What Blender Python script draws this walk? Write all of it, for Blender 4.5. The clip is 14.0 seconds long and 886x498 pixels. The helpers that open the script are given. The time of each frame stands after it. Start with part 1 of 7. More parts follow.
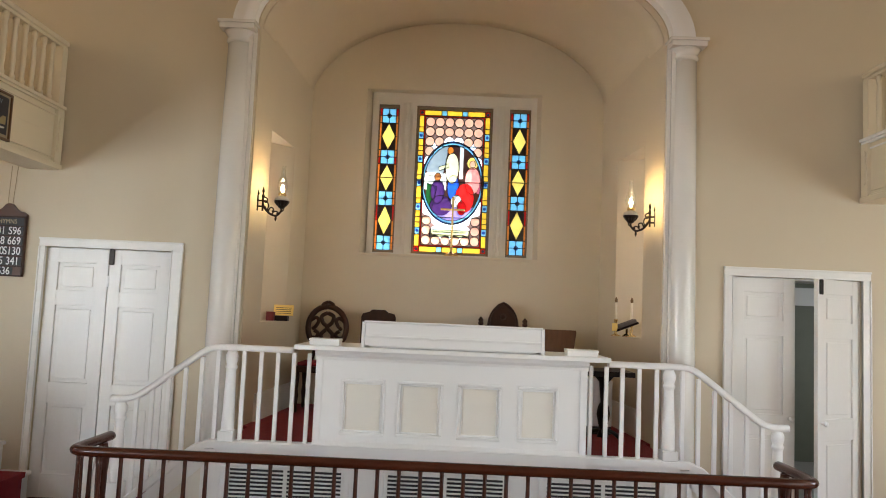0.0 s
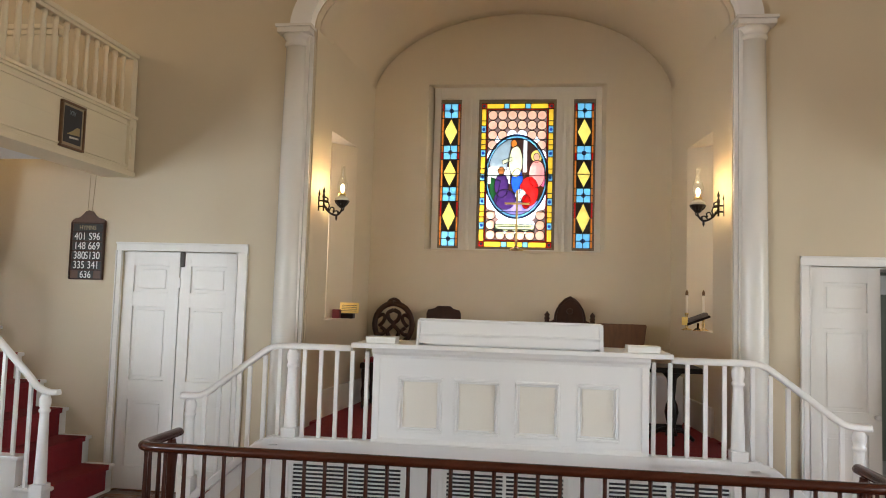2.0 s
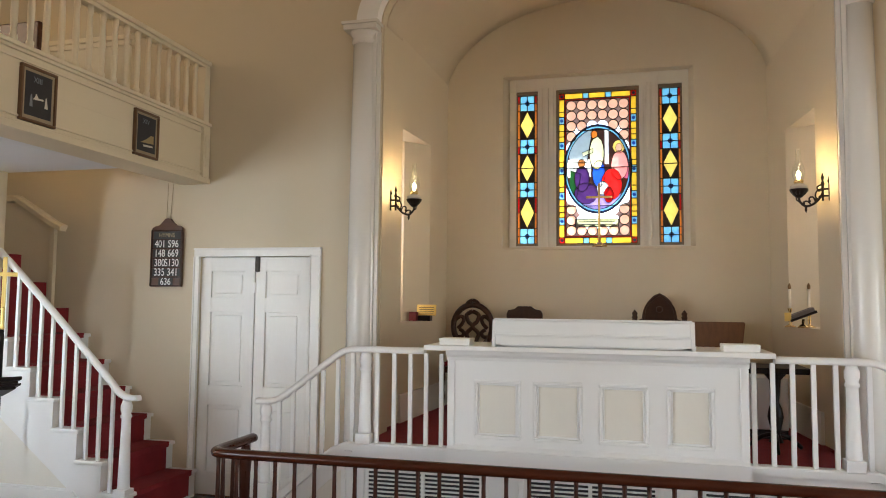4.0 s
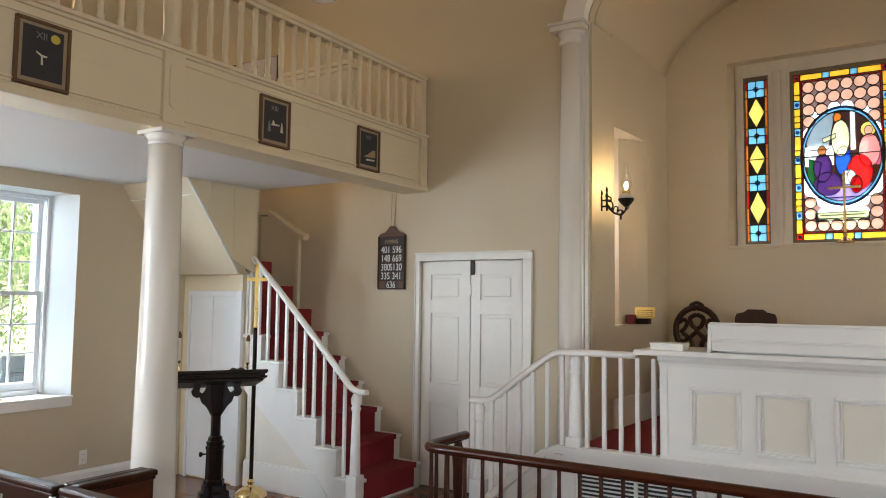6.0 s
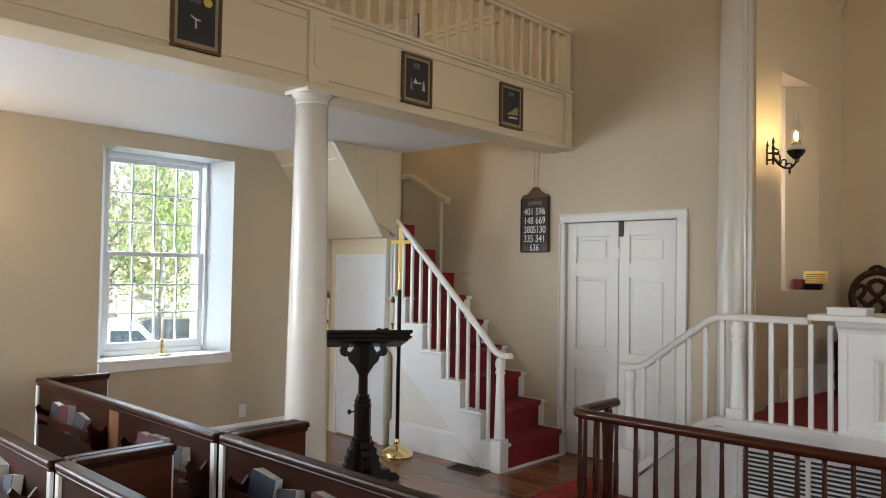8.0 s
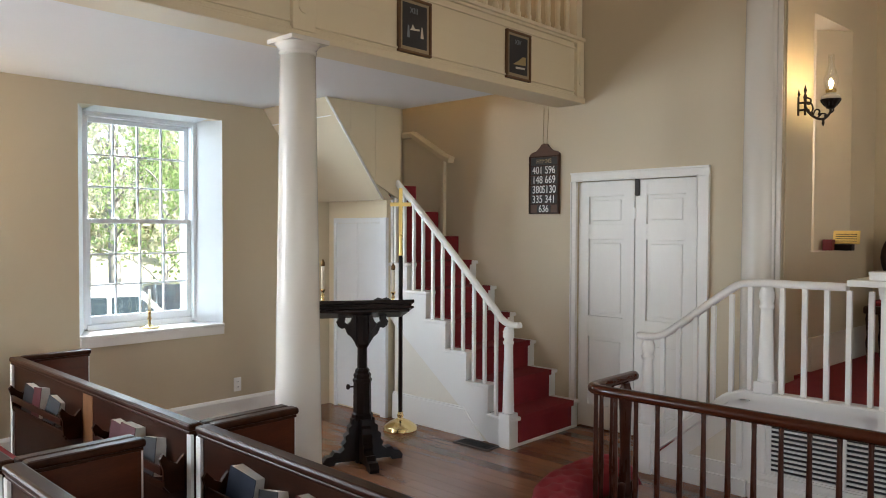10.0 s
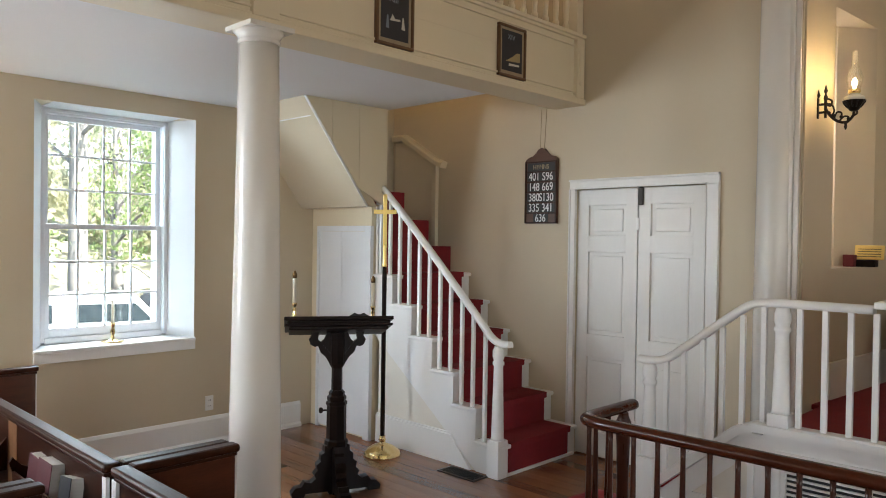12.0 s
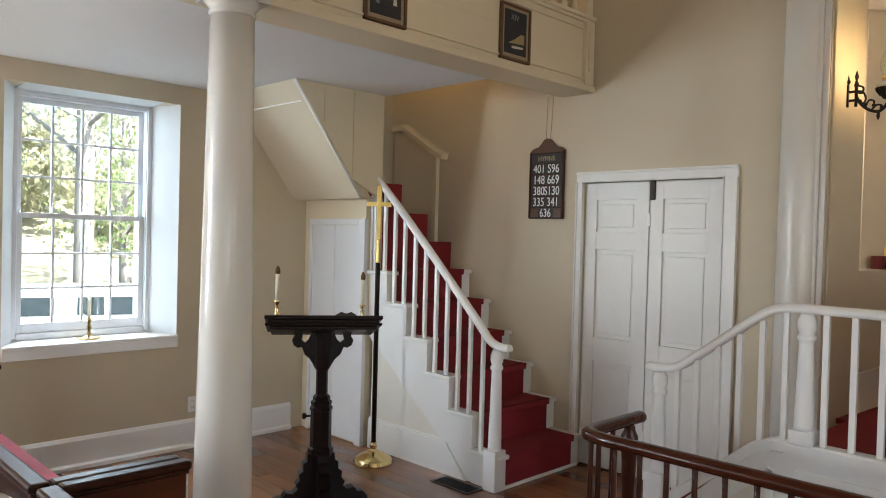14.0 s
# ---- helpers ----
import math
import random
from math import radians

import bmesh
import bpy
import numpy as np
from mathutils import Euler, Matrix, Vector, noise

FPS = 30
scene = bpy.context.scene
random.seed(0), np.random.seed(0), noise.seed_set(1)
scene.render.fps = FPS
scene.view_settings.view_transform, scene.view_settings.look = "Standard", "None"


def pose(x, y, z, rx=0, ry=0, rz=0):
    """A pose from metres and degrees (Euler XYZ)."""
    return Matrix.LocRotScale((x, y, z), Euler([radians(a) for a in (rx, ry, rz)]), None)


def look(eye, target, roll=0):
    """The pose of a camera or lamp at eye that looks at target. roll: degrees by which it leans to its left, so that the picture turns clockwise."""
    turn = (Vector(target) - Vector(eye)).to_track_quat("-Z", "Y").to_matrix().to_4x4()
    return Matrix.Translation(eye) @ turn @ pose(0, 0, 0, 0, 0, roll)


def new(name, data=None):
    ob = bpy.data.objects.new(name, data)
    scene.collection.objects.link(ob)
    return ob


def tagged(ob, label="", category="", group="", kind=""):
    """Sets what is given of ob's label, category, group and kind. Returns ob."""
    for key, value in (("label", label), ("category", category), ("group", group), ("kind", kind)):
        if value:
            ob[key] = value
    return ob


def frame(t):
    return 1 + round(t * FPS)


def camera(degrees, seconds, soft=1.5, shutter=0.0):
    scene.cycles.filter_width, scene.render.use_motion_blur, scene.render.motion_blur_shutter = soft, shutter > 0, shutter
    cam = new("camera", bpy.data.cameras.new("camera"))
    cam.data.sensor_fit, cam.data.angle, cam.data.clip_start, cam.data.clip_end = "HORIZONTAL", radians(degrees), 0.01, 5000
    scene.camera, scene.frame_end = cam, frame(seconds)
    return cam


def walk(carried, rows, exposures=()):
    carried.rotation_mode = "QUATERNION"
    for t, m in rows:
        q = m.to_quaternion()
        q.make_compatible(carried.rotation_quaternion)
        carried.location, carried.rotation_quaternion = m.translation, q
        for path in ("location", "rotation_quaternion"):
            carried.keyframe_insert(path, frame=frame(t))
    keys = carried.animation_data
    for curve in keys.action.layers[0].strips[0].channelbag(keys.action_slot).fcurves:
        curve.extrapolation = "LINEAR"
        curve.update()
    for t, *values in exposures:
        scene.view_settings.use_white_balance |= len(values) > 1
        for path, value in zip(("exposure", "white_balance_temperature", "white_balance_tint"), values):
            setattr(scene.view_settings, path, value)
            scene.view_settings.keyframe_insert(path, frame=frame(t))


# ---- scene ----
cam = camera(61.9, 14.0, soft=1.0)
PATH = [
    (0, (-0.075, -6.037, 1.642), (-0.097, -4.044, 1.809), 2.5),
    (0.5, (-0.005, -6.028, 1.666), (-0.069, -4.036, 1.828), 2.1),
    (1, (0.073, -6.031, 1.679), (-0.053, -4.041, 1.836), 1.9),
    (1.5, (0.114, -6.022, 1.7), (-0.081, -4.036, 1.842), 1.9),
    (2, (0.154, -5.979, 1.681), (-0.101, -4.0, 1.82), 1.7),
    (2.2, (0.141, -5.941, 1.68), (-0.125, -3.963, 1.816), 1.7),
    (4.3, (0.264, -5.683, 1.647), (-0.312, -3.774, 1.796), 0.6),
    (4.5, (0.306, -5.669, 1.656), (-0.336, -3.781, 1.805), 0.7),
    (5, (0.345, -5.647, 1.664), (-0.455, -3.821, 1.815), 0.7),
    (5.5, (0.407, -5.64, 1.67), (-0.546, -3.887, 1.816), 0.7),
    (6, (0.417, -5.633, 1.659), (-0.654, -3.95, 1.802), 0.7),
    (6.5, (0.411, -5.661, 1.63), (-0.755, -4.042, 1.765), 0.8),
    (7, (0.411, -5.634, 1.628), (-0.846, -4.082, 1.742), 0.9),
    (7.5, (0.358, -5.584, 1.599), (-0.965, -4.087, 1.69), 0.9),
    (8, (0.278, -5.525, 1.586), (-1.088, -4.066, 1.646), 0.9),
    (8.2, (0.238, -5.522, 1.615), (-1.138, -4.071, 1.651), 0.8),
    (10.3, (-0.037, -5.111, 1.622), (-1.415, -3.662, 1.573), 0.2),
    (10.5, (-0.084, -5.038, 1.626), (-1.462, -3.588, 1.581), 0.1),
    (11, (-0.172, -4.946, 1.616), (-1.519, -3.468, 1.581), -0.5),
    (11.5, (-0.188, -4.874, 1.63), (-1.531, -3.392, 1.603), 0.0),
    (12, (-0.157, -4.781, 1.633), (-1.556, -3.351, 1.607), 0.8),
    (12.5, (-0.146, -4.699, 1.643), (-1.576, -3.301, 1.61), 1.1),
    (13, (-0.202, -4.639, 1.637), (-1.631, -3.24, 1.604), 1.3),
    (13.5, (-0.281, -4.547, 1.641), (-1.703, -3.14, 1.605), 1.4),
    (14, (-0.321, -4.461, 1.624), (-1.743, -3.055, 1.588), 1.5),
]
walk(cam, [(t, look(eye, target, roll)) for t, eye, target, roll in PATH], [(0, 3.02), (2, 3.0), (5, 2.88), (7.5, 2.70), (11, 2.72), (14, 2.68)])

# ---- light ----
world = bpy.data.worlds.new("sky")
scene.world = world
world.use_nodes = True
wn = world.node_tree
sky = wn.nodes.new("ShaderNodeTexSky")
sky.sky_type, sky.sun_disc = "NISHITA", False
sky.sun_elevation, sky.sun_rotation = radians(48), radians(70)
wn.links.new(sky.outputs[0], wn.nodes["Background"].inputs[0])
wn.nodes["Background"].inputs[1].default_value = 0.15


def sun_lamp():
    d = bpy.data.lights.new("sun", "SUN")
    d.energy, d.angle, d.color = 5.0, radians(0.6), (1.0, 0.95, 0.86)
    ob = new("sun", d)
    az, el = radians(70), radians(48)
    v = Vector((math.sin(az) * math.cos(el), math.cos(az) * math.cos(el), math.sin(el)))
    ob.matrix_world = look(v * 40, (0, 0, 0))


def window_light(name, place, target, w, h, watts, color=(0.93, 0.97, 1.0)):
    d = bpy.data.lights.new(name, "AREA")
    d.shape, d.size, d.size_y, d.energy, d.color = "RECTANGLE", w, h, watts, color
    ob = new(name, d)
    ob.matrix_world = look(place, target)
    return ob


def bulb_light(name, place, watts, color, radius):
    d = bpy.data.lights.new(name, "POINT")
    d.energy, d.color, d.shadow_soft_size = watts, color, radius
    ob = new(name, d)
    ob.location = place
    return ob


sun_lamp()
LAMPW = 0.30
WARM_TINT, COOLDAY = (1.0, 0.77, 0.53), (0.82, 0.90, 1.0)
for wy in (-2.7, -6.2, -9.4):
    for sx in (-1, 1):
        # upper windows behind the galleries, out of view; tint added to warm the walls
        window_light("gallery_window_light", (sx * 5.6, wy, 4.35), (0, wy, 4.2), 1.0, 1.5, 3.2 if wy == -2.7 else 0.8, WARM_TINT)
        # unseen lower side windows, aimed and strengthened as fill for floor and rails
        if not (sx < 0 and wy == -2.7):
            window_light("nave_window_light", (sx * 5.6, wy, 1.7), (-2.6, -2.6, 0.4) if sx < 0 and wy == -6.2 else (0, wy + 0.6, 0.3), 0.95, 1.6, 6.0 if wy == -2.7 else (25.0 if sx < 0 else 10.0), COOLDAY)
# added fill lamp before the blank back wall, out of view
window_light("rear_window_light", (0, -10.9, 3.6), (0, 0, 2.6), 2.4, 2.2, 1.3, (1.0, 0.90, 0.76))
# two added lamps outside the west sash window, out of sight, boosting its skylight
window_light("west_window_light", (-7.1, -4.7, 1.9), (-5.0, -1.5, 1.2), 2.0, 2.2, 46.0, (0.70, 0.86, 1.0))
window_light("west_sky_light", (-8.1, -2.1, 4.3), (-3.6, -2.2, 0.2), 2.2, 2.0, 170.0, (0.80, 0.90, 1.0))
# daylight behind the coloured window and in the two chancel side windows
window_light("chancel_window_light", (-0.05, 2.35, 3.05), (-0.05, 0, 3.05), 2.0, 1.8, 0.70)
for sx in (-1, 1):
    window_light("niche_window_light", (sx * 2.07, 0.68, 2.3), (0, 0.95, 2.2), 0.55, 1.4, 1.2, (1.0, 0.92, 0.95))

# ---- materials ----
MATS = {}


def nodes_of(m):
    m.use_nodes = True
    t = m.node_tree
    return t, t.nodes["Principled BSDF"]


def surface(name, base, second=None, rough=0.5, metal=0.0, scale=6.0, amount=0.5, fine=90.0, bump=0.06, coat=0.0, stretch=(1, 1, 1), rand=0.0, spec=0.5):
    """Paint, plaster, wood, cloth or metal: two tones mixed by a broad and a fine noise, with relief and uneven gloss."""
    if name in MATS:
        return MATS[name]
    m = bpy.data.materials.new(name)
    t, p = nodes_of(m)
    n = t.nodes
    second = second or tuple(c * 0.9 for c in base)
    tc = n.new("ShaderNodeTexCoord")
    mp = n.new("ShaderNodeMapping")
    mp.inputs["Scale"].default_value = stretch
    t.links.new(tc.outputs["Object"], mp.inputs[0])
    a = n.new("ShaderNodeTexNoise")
    a.inputs["Scale"].default_value, a.inputs["Detail"].default_value = scale, 5
    b = n.new("ShaderNodeTexNoise")
    b.inputs["Scale"].default_value, b.inputs["Detail"].default_value = fine, 3
    for x in (a, b):
        t.links.new(mp.outputs[0], x.inputs["Vector"])
    ramp = n.new("ShaderNodeValToRGB")
    ramp.color_ramp.elements[0].position, ramp.color_ramp.elements[1].position = 0.5 - amount / 2, 0.5 + amount / 2
    ramp.color_ramp.elements[0].color, ramp.color_ramp.elements[1].color = (*second, 1), (*base, 1)
    mix = n.new("ShaderNodeMath")
    mix.operation, mix.inputs[1].default_value = "MULTIPLY_ADD", 0.35
    t.links.new(b.outputs[0], mix.inputs[0])
    sc = n.new("ShaderNodeMath")
    sc.operation, sc.inputs[1].default_value = "MULTIPLY", 0.65
    t.links.new(a.outputs[0], sc.inputs[0])
    t.links.new(sc.outputs[0], mix.inputs[2])
    t.links.new(mix.outputs[0], ramp.inputs[0])
    col = ramp.outputs[0]
    if rand:
        oi = n.new("ShaderNodeObjectInfo")
        hs = n.new("ShaderNodeHueSaturation")
        mr = n.new("ShaderNodeMapRange")
        mr.inputs["To Min"].default_value, mr.inputs["To Max"].default_value = 1 - rand, 1 + rand
        t.links.new(oi.outputs["Random"], mr.inputs[0])
        t.links.new(mr.outputs[0], hs.inputs["Value"])
        t.links.new(col, hs.inputs["Color"])
        col = hs.outputs[0]
    t.links.new(col, p.inputs["Base Color"])
    rr = n.new("ShaderNodeMapRange")
    rr.inputs["To Min"].default_value, rr.inputs["To Max"].default_value = max(0.03, rough - 0.04), min(1, rough + 0.04)
    t.links.new(a.outputs[0], rr.inputs[0])
    t.links.new(rr.outputs[0], p.inputs["Roughness"])
    bp = n.new("ShaderNodeBump")
    bp.inputs["Strength"].default_value, bp.inputs["Distance"].default_value = bump, 0.01
    t.links.new(mix.outputs[0], bp.inputs["Height"])
    t.links.new(bp.outputs[0], p.inputs["Normal"])
    p.inputs["Metallic"].default_value = metal
    p.inputs["Specular IOR Level"].default_value = spec
    p.inputs["Coat Weight"].default_value = coat
    p.inputs["Coat Roughness"].default_value = 0.12
    MATS[name] = m
    return m


def glass(name, color=(1, 1, 1), rough=0.0):
    m = bpy.data.materials.new(name)
    t, p = nodes_of(m)
    p.inputs["Base Color"].default_value = (*color, 1)
    p.inputs["Transmission Weight"].default_value, p.inputs["Roughness"].default_value, p.inputs["IOR"].default_value = 1.0, rough, 1.45
    return m


def thin_glass(name, shine=0.05):
    m = bpy.data.materials.new(name)
    m.use_nodes = True
    t = m.node_tree
    t.nodes.clear()
    out, mix = t.nodes.new("ShaderNodeOutputMaterial"), t.nodes.new("ShaderNodeMixShader")
    tr, gl = t.nodes.new("ShaderNodeBsdfTransparent"), t.nodes.new("ShaderNodeBsdfGlossy")
    tr.inputs[0].default_value = (0.95, 0.97, 0.96, 1)
    gl.inputs["Roughness"].default_value = 0.03
    mix.inputs[0].default_value = shine
    t.links.new(tr.outputs[0], mix.inputs[1])
    t.links.new(gl.outputs[0], mix.inputs[2])
    t.links.new(mix.outputs[0], out.inputs[0])
    return m


def stained(name, color):
    """Coloured window glass: it scatters the daylight from behind, with a light gloss in front."""
    if name in MATS:
        return MATS[name]
    m = bpy.data.materials.new(name)
    m.use_nodes = True
    t = m.node_tree
    t.nodes.clear()
    n = t.nodes
    out, mix = n.new("ShaderNodeOutputMaterial"), n.new("ShaderNodeMixShader")
    tl, gl = n.new("ShaderNodeBsdfTranslucent"), n.new("ShaderNodeBsdfGlossy")
    tc, nz, mx = n.new("ShaderNodeTexCoord"), n.new("ShaderNodeTexNoise"), n.new("ShaderNodeMix")
    nz.inputs["Scale"].default_value, nz.inputs["Detail"].default_value = 14, 4
    t.links.new(tc.outputs["Object"], nz.inputs["Vector"])
    mx.data_type = "RGBA"
    mx.inputs[6].default_value = (*[c * 0.72 for c in color], 1)
    mx.inputs[7].default_value = (*[min(1, c * 1.1 + 0.02) for c in color], 1)
    t.links.new(nz.outputs[0], mx.inputs[0])
    t.links.new(mx.outputs[2], tl.inputs[0])
    gl.inputs["Roughness"].default_value = 0.25
    mix.inputs[0].default_value = 0.05
    t.links.new(tl.outputs[0], mix.inputs[1])
    t.links.new(gl.outputs[0], mix.inputs[2])
    t.links.new(mix.outputs[0], out.inputs[0])
    MATS[name] = m
    return m


def glowing(name, color, power):
    m = bpy.data.materials.new(name)
    t, p = nodes_of(m)
    p.inputs["Base Color"].default_value = (*color, 1)
    p.inputs["Emission Color"].default_value, p.inputs["Emission Strength"].default_value = (*color, 1), power
    return m


PLASTER = surface("cream_plaster", (0.595, 0.512, 0.372), (0.553, 0.472, 0.337), 0.62, scale=2.2, amount=0.7, fine=140, bump=0.10)
REVEAL = surface("cool_white_reveal_paint", (0.66, 0.67, 0.67), (0.60, 0.61, 0.61), 0.5, scale=3, amount=0.7, fine=90, bump=0.06)
COLUMNW = surface("aged_column_paint", (0.76, 0.74, 0.69), (0.71, 0.685, 0.63), 0.20, scale=2.5, amount=0.9, fine=70, bump=0.03)
WHITE = surface("white_gloss_paint", (0.82, 0.81, 0.79), (0.79, 0.78, 0.755), 0.30, scale=2.5, amount=0.9, fine=70, bump=0.02)
DOORWHITE = surface("white_door_paint", (0.79, 0.775, 0.74), (0.72, 0.705, 0.66), 0.38, scale=5, amount=0.8, fine=60, bump=0.08, stretch=(1, 1, 0.35))
CREAMPAINT = surface("cream_board_paint", (0.73, 0.64, 0.465), (0.69, 0.60, 0.43), 0.42, scale=3, amount=0.7, fine=60, bump=0.06)
PANEL = surface("pale_cream_panel", (0.78, 0.745, 0.665), (0.74, 0.70, 0.62), 0.45, scale=5, amount=0.7, fine=80, bump=0.04)
CEILW = surface("ceiling_white", (0.80, 0.81, 0.82), (0.76, 0.77, 0.78), 0.6, scale=2, amount=0.7, fine=120, bump=0.06)
MAHOG = surface("dark_mahogany", (0.085, 0.019, 0.008), (0.026, 0.007, 0.003), 0.24, spec=0.22, scale=5, amount=0.7, fine=60, bump=0.05, coat=0.25, stretch=(1, 6, 6))
MAHOGV = surface("dark_mahogany_upright", (0.075, 0.020, 0.010), (0.026, 0.008, 0.004), 0.28, spec=0.25, scale=5, amount=0.7, fine=60, bump=0.05, coat=0.1, stretch=(8, 8, 0.8))
WALNUT = surface("carved_walnut", (0.050, 0.019, 0.008), (0.018, 0.007, 0.004), 0.42, spec=0.2, scale=7, amount=0.7, fine=60, bump=0.08, coat=0.06, stretch=(6, 6, 1))
BLACKOAK = surface("blackened_oak", (0.012, 0.005, 0.004), (0.005, 0.003, 0.002), 0.42, spec=0.16, scale=7, amount=0.6, fine=60, bump=0.08, coat=0.08, stretch=(6, 6, 1))
PEWDARK = surface("pew_dark_stain", (0.058, 0.017, 0.007), (0.010, 0.004, 0.002), 0.38, spec=0.14, scale=3.5, amount=0.6, fine=45, bump=0.08, coat=0.04, stretch=(0.6, 5, 5))
PEWRED = surface("pew_red_stain", (0.12, 0.034, 0.012), (0.045, 0.012, 0.005), 0.32, spec=0.3, scale=3, amount=0.6, fine=45, bump=0.08, coat=0.3, stretch=(5, 0.7, 5))
# paler brown that paints a highlight on one pew back
PEWSHEEN = surface("pew_highlight_brown", (0.28, 0.13, 0.05), (0.13, 0.05, 0.02), 0.38, scale=4, amount=0.6, fine=45, bump=0.08, stretch=(6, 6, 0.7))
FLOORW = surface("worn_floor_boards", (0.27, 0.120, 0.058), (0.135, 0.054, 0.025), 0.24, spec=0.5, scale=3, amount=0.8, fine=40, bump=0.10, coat=0.2, stretch=(0.5, 5, 5), rand=0.22)
RED = surface("red_carpet", (0.26, 0.016, 0.022), (0.17, 0.010, 0.014), 0.95, scale=14, amount=0.6, fine=400, bump=0.5)
TUFT = surface("red_velvet", (0.34, 0.022, 0.036), (0.20, 0.012, 0.020), 0.8, scale=12, amount=0.6, fine=300, bump=0.25)
BRASS = surface("polished_brass", (0.88, 0.70, 0.36), (0.76, 0.56, 0.24), 0.16, 1.0, scale=8, amount=0.7, fine=80, bump=0.02)
GOLD = surface("gilt_metal", (0.95, 0.76, 0.30), (0.85, 0.62, 0.2), 0.35, 1.0, scale=8, amount=0.7, fine=80, bump=0.02)
IRON = surface("black_cast_iron", (0.012, 0.011, 0.010), (0.030, 0.022, 0.016), 0.42, 0.7, scale=20, amount=0.6, fine=120, bump=0.15)
IVORY = surface("ivory_wax", (0.80, 0.74, 0.60), (0.74, 0.67, 0.52), 0.42, scale=9, amount=0.6, bump=0.03)
PAPER = surface("page_edges", (0.80, 0.78, 0.73), (0.66, 0.64, 0.59), 0.8, scale=8, amount=0.6, fine=220, bump=0.2, stretch=(1, 1, 14))
LEAD = surface("lead_came", (0.020, 0.019, 0.018), (0.04, 0.038, 0.036), 0.55, 0.3, scale=20, bump=0.1)
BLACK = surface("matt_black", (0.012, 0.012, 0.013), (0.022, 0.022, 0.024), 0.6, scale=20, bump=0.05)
SLATE = surface("dark_picture_ground", (0.030, 0.030, 0.036), (0.018, 0.018, 0.022), 0.55, scale=14, bump=0.05)
MATBOARD = surface("tan_mat_board", (0.36, 0.29, 0.19), (0.29, 0.23, 0.15), 0.8, scale=14, bump=0.05)
TILE = surface("grey_floor_tile", (0.42, 0.41, 0.38), (0.33, 0.32, 0.30), 0.35, scale=6, bump=0.05)
SASH = surface("sash_paint", (0.78, 0.80, 0.82), (0.70, 0.72, 0.75), 0.35, scale=5, amount=0.7, bump=0.05)
LIMEW = surface("window_stone_paint", (0.66, 0.62, 0.52), (0.58, 0.54, 0.45), 0.55, scale=6, amount=0.7, fine=80, bump=0.08)
CLEAR = thin_glass("window_glass")
LAMPGLASS = thin_glass("clear_lamp_glass", 0.13)
FLAME = glowing("lamp_flame", (1.0, 0.74, 0.38), 40.0)

# ---- mesh tools ----


def cube(bm, x0, x1, y0, y1, z0, z1, bev=0.0):
    m = Matrix.Translation(((x0 + x1) / 2, (y0 + y1) / 2, (z0 + z1) / 2)) @ Matrix.Diagonal((abs(x1 - x0), abs(y1 - y0), abs(z1 - z0), 1))
    r = bmesh.ops.create_cube(bm, size=1, matrix=m)
    if bev:
        es = list({e for v in r["verts"] for e in v.link_edges})
        bmesh.ops.bevel(bm, geom=es, offset=bev, segments=2, profile=0.5, affect="EDGES", clamp_overlap=True)
    return bm


def one(x0, x1, y0, y1, z0, z1, bev=0.0):
    return cube(bmesh.new(), x0, x1, y0, y1, z0, z1, bev)


def lathe(bm, prof, at=(0, 0, 0), seg=20, m=None):
    """prof: (radius, height) rows from bottom to top."""
    rings = []
    for r, h in prof:
        ring = []
        for i in range(seg):
            a = 2 * math.pi * i / seg
            v = Vector((max(r, 1e-4) * math.cos(a), max(r, 1e-4) * math.sin(a), h))
            v = (m @ v) if m else v
            ring.append(bm.verts.new(v + Vector(at)))
        rings.append(ring)
    for a, b in zip(rings, rings[1:]):
        for i in range(seg):
            f = bm.faces.new((a[i], a[(i + 1) % seg], b[(i + 1) % seg], b[i]))
            f.smooth = True
    bm.faces.new(rings[0][::-1])
    bm.faces.new(rings[-1])
    return bm


def prism(bm, outline, a, b, axis="y"):
    """A flat outline pushed from a to b along an axis. axis y: outline in (x, z); x: (y, z); z: (x, y)."""
    def at(p, d):
        return {"y": (p[0], d, p[1]), "x": (d, p[0], p[1]), "z": (p[0], p[1], d)}[axis]
    lo = [bm.verts.new(at(p, a)) for p in outline]
    hi = [bm.verts.new(at(p, b)) for p in outline]
    n = len(outline)
    bm.faces.new(lo)
    bm.faces.new(hi[::-1])
    for i in range(n):
        bm.faces.new((lo[i], hi[i], hi[(i + 1) % n], lo[(i + 1) % n]))
    bmesh.ops.recalc_face_normals(bm, faces=bm.faces)
    return bm


def sweep(bm, pts, prof, up=(0, 0, 1), smooth=True):
    """A closed profile (side, up) carried along points."""
    pts = [Vector(p) for p in pts]
    rings = []
    for i, p in enumerate(pts):
        d = (pts[min(i + 1, len(pts) - 1)] - pts[max(i - 1, 0)]).normalized()
        side = d.cross(Vector(up)).normalized()
        top = side.cross(d).normalized()
        rings.append([bm.verts.new(p + side * s + top * u) for s, u in prof])
    n = len(prof)
    for a, b in zip(rings, rings[1:]):
        for i in range(n):
            f = bm.faces.new((a[i], a[(i + 1) % n], b[(i + 1) % n], b[i]))
            f.smooth = smooth
    bm.faces.new(rings[0][::-1])
    bm.faces.new(rings[-1])
    bmesh.ops.recalc_face_normals(bm, faces=bm.faces)
    return bm


def ring_profile(r, n=12, squash=1.0):
    return [(r * math.cos(2 * math.pi * i / n), r * squash * math.sin(2 * math.pi * i / n)) for i in range(n)]


def tube(bm, pts, r, n=8, up=(0, 0, 1)):
    return sweep(bm, pts, ring_profile(r, n), up)


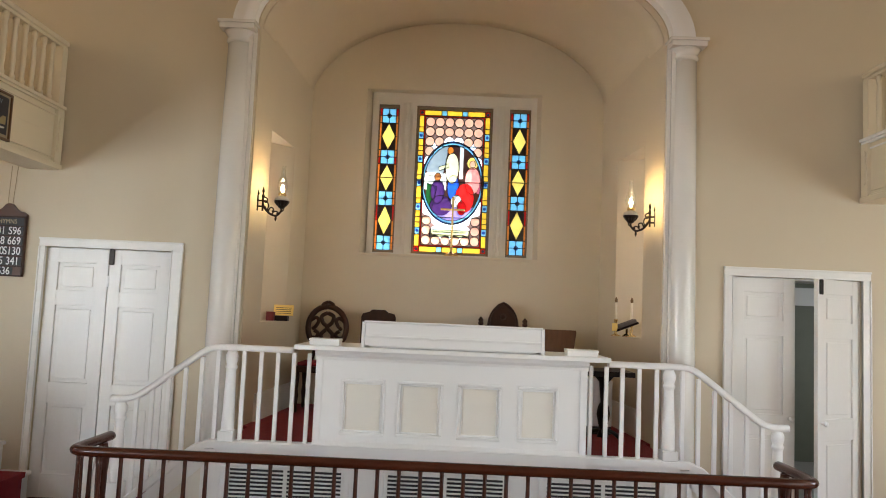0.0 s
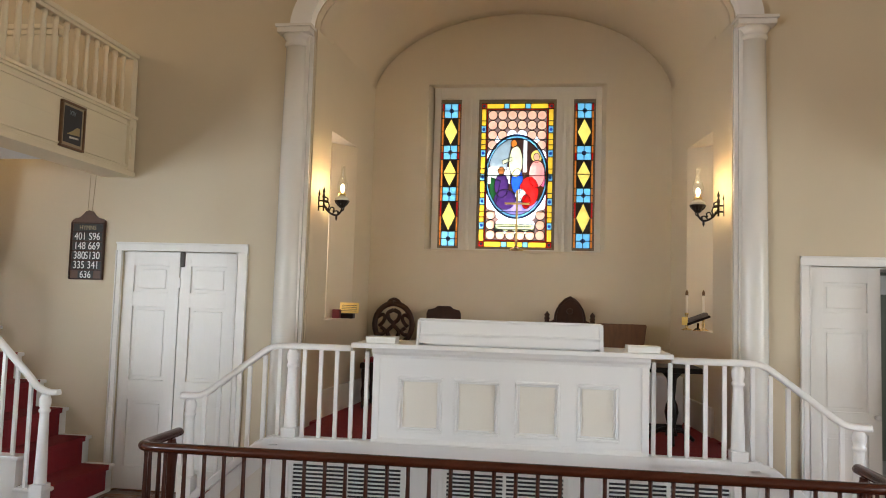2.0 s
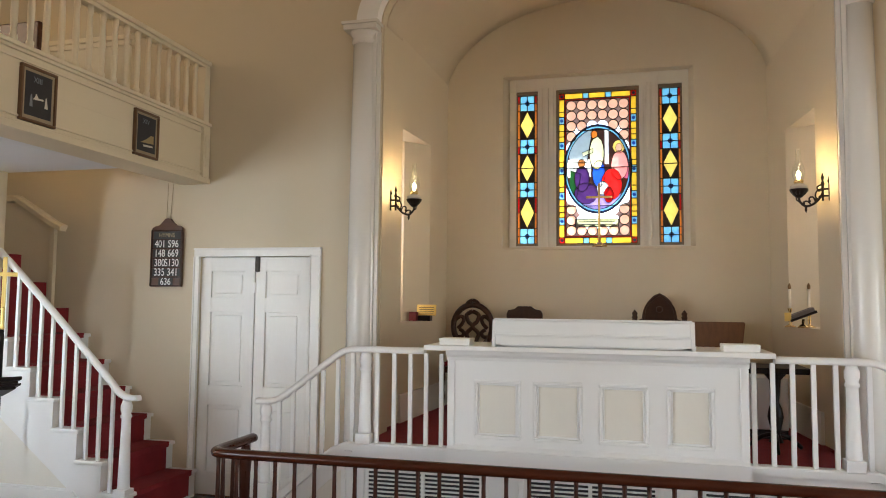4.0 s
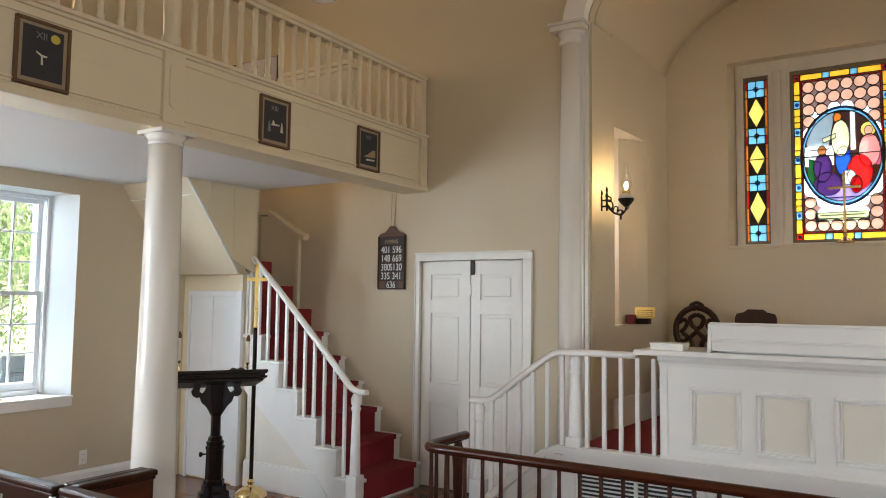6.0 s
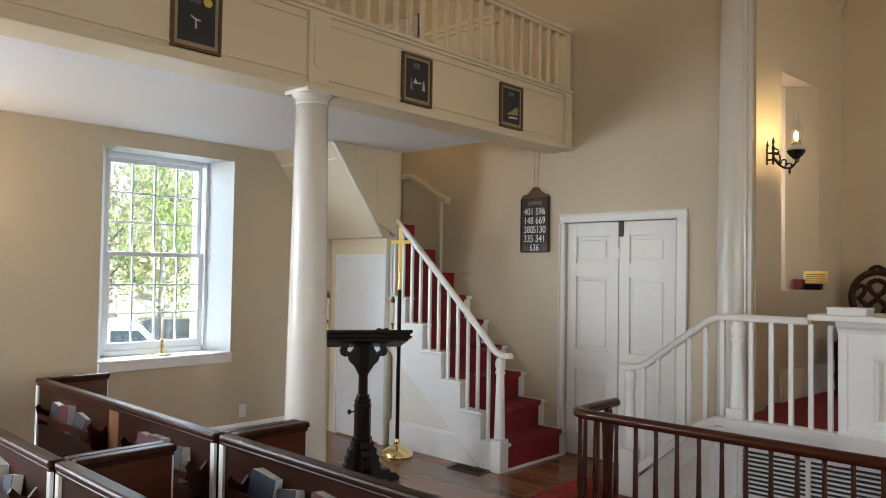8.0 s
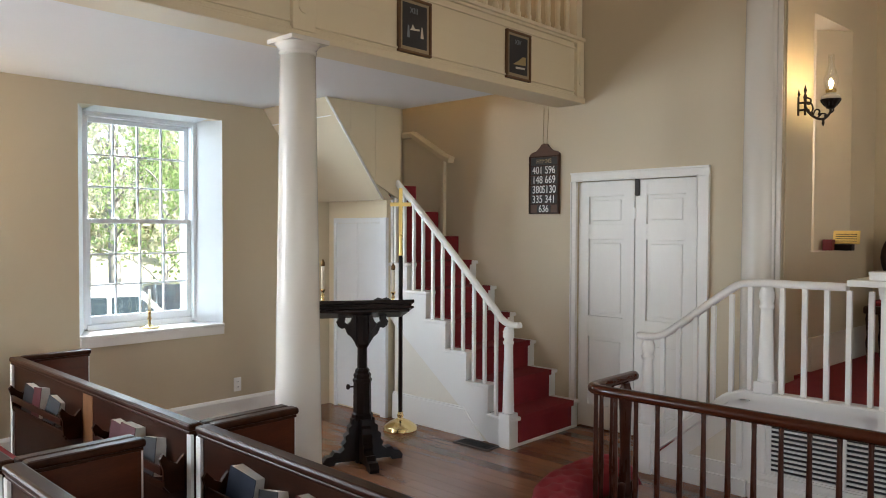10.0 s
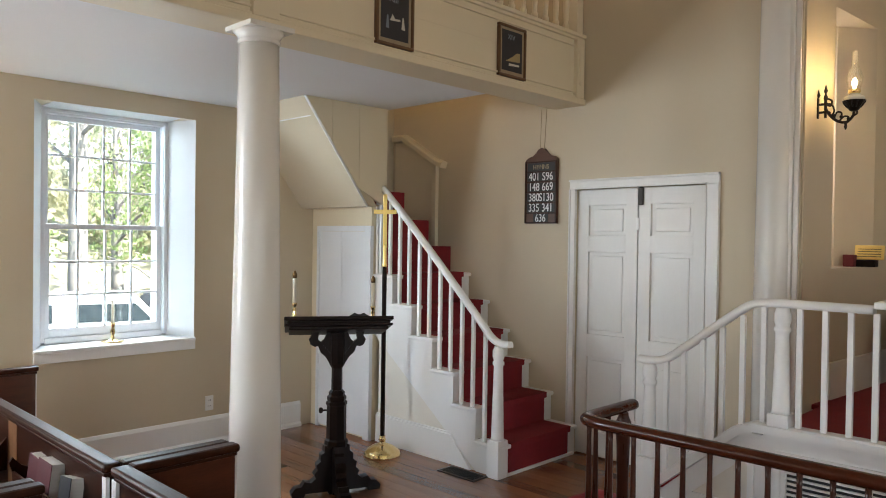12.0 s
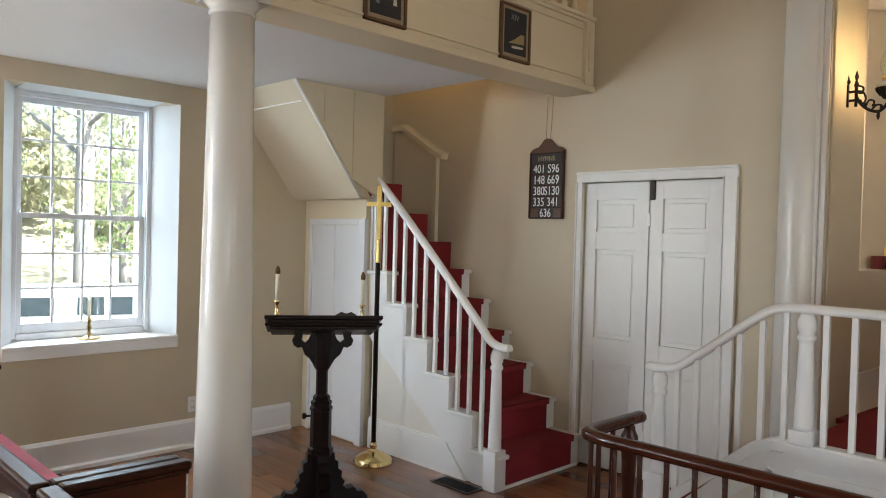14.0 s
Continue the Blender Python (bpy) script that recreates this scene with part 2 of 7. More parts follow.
def curve_through(pts, n=6):
    """Smooth points through corner points (Catmull-Rom)."""
    pts = [Vector(p) for p in pts]
    out = []
    for i in range(len(pts) - 1):
        p0, p1, p2, p3 = pts[max(i - 1, 0)], pts[i], pts[i + 1], pts[min(i + 2, len(pts) - 1)]
        for k in range(n):
            t = k / n
            out.append(0.5 * ((2 * p1) + (p2 - p0) * t + (2 * p0 - 5 * p1 + 4 * p2 - p3) * t * t + (3 * p1 - p0 - 3 * p2 + p3) * t ** 3))
    out.append(pts[-1])
    return out


def link(name, bm, mat):
    me = bpy.data.meshes.new(name)
    bm.to_mesh(me)
    bm.free()
    me.materials.append(mat)
    return new(name, me)


def part(name, bm, mat, parent, label=""):
    ob = link(name, bm, mat)
    ob.parent = parent
    if label:
        tagged(ob, label=label)
    return ob


def share(name, mesh, parent, m):
    ob = new(name, mesh)
    ob.parent = parent
    ob.matrix_basis = m
    return ob


def thing(name, at, label, category, group="", kind=""):
    ob = new(name)
    ob.empty_display_size = 0.1
    ob.location = at
    tagged(ob, label, category, group, kind)
    bpy.context.view_layer.update()
    return ob


def solid(name, bm, mat, label, category, kind="structure", group=""):
    return tagged(link(name, bm, mat), label, category, group, kind)


# ---- setting ----
XW, YB, ZC, FT = 5.52, -11.0, 5.6, 0.42      # side walls, back wall, ceiling, wall thickness
GXW, GXE, GZ = 3.37, 3.29, 2.667                # gallery front, its underside and ledge


def wall_with_holes(name, axis, face, back, u0, u1, z0, z1, holes, mat, label):
    """A wall between face and back on its axis, running u0..u1, with rectangular holes (ua, ub, za, zb), built as butted blocks."""
    bm = bmesh.new()
    us = sorted({u0, u1, *[h[0] for h in holes], *[h[1] for h in holes]})
    for a, b in zip(us, us[1:]):
        zs = [z0]
        for h in sorted((h for h in holes if h[0] <= a + 1e-6 and h[1] >= b - 1e-6), key=lambda h: h[2]):
            zs += [h[2], h[3]]
        zs.append(z1)
        for lo, hi in zip(zs[::2], zs[1::2]):
            if hi - lo > 1e-4:
                if axis == "x":
                    cube(bm, face, back, a, b, lo, hi)
                else:
                    cube(bm, a, b, face, back, lo, hi)
    bmesh.ops.remove_doubles(bm, verts=bm.verts, dist=1e-5)
    return solid(name, bm, mat, label, "wall")


WY0, WY1, WZ0, WZ1 = -3.181, -2.043, 0.848, 2.526      # the side window's opening in the room
WS, WD = 0.12, 0.24                                   # splay and depth of its reveal
side_holes = [(WY0, WY1, WZ0, WZ1)]
for wy in (-6.2, -9.4):
    side_holes.append((wy - 0.5, wy + 0.5, 0.87, 2.54))
up_holes = [(wy - 0.55, wy + 0.55, 3.55, 5.15) for wy in (-2.7, -6.2, -9.4)]
wall_with_holes("wall_west", "x", -XW, -XW - 0.5, YB, FT, 0, ZC, sorted(side_holes + up_holes), PLASTER, "cream plaster side wall with deep sash windows")
wall_with_holes("wall_east", "x", XW, XW + 0.5, YB, FT, 0, ZC, sorted(side_holes + up_holes), PLASTER, "cream plaster side wall with window openings")
wall_with_holes("wall_south", "y", YB, YB - 0.4, -XW - 0.5, XW + 0.5, 0, ZC, [], PLASTER, "cream plaster back wall of the nave")

# front wall with the two doors and the chancel arch
AX, AZ, AR, ACX = 1.72, 3.97, 0.74, -0.05       # centre line: half width, springing and rise of the arch


def arch_points(ax, az, rise, n=24):
    return [(ACX - ax * math.cos(math.pi * i / n), az + rise * math.sin(math.pi * i / n)) for i in range(n + 1)]


D1, D2 = (-3.40, -2.365), (2.228, 3.27)
wall_with_holes("wall_north", "y", 0, FT, -XW, ACX - AX, 0, ZC, [(D1[0], D1[1], 0, 2.03)], PLASTER, "cream plaster front wall beside the arch")
wall_with_holes("wall_north", "y", 0, FT, ACX + AX, XW, 0, ZC, [(D2[0], D2[1], 0, 2.03)], PLASTER, "cream plaster front wall beside the arch")
bm = bmesh.new()
ap = arch_points(AX, AZ, AR)
prism(bm, [(ACX - AX, ZC)] + ap + [(ACX + AX, ZC)], 0, FT)
solid("wall_north", bm, PLASTER, "cream plaster wall over the chancel arch", "wall")

# chancel: splayed side walls with window niches, curved-top back wall, vault
CY = 1.73
CL0, CL1 = 1.70, 1.56              # half width at the arch and at the back
NY0, NY1, NZ0, NZ1 = 0.46, 1.20, 1.478, 3.19


def side_x(y):
    return CL0 + (CL1 - CL0) * (y - 0.1) / (CY - 0.1)


def wall_x(s, y, off=0.0):
    """The chancel's side wall at depth y; its axis drifts slightly to the west."""
    return ACX - 0.010 * y + s * (side_x(y) - off)


for s, nm in ((-1, "wall_chancel_west"), (1, "wall_chancel_east")):
    for y0, y1, z0, z1 in ((FT, NY0, 0, 4.3), (NY1, CY + 0.3, 0, 4.3), (NY0, NY1, 0, NZ0), (NY0, NY1, NZ1 + 0.0, 4.3), (0.0, FT, 0, 3.97)):
        if y1 - y0 < 1e-3:
            continue
        bm = bmesh.new()
        y0c = y0
        o = [(wall_x(s, y0c), y0c), (wall_x(s, y1), y1), (s * 2.1, y1), (s * 2.1, y0c)]
        if y0 == 0.0:
            o = [(wall_x(s, 0.02), 0.02), (wall_x(s, FT), FT), (ACX + s * 1.718, FT), (ACX + s * 1.718, 0.02)]
        prism(bm, o, z0, z1, "z")
        solid(nm, bm, PLASTER, "cream plaster chancel side wall with a window niche", "wall")
    # splayed far jamb and sloping head of the niche
    bm = bmesh.new()
    prism(bm, [(wall_x(s, NY1), NY1), (s * 1.86, NY1 - 0.24), (s * 2.1, NY1 - 0.24), (s * 2.1, NY1)], NZ0, NZ1, "z")
    prism(bm, [(wall_x(s, NY0) , NY0), (s * 1.88, NY0 + 0.1), (s * 2.1, NY0 + 0.1), (s * 2.1, NY0)], NZ0, NZ1, "z")
    solid("trim_niche", bm, PLASTER, "splayed plaster jambs of the window niche", "trim")
    solid("wall_niche_back", one(s * 2.1, s * 2.5, 0.2, CY, 1.2, 3.5), PLASTER, "plain wall closing the niche", "wall")

RX0, RX1, RZ0, RZ1 = -1.044, 0.832, 2.215, 3.99      # recess of the coloured window
BX = -0.07                          # axis of the back wall
BW2, BZ2, BR2 = CL1 + 0.02, 3.80, 0.95


def crown_z(x):
    return BZ2 + BR2 * math.sqrt(max(0.0, 1 - ((x - BX) / BW2) ** 2))


bm = bmesh.new()
top = [(x - ACX + BX, z) for x, z in arch_points(BW2, BZ2, BR2, 28)]
prism(bm, [(BX - BW2, 0.3)] + [p for p in top if p[0] <= RX0] + [(RX0, crown_z(RX0)), (RX0, 0.3)], CY, CY + 0.42)
prism(bm, [(RX1, 0.3), (RX1, crown_z(RX1))] + [p for p in top if p[0] >= RX1] + [(BX + BW2, 0.3)], CY, CY + 0.42)
prism(bm, [(RX0, RZ1), (RX0, crown_z(RX0))] + [p for p in top if RX0 < p[0] < RX1] + [(RX1, crown_z(RX1)), (RX1, RZ1)], CY, CY + 0.42)
prism(bm, [(RX0, 0.3), (RX0, RZ0), (RX1, RZ0), (RX1, 0.3)], CY, CY + 0.42)
solid("wall_chancel_north", bm, PLASTER, "cream plaster chancel wall with a round-topped field", "wall")
# splayed plaster reveals of the recess
bm = bmesh.new()
prism(bm, [(RX0, CY + 0.004), (RX0 + 0.07, CY + 0.2), (RX0, CY + 0.2)], RZ0, RZ1, "z")
prism(bm, [(RX1, CY + 0.004), (RX1 - 0.07, CY + 0.2), (RX1, CY + 0.2)], RZ0, RZ1, "z")
solid("trim_recess", bm, PLASTER, "splayed plaster reveals of the window recess", "trim")

# vault of the chancel, lofted from the arch to the back wall
bm = bmesh.new()
rows = []
for k in range(9):
    y = 0.1 + (CY + 0.05 - 0.1) * k / 8
    f = k / 8
    ax, az, rise = (CL0 + 0.01) * (1 - f) + (CL1 + 0.012) * f, 3.95 * (1 - f) + BZ2 * f, 0.78 * (1 - f) + BR2 * f
    rows.append([bm.verts.new((x - 0.02 * f, y, z)) for x, z in arch_points(ax, az, rise, 32)] + [bm.verts.new((x * 1.12 - 0.02 * f, y, z + 0.25)) for x, z in arch_points(ax, az, rise, 32)[::-1]])
for a, b in zip(rows, rows[1:]):
    for i in range(len(a)):
        bm.faces.new((a[i], a[(i + 1) % len(a)], b[(i + 1) % len(a)], b[i])).smooth = True
bm.faces.new(rows[0])
bm.faces.new(rows[-1][::-1])
bmesh.ops.recalc_face_normals(bm, faces=bm.faces)
solid("ceiling_chancel", bm, PLASTER, "cream plaster barrel vault over the chancel", "ceiling")
solid("wall_chancel_outer", one(-2.5, 2.5, 0.3, CY + 0.4, 4.95, 5.1), PLASTER, "plain roof slab above the vault", "roof")
solid("ceiling", one(-XW - 0.5, XW + 0.5, YB - 0.4, FT, ZC, ZC + 0.2), CEILW, "flat white plaster nave ceiling", "ceiling")

# room behind the half-open door
solid("floor_vestry", one(1.9, 5.6, FT, 3.2, -0.1, 0.0), TILE, "pale grey tiled floor of the side room", "floor")
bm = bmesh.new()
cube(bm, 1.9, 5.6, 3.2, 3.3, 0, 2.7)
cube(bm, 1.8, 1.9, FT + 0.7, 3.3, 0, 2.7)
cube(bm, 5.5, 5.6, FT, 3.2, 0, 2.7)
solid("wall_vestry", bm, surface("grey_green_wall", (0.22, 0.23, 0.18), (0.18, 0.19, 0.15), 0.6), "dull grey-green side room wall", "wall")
solid("ceiling_vestry", one(1.8, 5.6, FT, 3.3, 2.7, 2.8), CEILW, "white side room ceiling", "ceiling")
solid("trim_vestry", one(2.0, 5.4, 3.17, 3.2, 1.9, 2.12), WHITE, "pale band along the side room wall", "trim")
# fill lamp added inside the windowless side room to brighten the door gap
window_light("vestry_window_light", (5.2, 1.9, 1.5), (2.5, 2.2, 0.8), 0.8, 1.2, 1.3)

# skirting boards
bm = bmesh.new()
for y0, y1 in ((-10.9, -1.06),):
    prism(bm, [(-XW, 0), (-XW + 0.035, 0), (-XW + 0.035, 0.025), (-XW + 0.02, 0.04), (-XW + 0.02, 0.19), (-XW + 0.008, 0.215), (-XW, 0.215)], y0, y1, "y")
solid("baseboard", bm, WHITE, "white painted skirting board with moulded cap", "baseboard")
solid("baseboard", one(-2.26, -1.99, -0.02, 0, 0, 0.2, 0.004), WHITE, "white painted skirting board", "baseboard")
solid("baseboard", one(XW - 0.02, XW, -10.9, -0.02, 0, 0.21, 0.004), WHITE, "white painted skirting board", "baseboard")
for s in (-1, 1):
    bm = bmesh.new()
    prism(bm, [(wall_x(s, FT, 0.001), FT), (wall_x(s, CY, 0.001), CY), (wall_x(s, CY, 0.025), CY), (wall_x(s, FT, 0.025), FT)], 0.62, 0.86, "z")
    solid("baseboard", bm, PANEL, "tall pale skirting in the chancel", "baseboard")

# ---- engaged columns and arch moulding ----
for s in (-1, 1):
    c = thing("engaged_column", (-0.056 + s * 1.869, 0.02, 0), "tall white painted engaged column at the chancel arch", "column", "columns of the chancel arch")
    b = lathe(bmesh.new(), [(0.150, 0.0), (0.150, 0.10), (0.165, 0.12), (0.165, 0.17), (0.140, 0.20), (0.122, 0.26), (0.117, 1.5), (0.106, 3.0), (0.098, 3.80)], (0, 0, 0), 28)
    part("shaft", b, COLUMNW, c)
    b = lathe(bmesh.new(), [(0.098, 3.80), (0.112, 3.815), (0.112, 3.835), (0.100, 3.845), (0.112, 3.87), (0.135, 3.90)], (0, 0, 0), 28)
    cube(b, -0.145, 0.145, -0.145, 0.09, 3.90, 3.945, 0.006)
    cube(b, -0.158, 0.158, -0.158, 0.09, 3.945, 3.97, 0.004)
    part("capital", b, COLUMNW, c, "moulded square-topped white capital")
    b = bmesh.new()
    for (u0, u1, d) in ((0.085, 0.118, -0.055), (0.118, 0.150, -0.034)):
        cube(b, -s * u0, -s * u1, d, 0.10, 0.0, 3.90, 0.004)
    part("jamb_moulding", b, COLUMNW, c)

bm = bmesh.new()
prof_steps = [(0.03, -0.10, 0.095), (0.115, -0.075, 0.065), (0.185, -0.05, 0.05)]
for off, front, w in prof_steps:
    ins, outs = arch_points(AX + off - 0.02, AZ, AR + off - 0.02, 40), arch_points(AX + off + w - 0.02, AZ, AR + off + w - 0.02, 40)
    for i in range(40):
        a, b2, c2, d2 = ins[i], ins[i + 1], outs[i + 1], outs[i]
        lo = [bm.verts.new((p[0], front, p[1])) for p in (a, b2, c2, d2)]
        hi = [bm.verts.new((p[0], 0.0, p[1])) for p in (a, b2, c2, d2)]
        bm.faces.new(lo)
        for k in (0, 2):
            bm.faces.new((lo[k], hi[k], hi[(k + 1) % 4], lo[(k + 1) % 4]))
bmesh.ops.recalc_face_normals(bm, faces=bm.faces)
solid("trim_arch", bm, WHITE, "white moulded archivolt round the chancel arch", "trim")

# ---- galleries ----


def oval_pad(bm, x0, x1, yc, hw, z0, z1, n=10):
    o = []
    for i in range(n + 1):
        a = math.pi * i / n
        o.append((yc + hw * math.cos(a), z1 - hw + hw * math.sin(a)))
    for i in range(n + 1):
        a = math.pi + math.pi * i / n
        o.append((yc + hw * math.cos(a), z0 + hw + hw * math.sin(a)))
    prism(bm, o, x0, x1, "x")


def gallery(s):
    GX = GXW if s < 0 else GXE
    g = thing("gallery", (s * GX, -5.0, GZ), "cream boarded gallery with a white baluster railing", "gallery", "galleries", "structure")
    inv = Matrix.Translation((-s * GX, 5.0, -GZ))

    def add(name, bm, mat, label=""):
        bm.transform(inv)
        return part(name, bm, mat, g, label)

    def bx(bm, a, b, y0, y1, z0, z1, bev=0.0):
        return cube(bm, s * a, s * b, y0, y1, z0, z1, bev)
    # boards of the front
    for z0, z1 in ((2.735, 2.9495), (2.950, 3.15)):
        b = bmesh.new()
        add("front_board", bx(b, GX, GX + 0.06, YB, 0, z0, z1), CREAMPAINT)
    b = bmesh.new()
    bx(b, GX - 0.035, GX + 0.25, YB, 0, GZ - 0.0, GZ + 0.045, 0.006)
    bx(b, GX - 0.02, GX + 0.06, YB, 0, GZ + 0.047, GZ + 0.062, 0.004)
    bx(b, GX - 0.012, GX + 0.06, YB, 0, GZ + 0.085, GZ + 0.098, 0.004)
    add("bottom_moulding", b, CREAMPAINT)
    b = bmesh.new()
    bx(b, GX - 0.012, GX + 0.06, YB, 0, 3.10, 3.113, 0.003)
    bx(b, GX - 0.018, GX + 0.06, YB, 0, 3.151, 3.172, 0.004)
    bx(b, GX - 0.035, GX + 0.10, YB, 0, 3.172, 3.20, 0.006)
    add("ledge", b, WHITE if s > 0 else CREAMPAINT)
    b = bmesh.new()
    bx(b, GX - 0.0, GX + 0.075, YB, 0, 3.685, 3.715, 0.006)
    bx(b, GX - 0.015, GX + 0.09, YB, 0, 3.715, 3.755, 0.010)
    add("top_rail", b, CREAMPAINT)
    # balusters, square with rounded middle
    mesh = None
    y = -0.19
    while y > -6.6:
        if abs(y + 2.79) > 0.12 and abs(y + 5.9) > 0.12:
            if mesh is None:
                b = bmesh.new()
                lathe(b, [(0.024, 0.0), (0.024, 0.05), (0.017, 0.06), (0.021, 0.16), (0.022, 0.26), (0.017, 0.42), (0.022, 0.43), (0.022, 0.487)], (0, 0, 0), 10)
                ob = part("baluster", b, CREAMPAINT, g)
                mesh = ob.data
            else:
                ob = share("baluster", mesh, g, Matrix())
            ob.matrix_basis = inv @ Matrix.Translation((s * (GX + 0.025), y, 3.198))
        y -= 0.128
    # posts with oval pads below
    for py, w in ((-0.065, 0.05), (-2.79, 0.075), (-5.9, 0.075)):
        b = bmesh.new()
        bx(b, GX - 0.03, GX + 0.05, py - w, py + w, GZ + 0.047, 3.15, 0.004)
        oval_pad(b, s * (GX - 0.038), s * (GX - 0.029), py, w * 0.55, GZ + 0.14, 3.09)
        add("pilaster", b, CREAMPAINT)
        b = bmesh.new()
        if py < -1:
            lathe(b, [(0.060, 3.20), (0.060, 3.25), (0.050, 3.27), (0.056, 3.45), (0.048, 3.65), (0.060, 3.685)], (s * (GX + 0.02), py, 0), 18)
        else:
            bx(b, GX - 0.02, GX + 0.06, -0.11, -0.03, 3.20, 3.685, 0.004)
        add("rail_post", b, CREAMPAINT)
    b = bmesh.new()
    if s < 0:
        # the slab leaves the stairwell open
        bx(b, GX + 0.06, XW, YB, -0.83, GZ + 0.0, GZ + 0.22)
        bx(b, GX + 0.06, 3.58, -0.83, 0, GZ + 0.0, GZ + 0.22)
    else:
        bx(b, GX + 0.06, XW, YB, 0, GZ + 0.0, GZ + 0.22)
    b.transform(Matrix.Translation((0, 0, 0.001)))
    add("floor_slab", b, CEILW, "white plastered gallery underside")
    return g


gallery(-1)
gallery(1)
# guard across the stairwell up on the gallery
g = thing("stairwell_guard", (-3.98, -0.86, 2.902), "cream boarded guard with a capped rail above the stairs", "guard rail")
b = one(-4.5, -3.45, -0.97, -0.94, 2.902, 3.66)
b.transform(Matrix.Translation((3.9, 0.95, -2.902)))
part("board", b, CREAMPAINT, g)
b = one(-4.52, -3.42, -1.0, -0.91, 3.66, 3.70, 0.006)
cube(b, -4.52, -3.42, -0.985, -0.925, 3.62, 3.66, 0.004)
b.transform(Matrix.Translation((3.9, 0.95, -2.902)))
part("cap_rail", b, CREAMPAINT, g)
# unseen boards added outside the upper openings to block blue sky light
for s in (-1, 1):
    solid("wall_upper_outer", one(s * (XW + 0.42), s * (XW + 0.5), YB, -1.5, 3.4, 5.3), PLASTER, "unseen board added to keep sky light out of the upper openings", "wall")
g = thing("gallery_bench", (-3.95, -3.52, 2.902), "dark wooden bench back standing on the gallery", "bench")
b = one(-0.45, 0.04, -2.3, 2.1, 0, 0.40, 0.01)
part("seat", b, PEWDARK, g)
b = one(0.04, 0.08, -2.3, 2.1, 0, 0.50, 0.01)
part("front_board", b, PEWDARK, g)
part("bench_end", one(-0.47, 0.08, 2.1, 2.14, 0, 0.74, 0.01), PEWRED, g)


def gallery_column(x, y, up):
    c = thing("gallery_column", (x, y, 0), "round tapered cream column carrying the gallery", "column", "gallery columns")
    part("shaft", lathe(bmesh.new(), [(0.136, 0.0), (0.136, 0.06), (0.132, 0.075), (0.129, 0.5), (0.116, 1.3), (0.103, 2.2), (0.098, 2.58)], (0, 0, 0), 36), COLUMNW, c)
    b = lathe(bmesh.new(), [(0.098, 2.58), (0.104, 2.588), (0.104, 2.60), (0.099, 2.605), (0.114, 2.63), (0.126, 2.642)], (0, 0, 0), 36)
    cube(b, -0.112, 0.125, -0.125, 0.125, 2.642, GZ, 0.003)
    part("capital", b, COLUMNW, c)


gallery_column(-3.39, -2.80, 0)
gallery_column(-3.40, -5.9, 0)
gallery_column(3.40, -2.90, 0)

# ---- doors ----


def door_leaf(parent, x0, x1, y, knob=None, hook=None, m=None):
    """A three-panel leaf: stiles, rails, sunk panels."""
    w = x1 - x0
    M = m or Matrix.Identity(4)

    def add(name, bm, mat, par, label=""):
        bm.transform(M)
        return part(name, bm, mat, par, label)
    b = bmesh.new()
    st = 0.098
    rows = [(0.012, 0.20), (0.76, 0.93), (1.555, 1.68), (1.905, 2.022)]
    cube(b, x0 + 0.003, x0 + st, y, y + 0.035, 0.012, 2.022, 0.002)
    cube(b, x1 - st, x1 - 0.003, y, y + 0.035, 0.012, 2.022, 0.002)
    for z0, z1 in rows:
        cube(b, x0 + st - 0.001, x1 - st + 0.001, y + 0.0005, y + 0.0345, z0, z1, 0.002)
    leaf = add("door_leaf", b, DOORWHITE, parent)
    for (_, z0), (z1, _) in zip(rows, rows[1:]):
        b = bmesh.new()
        cube(b, x0 + st - 0.005, x1 - st + 0.005, y + 0.018, y + 0.028, z0 - 0.005, z1 + 0.005)
        cube(b, x0 + st + 0.03, x1 - st - 0.03, y + 0.012, y + 0.02, z0 + 0.03, z1 - 0.03, 0.006)
        add("panel", b, DOORWHITE, leaf)
    if hook:
        b = one(hook - 0.022, hook + 0.022, y - 0.012, y, 1.90, 2.03, 0.008)
        lathe(b, [(0.012, 0), (0.012, 0.02)], (hook, y - 0.008, 2.032), 10, Matrix.Rotation(radians(90), 4, "X"))
        add("latch", b, IRON, leaf, "black iron latch")
    if knob:
        b = lathe(bmesh.new(), [(0.012, 0), (0.010, 0.02), (0.022, 0.035), (0.020, 0.048), (0.004, 0.052)], (knob, y, 0.90), 14, Matrix.Rotation(radians(90), 4, "X"))
        add("knob", b, WHITE, leaf, "small white knob")
    for hz in (0.25, 1.72):
        hx = x0 if hook and hook > (x0 + x1) / 2 else x1
        if knob:
            hx = x0 if knob > (x0 + x1) / 2 else x1
        b = one(hx - 0.012, hx + 0.012, y - 0.006, y + 0.004, hz, hz + 0.09, 0.002)
        add("hinge", b, WHITE, leaf)
    return leaf


